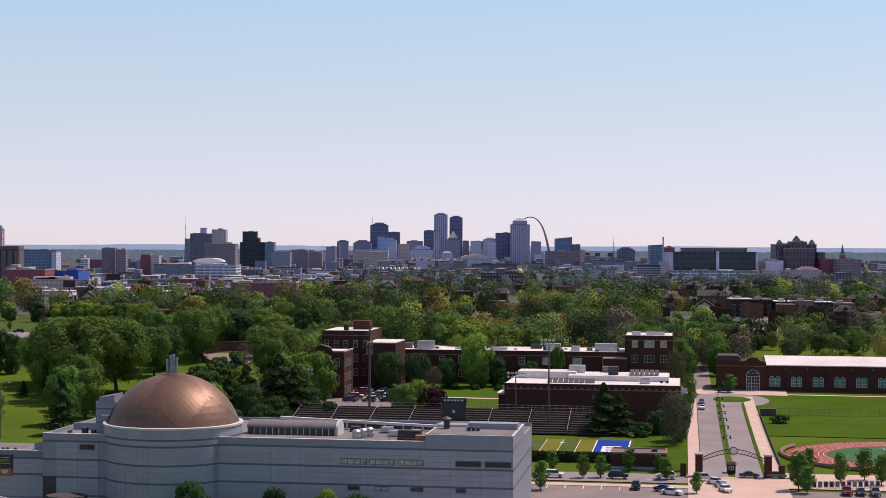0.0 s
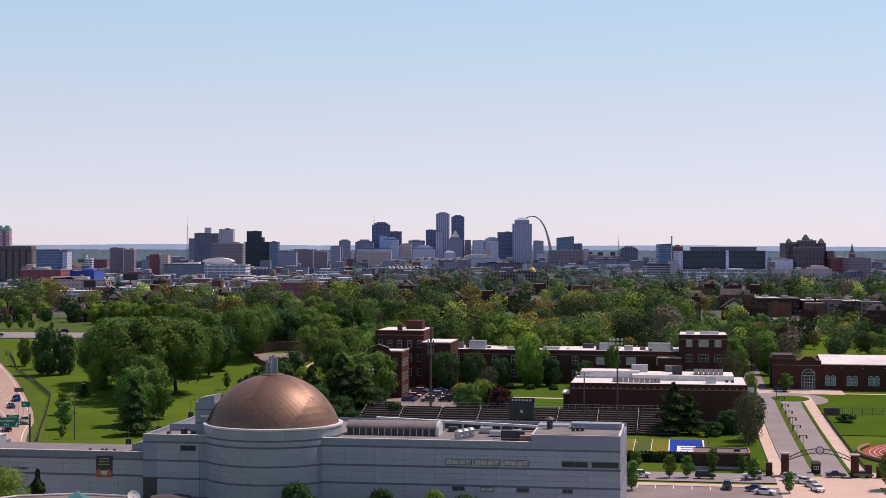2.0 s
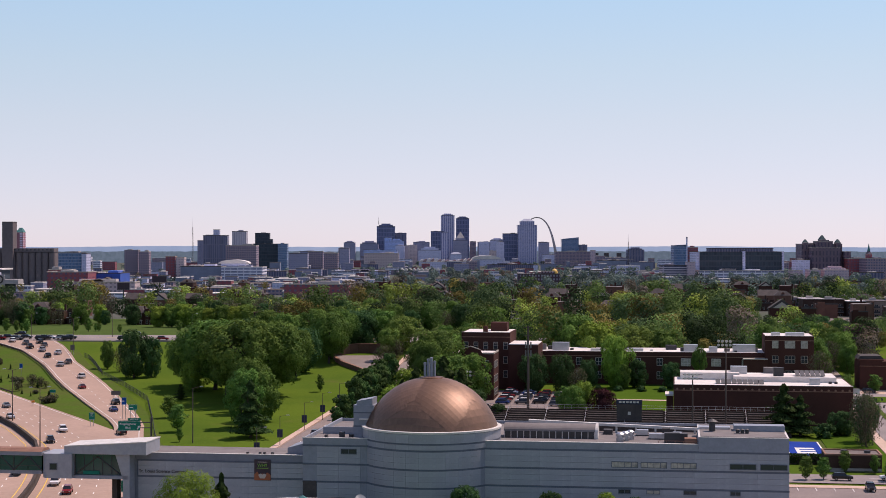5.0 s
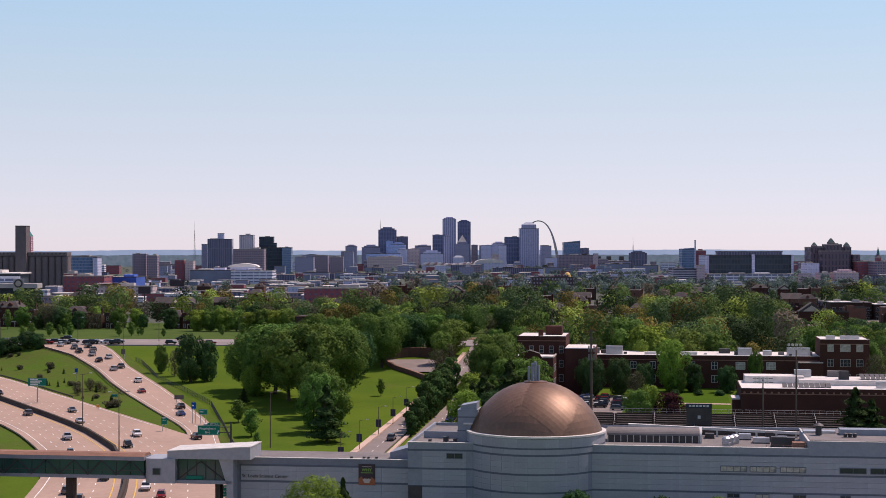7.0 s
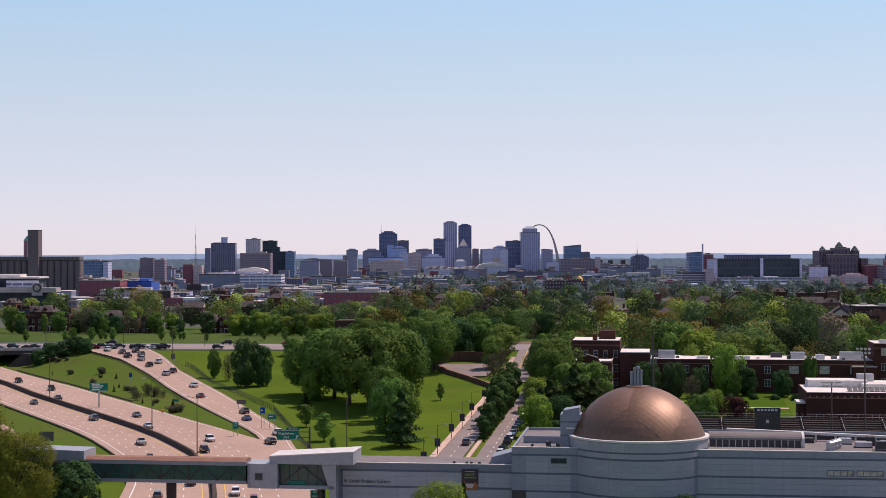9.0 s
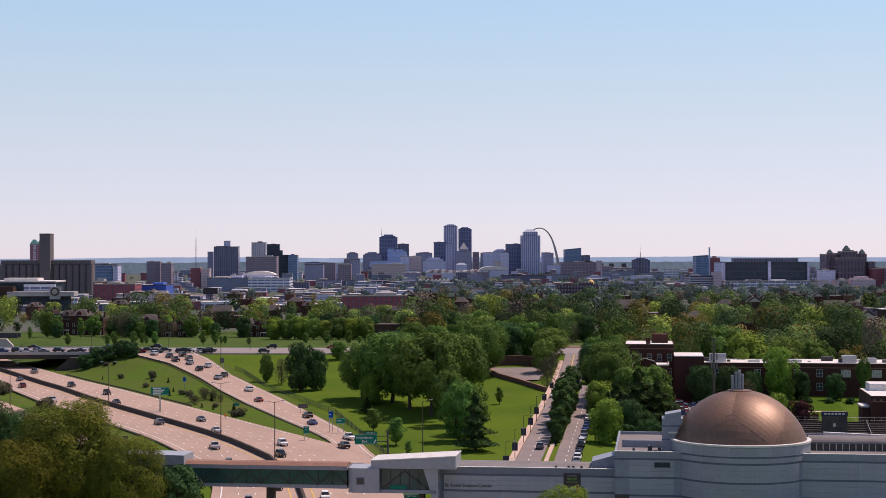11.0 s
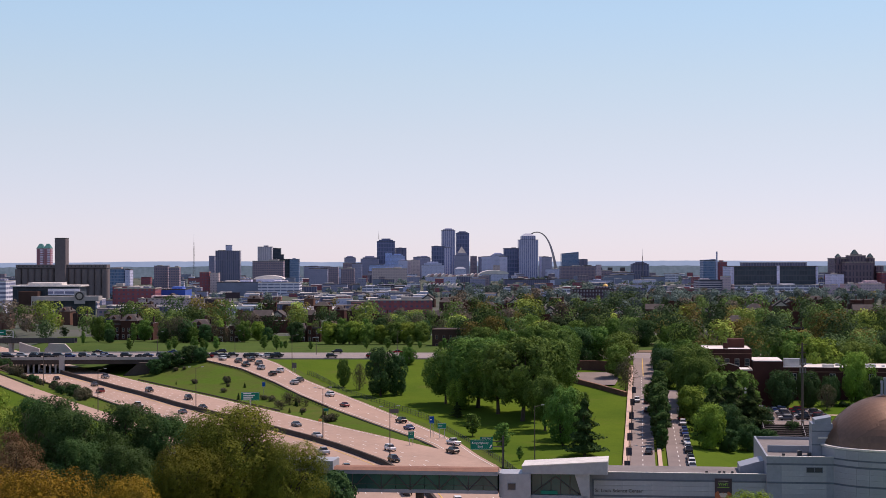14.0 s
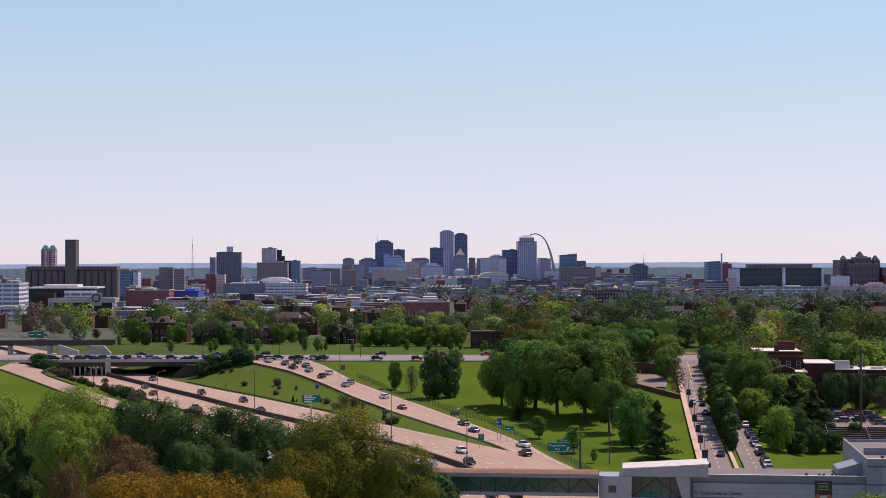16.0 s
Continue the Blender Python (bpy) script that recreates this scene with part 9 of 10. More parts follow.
def display_boards():
    for k in range(14):
        ob = grid_thing("display_board", "white-framed picture board on two short posts", "display board", 27 + 1.28 * k, 362 + 0.33 * k, 0.14, group="picture boards by the car park")
        part("board", boxed(-0.5, 0.5, -0.05, 0.05, 0.35, 1.75), M["frame_white"], ob)
        part("print", boxed(-0.38, 0.38, -0.07, -0.05, 0.5, 1.6), M["navy"] if k % 3 else M["roof_grey"], ob)
        for s in (-0.4, 0.4):
            part("post", tubed((s, 0, -0.05), (s, 0, 0.4), 0.04, 0.04, 5), M["steel_dark"], ob)


display_boards()


def road_sign(name, label, x, y, w, h, z, colour, lines=(), posts=2, bars=0, turn=0.0, mast=False):
    """A sign w by h whose lower edge is z above the ground; readable lines are lettered, the rest are bars."""
    g = max(0.0, land(x, y)) if abs(x - median(y)) > 24 else 0.1
    ob = thing(name, label, "road sign", x, y, g, turn)
    p = part("panel", boxed(-w / 2, w / 2, -0.06, 0.0, z, z + h), M[colour], ob)
    if colour != "sign_back":
        part("border", front_prism([(-w / 2 + 0.08, z + 0.08), (w / 2 - 0.08, z + 0.08), (w / 2 - 0.08, z + 0.14), (-w / 2 + 0.08, z + 0.14)], -0.08, -0.06), M["sign_white"], p)
        part("border", front_prism([(-w / 2 + 0.08, z + h - 0.14), (w / 2 - 0.08, z + h - 0.14), (w / 2 - 0.08, z + h - 0.08), (-w / 2 + 0.08, z + h - 0.08)], -0.08, -0.06), M["sign_white"], p)
    for k, (text, size, dx, dz) in enumerate(lines):
        lettering("letters", text, size, M["sign_white"], p, (dx, -0.08, z + dz))
    for k in range(bars):
        zz = z + h * (k + 0.75) / (bars + 0.5)
        part("text_bar", boxed(-w * 0.38, w * (0.05 + 0.1 * ((k * 7) % 3)), -0.08, -0.06, zz - h * 0.06, zz + h * 0.06), M["sign_white"], p)
    if not mast:
        for k in range(posts):
            px = 0 if posts == 1 else -w * 0.3 + w * 0.6 * k
            part("post", tubed((px, 0.08, -0.3), (px, 0.08, z + h * 0.9), 0.09, 0.09, 6), M["steel"], ob)
    return ob


def signs():
    ob = road_sign("exit_sign", "green cantilevered exit sign for Kingshighway", -128.0, 424, 5.8, 2.6, 5.1, "sign_green",
                   (("Kingshighway", 0.8, -0.35, 1.75), ("Blvd", 0.8, -0.35, 0.75)), mast=True)
    tab = part("exit_tab", boxed(-0.4, 3.0, -0.06, 0.0, 7.72, 8.4), M["sign_green"], ob, "small green exit tab")
    lettering("letters", "EXIT 36 A", 0.5, M["sign_white"], tab, (1.3, -0.08, 8.06))
    arrow = part("arrow", front_prism([(2.0, 5.5), (2.25, 5.4), (2.55, 6.0), (2.7, 5.85), (2.72, 6.4), (2.15, 6.25), (2.35, 6.12)], -0.08, -0.06), M["sign_white"], ob)
    part("mast", tubed((5.7, 0.4, -0.4), (5.7, 0.4, 8.6), 0.28, 0.24, 10), M["steel_dark"], ob)
    part("arm", tubed((5.7, 0.4, 7.2), (-2.6, 0.3, 7.2), 0.14, 0.12, 6), M["steel_dark"], ob)
    part("arm", tubed((5.7, 0.4, 5.8), (-2.6, 0.3, 5.8), 0.14, 0.12, 6), M["steel_dark"], ob)
    s = road_sign("guide_sign", "large green guide sign with four lines on a single mast", -200.8, 560.9, 6.3, 2.8, 6.2, "sign_green", bars=4, mast=True)
    part("mast", tubed((0, 0.3, -0.4), (0, 0.3, 8.0), 0.28, 0.24, 10), M["steel"], s)
    road_sign("route_sign", "small green route sign on two posts", -174.8, 557.4, 2.1, 1.1, 1.6, "sign_green", posts=2)
    e = road_sign("gore_sign", "green exit sign with an arrow at the gore", -146.0, 474, 1.7, 2.2, 2.4, "sign_green", (("EXIT", 0.42, 0, 1.75), ("36 A", 0.42, 0, 1.2)))
    road_sign("route_sign", "green sign beside the park railing", -136.8, 484, 2.6, 1.7, 3.4, "sign_green", bars=1)
    road_sign("info_sign", "blue information sign beside the park railing", -139.8, 486, 1.4, 2.2, 4.8, "sign_blue", bars=1)
    road_sign("road_sign", "unpainted back of a road sign on two posts", -151.3, 535.6, 3.1, 1.4, 1.9, "sign_back")
    road_sign("road_sign", "unpainted back of a small road sign", -194, 690, 1.8, 2.2, 2.4, "sign_back")
    road_sign("road_sign", "unpainted back of a large road sign", -196, 448, 4.0, 2.6, 2.0, "sign_back")
    w = road_sign("work_sign", "orange diamond warning sign on the grass", -175.5, 535, 1.0, 1.0, 1.3, "orange", posts=1)
    w.rotation_euler = (0, 0, 0)
    r = road_sign("exit_sign", "green exit sign under the footbridge", -117.5, 345, 3.2, 2.6, 1.2, "sign_green", (("EXIT 36 A", 0.5, 0, 2.15), ("Kingshighway", 0.42, 0, 1.3), ("Blvd", 0.42, 0, 0.6)))
    road_sign("shield_sign", "small blue route sign on the bank", -201.7, 626, 1.2, 1.8, 3.0, "sign_blue", posts=1)
    n = grid_thing("notice_board", "navy notice board on posts by the playing field", "notice board", -111, 408, 0)
    part("panel", boxed(-3.0, 3.0, -0.15, 0.15, 2.4, 5.4), M["navy"], n)
    part("crest", lathe([(0, 0), (0.6, 0), (0.6, 0.05), (0, 0.05)], 20), M["frame_white"], n, "white round crest").matrix_basis = Matrix.Translation((-1.9, -0.16, 3.9)) @ Matrix.Rotation(radians(90), 4, "X")
    for k in range(2):
        part("text_bar", boxed(-0.7, 2.5, -0.2, -0.15, 3.2 + 0.8 * k, 3.6 + 0.8 * k), M["sign_white"], n)
    for s in (-2, 2):
        part("post", tubed((s, 0, -0.2), (s, 0, 2.5), 0.14), M["steel_dark"], n)


signs()


def billboard():
    ob = thing("billboard", "long lattice billboard frame seen edge-on on a steel mast", "billboard", -179.5, 775, 13.0, 8, fixed=True)
    bm = bmesh.new()
    for z in (6.4, 8.6):
        for y in (-0.8, 0.8):
            tube(bm, (-7, y, z), (7, y, z), 0.14, 0.14, 5)
    for k in range(14):
        tube(bm, (-7 + k, -0.8, 6.4), (-6 + k, -0.8, 8.6), 0.07, 0.07, 4)
        tube(bm, (-7 + k, -0.8, 6.4), (-7 + k, -0.8, 8.6), 0.07, 0.07, 4)
    part("frame", bm, M["steel"], ob)
    part("mast", tubed((5.5, 0, -0.3), (5.5, 0, 7.0), 0.45, 0.4, 10), M["steel_dark"], ob)
    part("panel_back", boxed(-7, 7, 0.3, 0.5, 6.4, 8.7), M["roof_grey"], ob)


billboard()


# ---- vehicles ----
def car_body(kind):
    """Outline (y along the car, z), half width and cabin of a kind of car."""
    if kind == "sedan":
        low = [(-2.3, 0.35), (-2.3, 0.78), (-1.35, 0.98), (1.25, 1.0), (2.2, 0.92), (2.3, 0.5), (2.2, 0.3)]
        cab = [(-1.0, 0.98), (-0.35, 1.42), (0.75, 1.44), (1.55, 1.0)]
        return low, 0.9, cab
    if kind == "suv":
        low = [(-2.35, 0.45), (-2.35, 0.95), (-1.35, 1.1), (2.3, 1.12), (2.35, 0.6), (2.25, 0.4)]
        cab = [(-1.15, 1.1), (-0.55, 1.68), (1.75, 1.72), (2.2, 1.12)]
        return low, 0.96, cab
    if kind == "pickup":
        low = [(-2.8, 0.5), (-2.8, 1.0), (-1.6, 1.12), (2.75, 1.12), (2.8, 0.6), (2.7, 0.45)]
        cab = [(-1.4, 1.12), (-0.85, 1.78), (0.55, 1.8), (0.75, 1.12)]
        return low, 0.98, cab
    low = [(-2.6, 0.45), (-2.6, 1.1), (-2.0, 1.25), (2.7, 1.25), (2.75, 0.6), (2.7, 0.42)]
    cab = [(-1.95, 1.25), (-1.2, 2.15), (2.55, 2.2), (2.72, 1.25)]
    return low, 0.98, cab


CARS = {}
WHEEL = []


def car(kind, colour, x, y, z, heading, far=False):
    """heading: degrees, 0 with the nose towards -y."""
    key = (kind, colour, far)
    m = pose(*site(x, y, z - 0.12, 0.24)[0], 0, 0, heading)
    if key in CARS:
        return copy_thing(CARS[key], m)
    low, hw, cab = car_body(kind)
    ob = thing("car" if kind in ("sedan", "suv") else kind, f"{colour} {'saloon car' if kind == 'sedan' else 'sport utility car' if kind == 'suv' else kind + ' vehicle'} on the road surface", "car", group="vehicles of the place")
    bm = side_prism(low, -hw, hw)
    bmesh.ops.bevel(bm, geom=[e for e in bm.edges], offset=0.07, segments=1, affect="EDGES")
    body = part("body", bm, M["paint_" + colour], ob)
    # cabin: glass all round, leaning in to the roof
    bm = bmesh.new()
    a = [bm.verts.new((-hw * 0.93, yy, zz)) if i in (0, 3) else bm.verts.new((-hw * 0.74, yy, zz)) for i, (yy, zz) in enumerate(cab)]
    b = [bm.verts.new((-v.co.x, v.co.y, v.co.z)) for v in a]
    for i in range(4):
        j = (i + 1) % 4
        bm.faces.new((a[i], b[i], b[j], a[j]))
    bm.faces.new(a[::-1])
    bm.faces.new(b)
    bmesh.ops.recalc_face_normals(bm, faces=bm.faces)
    part("glasshouse", bm, M["car_glass"], ob, "dark car glass")
    (y1, z1), (y2, z2) = cab[1], cab[2]
    part("roof", boxed(-hw * 0.75, hw * 0.75, y1 - 0.05, y2 + 0.05, min(z1, z2) - 0.02, max(z1, z2) + 0.05), M["paint_" + colour], ob)
    if not WHEEL:
        for bm, mt in ((lathe([(0.16, -0.11), (0.34, -0.11), (0.36, 0), (0.34, 0.11), (0.16, 0.11)], 14), "rubber"), (lathe([(0, -0.1), (0.2, -0.09), (0.2, 0.09), (0, 0.1)], 10), "rim")):
            d = bpy.data.meshes.new("wheel")
            bm.to_mesh(d)
            bm.free()
            d.materials.append(M[mt])
            WHEEL.append(d)
    ends = (low[0][0] + 0.85, low[-2][0] - 0.9)
    for s in (-1, 1):
        for yy in ends:
            w = link_mesh("wheel", WHEEL[0], ob)
            w.location, w.rotation_euler = (s * (hw - 0.08), yy, 0.36), (0, radians(90), 0)
            if not far:
                link_mesh("rim", WHEEL[1], w)
        if far:
            continue
        f, r = low[0][0], low[-2][0]
        part("headlight", boxed(s * hw * 0.7 - 0.18, s * hw * 0.7 + 0.18, f - 0.03, f + 0.1, 0.62, 0.8), M["headlight"], ob)
        part("tail_light", boxed(s * hw * 0.8 - 0.1, s * hw * 0.8 + 0.1, r - 0.12, r + 0.03, 0.72, 0.92), M["taillight"], ob)
    CARS[key] = ob
    ob.matrix_basis = m
    return ob


def traffic():
    rng = random.Random(17)
    kinds = ["sedan", "suv", "suv", "sedan", "suv", "pickup"]
    colours = ["black", "white", "grey", "silver", "black", "white", "red", "blue", "grey", "black", "black", "grey", "black"]

    def pick():
        return rng.choice(kinds), rng.choice(colours)

    def heading_of(y):
        return math.degrees(math.atan2(median(y + 5) - median(y - 5), 10))
    # motorway lanes: towards the camera on the far side, away from it on the near side
    for y, lane, side in ((350, 2, 1), (362, 1, 1), (395, 3, 1), (405, 4, 1), (437, 1, 1), (462, 3, 1), (497, 1, 1), (530, 3, 1), (592, 1, 1), (631, 3, 1), (668, 2, 1), (745, 3, 1), (810, 2, 1), (850, 1, 1),
                          (345, 2, -1), (357, 3, -1), (378, 1, -1), (420, 3, -1), (455, 2, -1), (520, 1, -1), (575, 2, -1), (600, 4, -1), (665, 3, -1), (700, 1, -1), (735, 3, -1), (780, 2, -1), (870, 1, -1), (910, 3, -1), (930, 2, -1), (955, 1, -1)):
        x = median(y) + side * (1.1 + 3.75 * lane)
        h = -heading_of(y)
        car(*pick(), x, y, 0.11, (h if side > 0 else h + 180))
    # the slip road
    for y, f in ((452, 0.35), (470, 0.7), (505, 0.45), (522, 0.7), (566, 0.35), (598, 0.6), (640, 0.4), (650, 0.7), (676, 0.35), (690, 0.68), (705, 0.4), (722, 0.3), (730, 0.62), (744, 0.4), (752, 0.68), (760, 0.3)):
        lx = float(np.interp(y, [p[1] for p in RAMP_L], [p[0] for p in RAMP_L]))
        rx = float(np.interp(y, [p[1] for p in RAMP_R], [p[0] for p in RAMP_R]))
        car(*pick(), lx + (rx - lx) * f, y, max(0.02, slope(y)) + 0.15, 205)
    # the queue on the boulevard
    for lane, off in ((0, 5.0), (1, 9.0), (2, 13.0)):
        x = -345.0 + 3 * lane
        while x < (-195 if lane else -120):
            y = float(np.interp(x, [p[0] for p in BL], [p[1] for p in BL])) + off
            car(*pick(), x, y, 7.46, 93, True)
            x += rng.uniform(6.5, 14) if x < -215 else rng.uniform(14, 30)
    for x in (-300, -262, -238, -180, -150, -128, -90, -60):
        car(*pick(), x, float(np.interp(x, [p[0] for p in BR], [p[1] for p in BR])) - 6, 7.46, 273, True)
    # the avenue
    for u, v, h in ((-145.6, 432, 171.5), (-145.7, 530, 171.5), (-149.1, 560, 351.5), (-145.7, 556, 171.5), (-139, 640, 171.5)):
        x, y = XY(u, v)
        car(*pick(), x, y, slope(y) + 0.13, h)
    for k in (0, 1, 2, 3, 5, 6, 8, 9, 11, 12, 13, 15, 17, 18):
        x, y = XY(-134.5, 404 + 6.3 * k)
        car(*pick(), x, y, slope(y) + 0.13, 351.5, True)
    # the school's car park, in two rows
    for k in range(13):
        x, y = XY(-107.2 + 0.2 * (k % 2), 515 + 2.9 * k)
        car(*pick(), x, y, slope(y) + 0.13, 81.5, True)
        if k % 5 != 2:
            x, y = XY(-101.0, 516 + 2.9 * k)
            car(*pick(), x, y, slope(y) + 0.13, 261.5, True)
        if k < 10:
            x, y = XY(-89.6, 512 + 3.0 * k)
            car(*pick(), x, y, slope(y) + 0.13, 81.5, True)
    for k in range(9):
        x, y = XY(-95.5 + 0.2 * (k % 2), 518 + 3.0 * k)
        car(*pick(), x, y, slope(y) + 0.13, 261.5, True)
    car("suv", "black", *XY(-111.5, 506), slope(490) + 0.13, 81.5)
    # street, plaza and forecourt
    for kind, colour, u, v, h in (("suv", "white", -28.7, 370, 81.5), ("suv", "black", -13.9, 370.5, 81.5), ("suv", "white", -3.1, 372, 261.5), ("suv", "black", -9.4, 355.5, -8.5), ("sedan", "blue", -3.2, 353, 60), ("sedan", "white", -1.5, 349, 60),
                                  ("suv", "silver", 5.5, 371, 100), ("sedan", "white", 8.2, 366, 60), ("sedan", "silver", 9.4, 361, 20), ("sedan", "white", 10.0, 355, 10), ("sedan", "black", 16.0, 377.5, 81.5), ("sedan", "grey", 22.2, 378, 81.5),
                                  ("sedan", "grey", 6.6, 531, -8.5), ("sedan", "white", 6.6, 517, -8.5), ("suv", "black", 14.5, 563.5, 81.5), ("suv", "red", 35.9, 355, -8.5), ("sedan", "black", 38.8, 355, -8.5), ("suv", "grey", 41.8, 355, -8.5)):
        x, y = XY(u, v)
        car(kind, colour, x, y, slope(y) + 0.18, h)


traffic()
cab = grid_thing("utility_cabinet", "dark green metal utility cabinet beside the drive", "cabinet", 26.6, 504, slope(500))
part("case", boxed(-2.4, 2.4, 0, 1.8, -0.2, 2.1), M["steel_dark"], cab)
part("lid", boxed(-2.5, 2.5, -0.1, 1.9, 2.1, 2.25), M["roof_dark"], cab)
for dx in (-1.2, 1.2):
    part("door", boxed(dx - 1.0, dx + 1.0, -0.06, 0.0, 0.1, 1.9), M["roof_dark"], cab)


# ---- houses ----
def town_house(x, y, w, d, h, roof, wall, turn=-4.0, label="", porch=True, plain=False, z=None):
    fixed = z is not None
    z = z if fixed else land(x, y)
    ob = thing("town_house", label or "two-storey red brick town house with a dark roof", "house", x, y, z, turn, group="brick houses beyond the boulevard", fixed=fixed)
    hx = w / 2
    part("wall", boxed(-hx, hx, 0, d, -1, h), M[wall], ob)
    if roof == "gable":
        part("roof", front_prism([(-hx - 0.4, h - 0.1), (hx + 0.4, h - 0.1), (0, h + w * 0.36)], -0.4, d + 0.3), M["roof_dark"], ob)
        part("gable_front", front_prism([(-hx * 0.72, h), (hx * 0.72, h), (0, h + w * 0.25)], -0.46, -0.38), M["stone_trim"], ob)
    elif roof == "hip":
        part("roof", boxed(-hx - 0.4, hx + 0.4, -0.4, d + 0.4, h, h + 3.2, taper=0.4), M["roof_dark"], ob)
        part("dormer", front_prism([(-1.2, h + 0.5), (1.2, h + 0.5), (1.2, h + 1.6), (0, h + 2.6), (-1.2, h + 1.6)], 0.4, 3), M[wall], ob)
    else:
        part("roof", boxed(-hx + 0.3, hx - 0.3, 0.3, d - 0.3, h, h + 0.1), M["roof_grey"], ob)
        part("cornice", boxed(-hx - 0.15, hx + 0.15, -0.2, 0.3, h - 0.1, h + 0.7), M["roof_dark"], ob)
        part("bay_front", boxed(-hx * 0.85, -hx * 0.2, -1.2, 0, -1, h + 1.4), M[wall], ob)
    part("chimney", boxed(hx - 1.2, hx - 0.5, d * 0.4, d * 0.5, h - 1, h + 3.4), M["brick_brown"], ob)
    n = 0 if plain else max(2, int(w / 2.6))
    for k in range(n):
        for zz in (1.0, 4.4)[: 2 if h > 6 else 1]:
            window(ob, -hx + w * (k + 0.5) / n, -0.03 if roof != "flat" or k > 0 else -1.23, zz, 1.1, 2.0, "glass", "stone_trim", bars=(1, 2))
    if porch:
        part("porch", boxed(-0.2, hx * 0.8, -1.8, 0, 2.6, 2.9), M["frame_white"], ob)
        for px in (-0.1, hx * 0.75):
            part("porch_post", tubed((px, -1.7, -0.5), (px, -1.7, 2.6), 0.1, 0.1, 6), M["frame_white"], ob)
    BUILT.append((x - hx - 1, x + hx + 1, y - 4, y + d))


def houses():
    for a, b, y, top, roof, wall, lab in (
        (-300.1, -293.4, 835, 21.3, "flat", "brick", "dark red brick row house with bay front"),
        (-293.0, -284.7, 833, 23.4, "hip", "brick", "dark red brick row house with a slate mansard"),
        (-284.6, -276.4, 833, 22.0, "flat", "brick", "end red brick row house with pale porch"),
        (-255.5, -244.0, 806, 21.6, "hip", "brick_brown", "brown brick house with hipped slate roof"),
        (-243.7, -237.0, 808, 20.3, "flat", "brick", "red brick flat behind trees"),
        (-235.3, -228.0, 808, 20.3, "flat", "brick_brown", "brown brick flat behind trees"),
        (-202.4, -196.2, 803, 19.6, "hip", "brick", "red brick row house with mansard roof"),
        (-196.1, -189.2, 803, 20.4, "flat", "brick", "red brick row house beside its twin"),
        (-160.0, -152.0, 815, 18.1, "gable", "brick", "red brick house with steep tiled gable"),
        (-151.7, -144.3, 815, 18.6, "gable", "brick_brown", "brick house with pale timbered gable"),
        (-143.7, -135.8, 816, 18.0, "gable", "brick", "red brick house with wide gable"),
    ):
        x = (a + b) / 2
        town_house(x, y, b - a, 13, top - 13.4, roof, wall, label=lab, z=13.4)
        BUILT.append((x - 8, x + 8, 925, 975))
    blk = thing("flat_block", "square dark brick block with flat roof", "house", -126.5, 742, 7.0, -5, fixed=True)
    part("wall", boxed(-8.5, 8.5, 0, 16, 2, 15.4), M["brick_brown"], blk)
    part("roof", boxed(-8.2, 8.2, 0.3, 15.7, 15.4, 15.6), M["roof_dark"], blk)
    part("cornice", boxed(-8.6, 8.6, -0.15, 0.3, 15.4, 15.9), M["brick_pale"], blk)
    for k in range(5):
        for z in (3, 7, 11):
            window(blk, -6.4 + 3.2 * k, -0.05, z, 1.3, 2.0, "glass", "brick_pale", bars=(1, 2))
    BUILT.append((-136, -117, 860, 905))
    for x, w, z1, wall, lab in ((-23, 6.6, 17.6, "brick", "small red brick house with flat roof beyond the avenue"), (-33.6, 5.8, 15.0, "brick_brown", "low dark brick garage with flat roof")):
        blk = thing("flat_block", lab, "house", x, 744, 5.0, -5, fixed=True)
        part("wall", boxed(-w / 2, w / 2, 0, 9, 0, z1 - 5), M[wall], blk)
        part("roof", boxed(-w / 2 + 0.2, w / 2 - 0.2, 0.2, 8.8, z1 - 5, z1 - 4.8), M["roof_dark"], blk)
        part("cornice", boxed(-w / 2 - 0.1, w / 2 + 0.1, -0.15, 0.2, z1 - 5, z1 - 4.5), M["brick_pale"], blk)
        for k in (-1, 1):
            window(blk, k * w * 0.24, -0.05, z1 - 8.0, 1.0, 1.5, "glass", "brick_pale", bars=(1, 2))
    BUILT.append((62, 215, 530, 612))
    rng = random.Random(44)
    made = 0
    while made < 120:
        y = rng.uniform(850, 1600)
        x = rng.uniform(-150 - 0.30 * y, 30 + 0.27 * y)
        if abs(x - median(y)) < 45 or any(a - 6 < x < b + 6 and c - 8 < y < d + 8 for a, b, c, d in BUILT):
            continue
        if x < 20 and y < 985:
            continue
        town_house(x, y, rng.uniform(8, 15), rng.uniform(9, 15), rng.uniform(7.5, 10.5), rng.choice(("gable", "hip", "flat", "flat")), rng.choice(("brick", "brick_brown", "brick_warm")), rng.choice((-8.5, 81.5, -8.5)),
                   label=rng.choice(("brick house half hidden among trees",)), porch=False, plain=True)
        made += 1


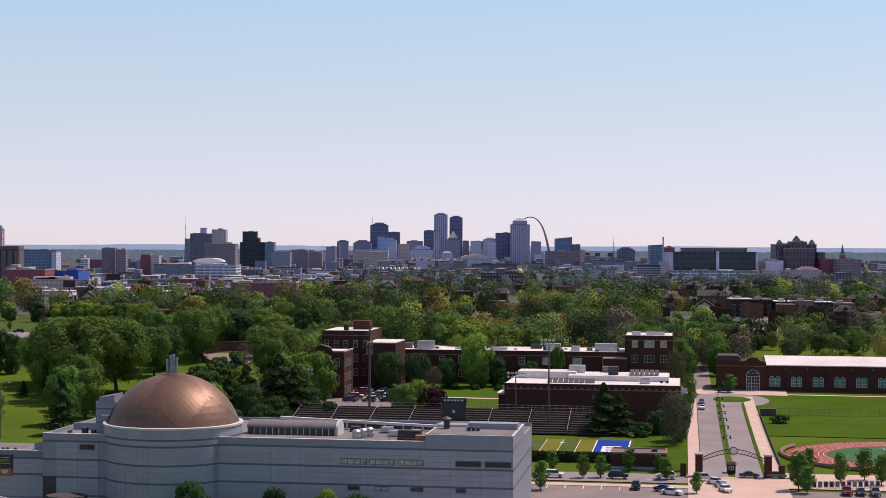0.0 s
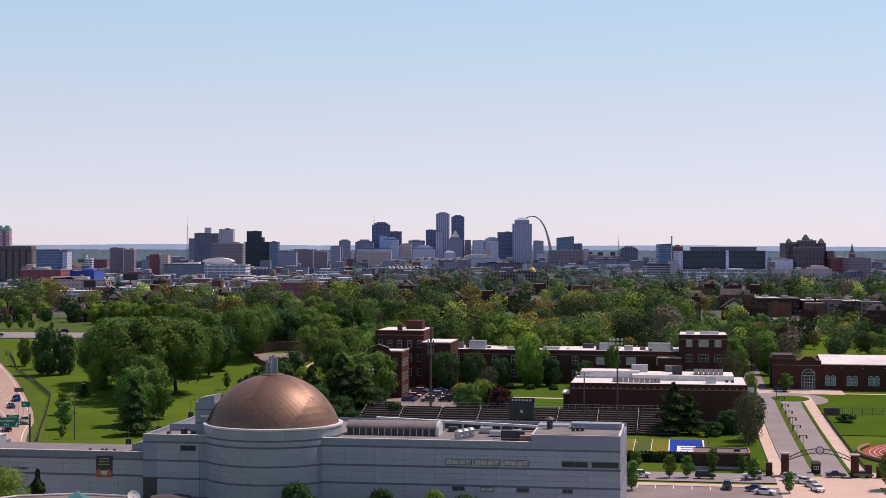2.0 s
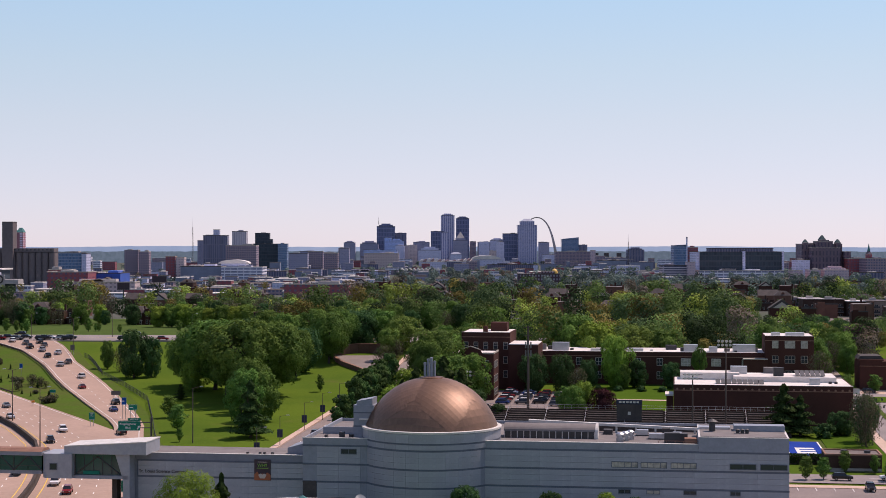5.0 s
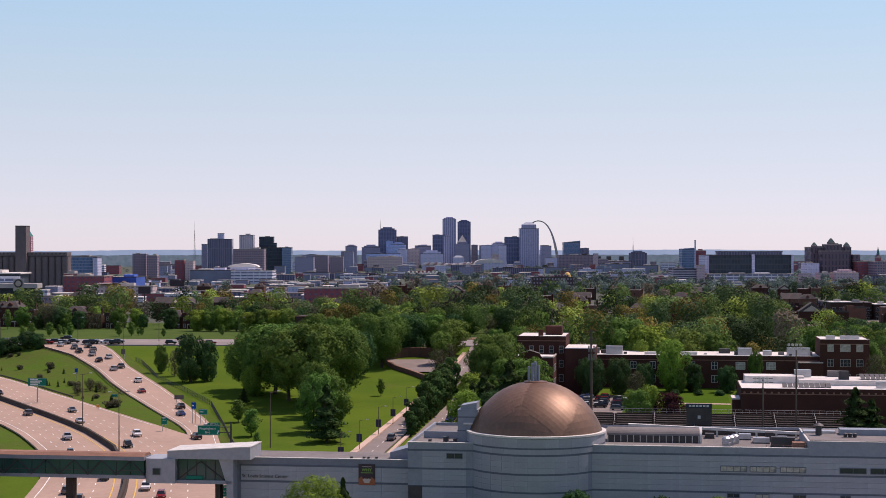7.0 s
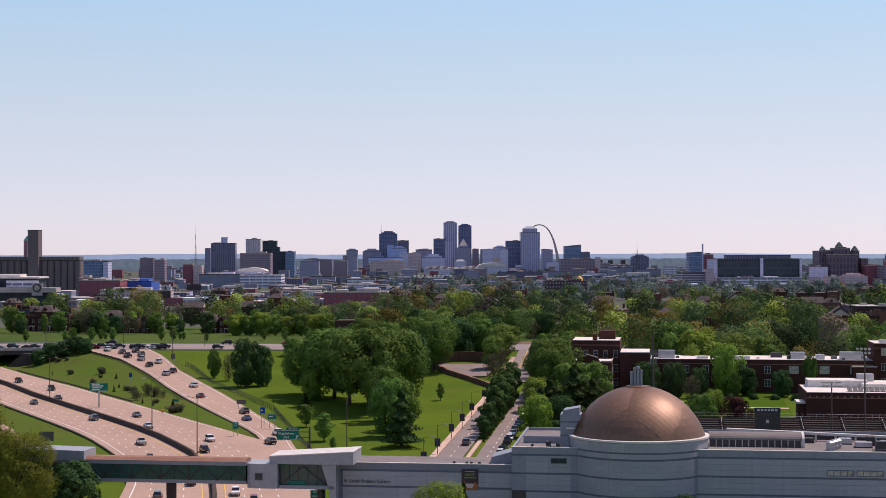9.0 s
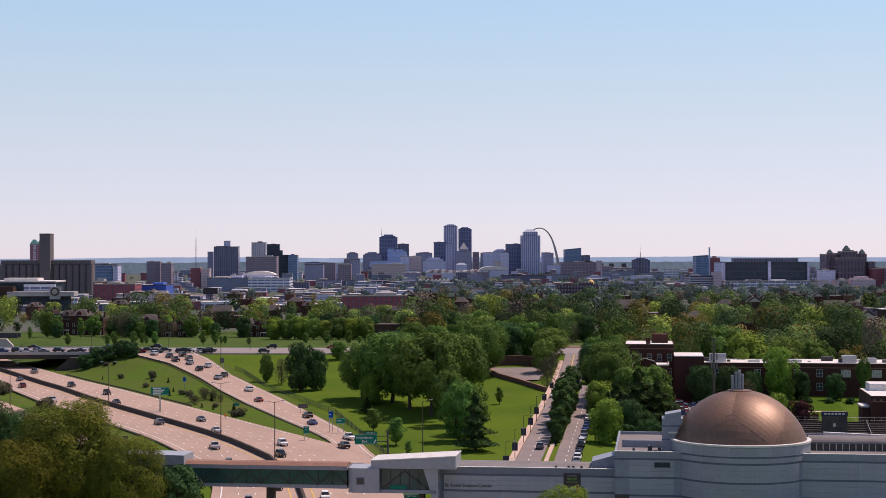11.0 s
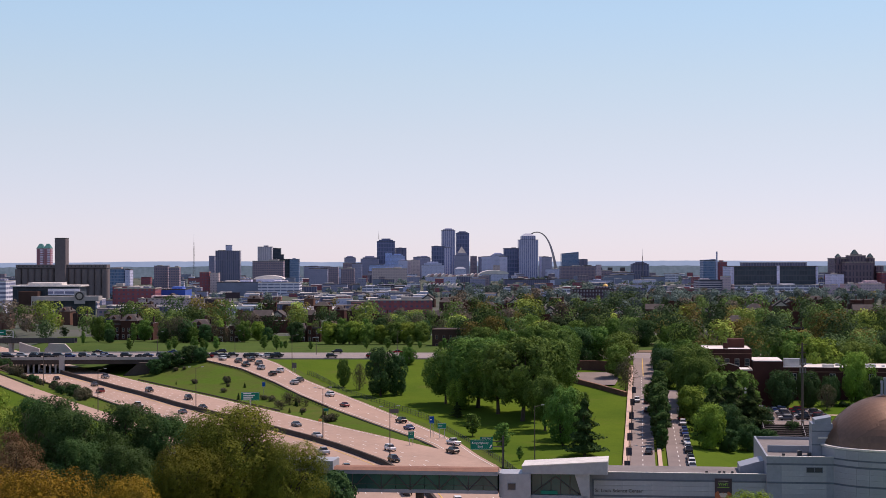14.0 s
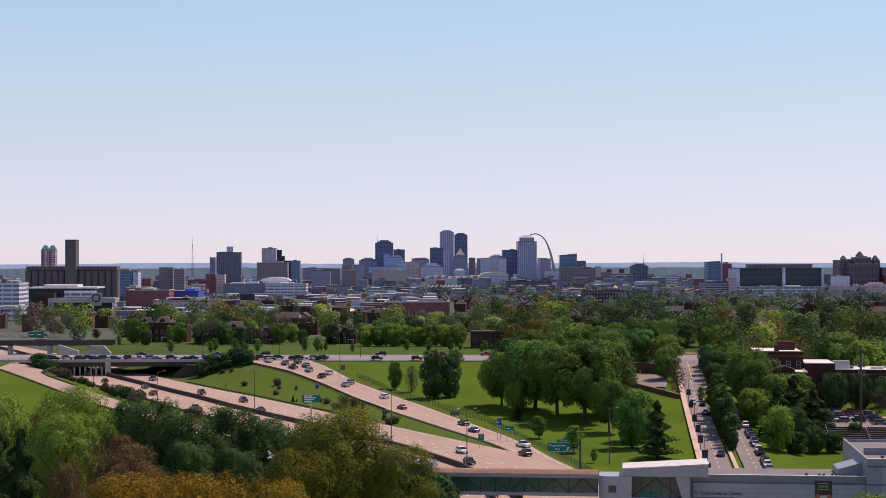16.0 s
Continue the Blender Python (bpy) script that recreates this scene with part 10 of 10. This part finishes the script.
def walled_plaza():
    """A paved court by the avenue: a curved brick wall towards the lawn and a higher one round the back."""
    rise = lambda y: float(np.interp(y, (550, 556, 574, 592, 608, 619, 640), (6.9, 7.3, 8.4, 9.6, 11.0, 11.9, 13.5)))

    def sweep(points, lo, hi, thick):
        bm = bmesh.new()
        rows = []
        for i, (x, y) in enumerate(points):
            a, b = Vector(points[max(0, i - 1)]), Vector(points[min(len(points) - 1, i + 1)])
            d = (b - a).normalized()
            nx, ny = -d.y * thick / 2, d.x * thick / 2
            z0, z1 = rise(y) + lo, rise(y) + hi
            rows.append([bm.verts.new(c) for c in ((x + nx, y + ny, z0), (x - nx, y - ny, z0), (x - nx, y - ny, z1), (x + nx, y + ny, z1))])
        for p, q in zip(rows, rows[1:]):
            for k in range(4):
                bm.faces.new((p[k], p[(k + 1) % 4], q[(k + 1) % 4], q[k]))
        bm.faces.new(rows[0])
        bm.faces.new(rows[-1][::-1])
        bmesh.ops.recalc_face_normals(bm, faces=bm.faces)
        return bm

    front = [(-71.5, 557), (-74.6, 565.5), (-77.8, 574), (-81.7, 583), (-85.7, 592), (-88.3, 600), (-89.8, 608), (-89.6, 613), (-87.6, 616.6)]
    back = [(-87.4, 617), (-84.5, 620), (-81.5, 621.6), (-77, 621.8), (-73, 620.4), (-69.8, 618)]
    wall = thing("retaining_wall", "curved brown brick wall round a small plaza beside the avenue", "wall", fixed=True)
    part("front_wall", sweep(front, -1.0, 1.5, 0.7), M["brick_warm"], wall)
    part("front_coping", sweep(front, 1.5, 1.66, 0.95), M["brick_pale"], wall)
    part("back_wall", sweep(back, -1.0, 3.6, 0.6), M["brick_warm"], wall)
    part("back_coping", sweep(back, 3.6, 3.75, 0.8), M["brick_pale"], wall)
    bm = bmesh.new()
    rows = [[bm.verts.new((x + (xe - x) * k / 3, y, rise(y) + 0.45)) for k in range(4)] for (x, y), xe in zip(front[3:-1], (-72.0, -70.0, -68.5, -69.0, -71.0))]
    for p, q in zip(rows, rows[1:]):
        for k in range(3):
            bm.faces.new((p[k], p[k + 1], q[k + 1], q[k]))
    bmesh.ops.recalc_face_normals(bm, faces=bm.faces)
    tagged(part("pavement_plaza", bm, M["asphalt"]), "grey paved court inside the curved brick wall", "pavement", kind="structure")


walled_plaza()
houses()
rng = random.Random(71)
for k in range(60):
    x = rng.uniform(-330, -100)
    plant(rng.choice(("park_c", "dark_a", "lime_a", "brown_a", "brown_a", "park_c", "young_a")), x, rng.uniform(922, 952), rng.uniform(7, 15), rng.uniform(0.75, 1.05))
for k in range(24):
    x = rng.uniform(-320, -110)
    plant("young_a", x, rng.uniform(845, 862), rng.uniform(4, 8), 1.2)


# ---- blocks among the trees ----
def apartments():
    """A row of brown apartment blocks with steel balconies beyond the school."""
    segs = ((186.2, 199.5, 18.4, 1040, "brick_brown"), (199.5, 214.5, 17.8, 1046, "brick_brown"), (215.0, 226.5, 16.9, 1039, "brick_brown"), (226.5, 239.0, 17.2, 1036, "tan_wall"), (239.5, 252.0, 16.6, 1039, "brick_brown"), (252.0, 265.5, 15.8, 1038, "tan_wall"))
    for k, (x0, x1, top, y, wall) in enumerate(segs):
        teal = x0 > 239
        ob = thing("apartment_house", ("brown brick apartment house with teal netting on its balconies" if teal else "brown apartment house with rows of dark steel balconies"), "building", (x0 + x1) / 2, y, 0, -3, group="apartment row beyond the school", fixed=True)
        hx, z0 = (x1 - x0) / 2, -2.0
        part("wall", boxed(-hx, hx, 0, 16, z0, top), M[wall], ob)
        part("roof", boxed(-hx - 0.5, hx + 0.5, -0.6, 16.4, top, top + 0.5), M["roof_white"] if k % 2 == 0 else M["roof_grey"], ob)
        part("roof_unit", boxed(-hx * 0.5, hx * 0.1, 5, 8, top + 0.5, top + 2.0), M["concrete"], ob)
        n = 3
        for f in range(4):
            z = 3.0 + 3.3 * f
            for i in range(n):
                cx = -hx + 2 * hx * (i + 0.5) / n
                window(ob, cx, -0.05, z + 0.2, 2.2, 2.1, "glass", "stone_trim", bars=(2, 1))
                if wall != "tan_wall" or i == 1:
                    bal = part("balcony", boxed(cx - 1.9, cx + 1.9, -1.6, -0.02, z - 0.2, z), M["concrete"], ob)
                    part("railing", boxed(cx - 1.9, cx + 1.9, -1.65, -1.55, z + 0.02, z + 1.1), M["teal_roof"] if teal and f < 3 else M["steel_dark"], bal)
        if k == 3:
            for i, c in enumerate(("taillight", "yellow_line", "sign_green")):
                part("mural_panel", boxed(-5.8, -3.6, -0.12, -0.02, 9.0 - 1.7 * i, 10.6 - 1.7 * i), M[c], ob, "painted red, yellow and green mural panel")
        BUILT.append((x0, x1, y - 20, y + 16))
    for x, y, w, d, h, ridge, z, lab in ((168.5, 850, 33, 13, 3.6, 3.4, 2.5, "long low house with a brown shingle roof"), (199.2, 838, 11, 14, 4.4, 3.2, 2.5, "red brick house with a gabled front")):
        ob = thing("low_house", lab, "house", x, y, z, -4, fixed=True)
        part("wall", boxed(-w / 2, w / 2, 0, d, -3, h), M["brick_brown"], ob)
        if w > 20:
            part("roof", side_prism([(-0.6, h - 0.1), (d / 2, h + ridge), (d + 0.6, h - 0.1)], -w / 2 - 0.5, w / 2 + 0.5), M["roof_brown"], ob)
            for cx in (-9, 6):
                part("front_gable", front_prism([(cx - 3, h - 0.1), (cx + 3, h - 0.1), (cx, h + 2.3)], -1.0, 4), M["roof_brown"], ob)
        else:
            part("roof", front_prism([(-w / 2 - 0.5, h - 0.1), (w / 2 + 0.5, h - 0.1), (0, h + ridge)], -0.5, d + 0.4), M["roof_brown"], ob)
            window(ob, 0, -0.05, 1.2, 1.6, 1.8, "glass", "frame_white", bars=(2, 2))
        BUILT.append((x - w / 2, x + w / 2, y - 12, y + d))
    for k, (x, y, w, h) in enumerate(((148.2, 764, 10, 8.4), (141.5, 752, 9, 6.8), (151.5, 748, 8, 6.2), (160.5, 1152, 10, 12.0), (171.5, 1150, 11, 11.0), (182, 1151, 9, 12.2), (192, 1149, 10, 11.4), (202, 1152, 9, 12.0), (176, 1120, 11, 9), (188, 1118, 10, 8.4), (164, 1122, 10, 8.8))):
        town_house(x, y, w, 14, max(5.5, h - land(x, y) + 1.5), "flat", "brick" if k % 2 else "brick_brown", label="flat-roofed dark brick row house among trees", porch=False)
    # a small car park before the apartments
    lot = bmesh.new()
    vs = [lot.verts.new((x, y, land(x, y) + 0.12)) for x, y in ((152, 962), (196, 962), (212, 1020), (168, 1020))]
    lot.faces.new(vs)
    tagged(part("car_park", lot, M["asphalt"]), "grey asphalt car park before the apartments", "car park", kind="structure")
    rng = random.Random(8)
    for k in range(15):
        x, y = 160 + 2.9 * (k % 8) + 6 * (k // 8), 972 + 22 * (k // 8) + rng.uniform(-1, 1)
        car(rng.choice(("sedan", "suv")), rng.choice(("white", "silver", "black", "red", "grey")), x, y, land(x, y) + 0.2, rng.choice((0, 180)), True)
    BUILT.append((150, 275, 912, 1060))


apartments()


def clinic():
    """The white-roofed clinic with a dark glass front, a brown side block and a pale portal with a clock disc."""
    y = 1380
    ob = thing("clinic", "clinic with white roof slab, dark glass front and pale portal frame", "building", -445, y, 0, fixed=True)
    part("glass_block", boxed(-36.5, 20, 12, 45, -4, 31.2), M["f_glass_dark"], ob)
    part("roof_slab", boxed(-38, 22, 9, 47, 31.2, 32.4), M["roof_white"], ob, "white overhanging roof slab")
    part("penthouse", boxed(-25, 4, 18, 40, 32.4, 34.6), M["roof_white"], ob)
    part("upper_floor", boxed(-6, 21, 9.5, 12, 24, 29.5), M["f_ribbon_white"], ob)
    part("side_block", boxed(-28, -12, -3, 12, -4, 27.6), M["brick_brown"], ob)
    part("portal_top", boxed(-16.5, 40, -6, 12, 19.6, 23.4), M["concrete"], ob)
    part("portal_leg", boxed(-16.5, -11.8, -6, 12, -4, 19.6), M["concrete"], ob)
    part("portal_glass", boxed(-11.8, 36, 1, 3, 4, 19.6), M["f_glass_dark"], ob)
    part("portal_base", boxed(-11.8, 40, -5, 2, -4, 6), M["concrete"], ob)
    disc = part("clock_disc", lathe([(0, 0), (3.6, 0), (3.6, 0.4), (0, 0.5)], 24), M["roof_dark"], ob, "dark round clock disc")
    disc.location, disc.rotation_euler = (24, -6.2, 23.5), (radians(90), 0, 0)
    ring = part("clock_face", lathe([(0, 0), (2.4, 0), (2.4, 0.1), (0, 0.12)], 24), M["stone_trim"], ob)
    ring.location, ring.rotation_euler = (24, -6.75, 23.5), (radians(90), 0, 0)
    part("disc_pylon", boxed(19.5, 28.5, -5.9, -5, 17, 27.5), M["concrete"], ob)
    BUILT.append((-484, -403, y - 45, y + 45))


clinic()


def poster_hoarding(x, y, w, z, h, label, face="poster_dark", turn=0):
    ob = thing("hoarding", label, "billboard", x, y, land(x, y), turn, group="advertising hoardings")
    part("board", boxed(-w / 2, w / 2, 0, 0.5, z, z + h), M[face], ob)
    part("board_frame", boxed(-w / 2 - 0.15, w / 2 + 0.15, 0.5, 0.8, z - 0.3, z + h + 0.15), M["steel_dark"], ob)
    part("catwalk", boxed(-w / 2, w / 2, -1.1, -0.1, z - 0.35, z - 0.2), M["steel_dark"], ob)
    part("post", tubed((0, 0.9, -1), (0, 0.9, z), 0.5, 0.45, 8), M["steel_dark"], ob)
    BUILT.append((x - w / 2, x + w / 2, y - 12, y + 2))


poster_hoarding(-301.5, 1300, 9.6, 10, 5.2, "black-backed advertising hoarding on one post")
poster_hoarding(-330, 985, 10, 7.5, 4.2, "dark blue hoarding with pale bars beside the trees", "navy", 6)
poster_hoarding(-303, 1480, 13, 12, 5.0, "wide dark hoarding beyond the motorway")


def rail_bridge():
    """A dark girder bridge beyond the boulevard, its wing walls, and a sign truss behind it."""
    ob = thing("rail_bridge", "dark steel girder railway bridge over the motorway", "bridge", -332.2, 745, 0, fixed=True)
    part("girder", boxed(-33.4, 33.4, 0, 0.5, 16.8, 19.0), M["steel_dark"], ob)
    part("girder", boxed(-33.4, 33.4, 6, 6.5, 16.6, 18.8), M["steel_dark"], ob)
    part("deck", boxed(-33.4, 33.4, 0.5, 6, 16.6, 17.0), M["dark_concrete"], ob)
    for k in range(24):
        x = -33.4 + 33.4 * (2 * k + 1) / 24
        part("stiffener", boxed(x - 0.12, x + 0.12, -0.14, -0.01, 16.8, 19.0), M["steel_dark"], ob)
    for x in (-14, 4, 22):
        part("pier", boxed(x - 0.8, x + 0.8, 1, 5, 4, 16.6), M["concrete"], ob)
    wall = thing("wing_wall", "pale concrete wing wall beside the bridge", "wall", 0, 0, 0, fixed=True)
    part("wall", front_prism([(-321.8, 8), (-312.9, 8), (-312.9, 14.6), (-321.8, 17.5)], 736, 738), M["concrete"], wall)
    wall = thing("wing_wall", "pale sloping concrete wing wall beside the bridge", "wall", 0, 0, 0, fixed=True)
    part("wall", front_prism([(-309.8, 8), (-297.9, 8), (-297.9, 14.0), (-300.9, 17.0), (-307.3, 17.1), (-309.8, 14.5)], 733, 735), M["concrete"], wall)
    truss = thing("sign_truss", "white lattice sign truss with a green sign", "sign gantry", 0, 760, 0, fixed=True)
    bm = bmesh.new()
    x0, x1, z0, z1 = -364.3, -330.3, 19.0, 21.7
    for z in (z0, z1):
        tube(bm, (x0, 0, z), (x1, 0, z), 0.16, 0.16, 6)
    n = 16
    for k in range(n):
        a, b = x0 + (x1 - x0) * k / n, x0 + (x1 - x0) * (k + 1) / n
        tube(bm, (a, 0, z0 if k % 2 else z1), (b, 0, z1 if k % 2 else z0), 0.09, 0.09, 5)
    part("lattice", bm, M["frame_white"], truss)
    part("post", tubed((x1, 0, 8), (x1, 0, z1), 0.3, 0.25, 8), M["steel"], truss)
    part("post", tubed((x0, 0, 8), (x0, 0, z1), 0.3, 0.25, 8), M["steel"], truss)
    for k in range(2):
        a = -340.5 + 3.5 * k
        panel = part("sign_panel", boxed(a, a + 3.4, -0.5, -0.3, 19.8, 22.2), M["sign_green"], truss, "green guide sign")
        part("text_bar", boxed(a + 0.4, a + 2.4, -0.53, -0.5, 20.8, 21.2), M["sign_white"], panel)


rail_bridge()
scatter_woods()
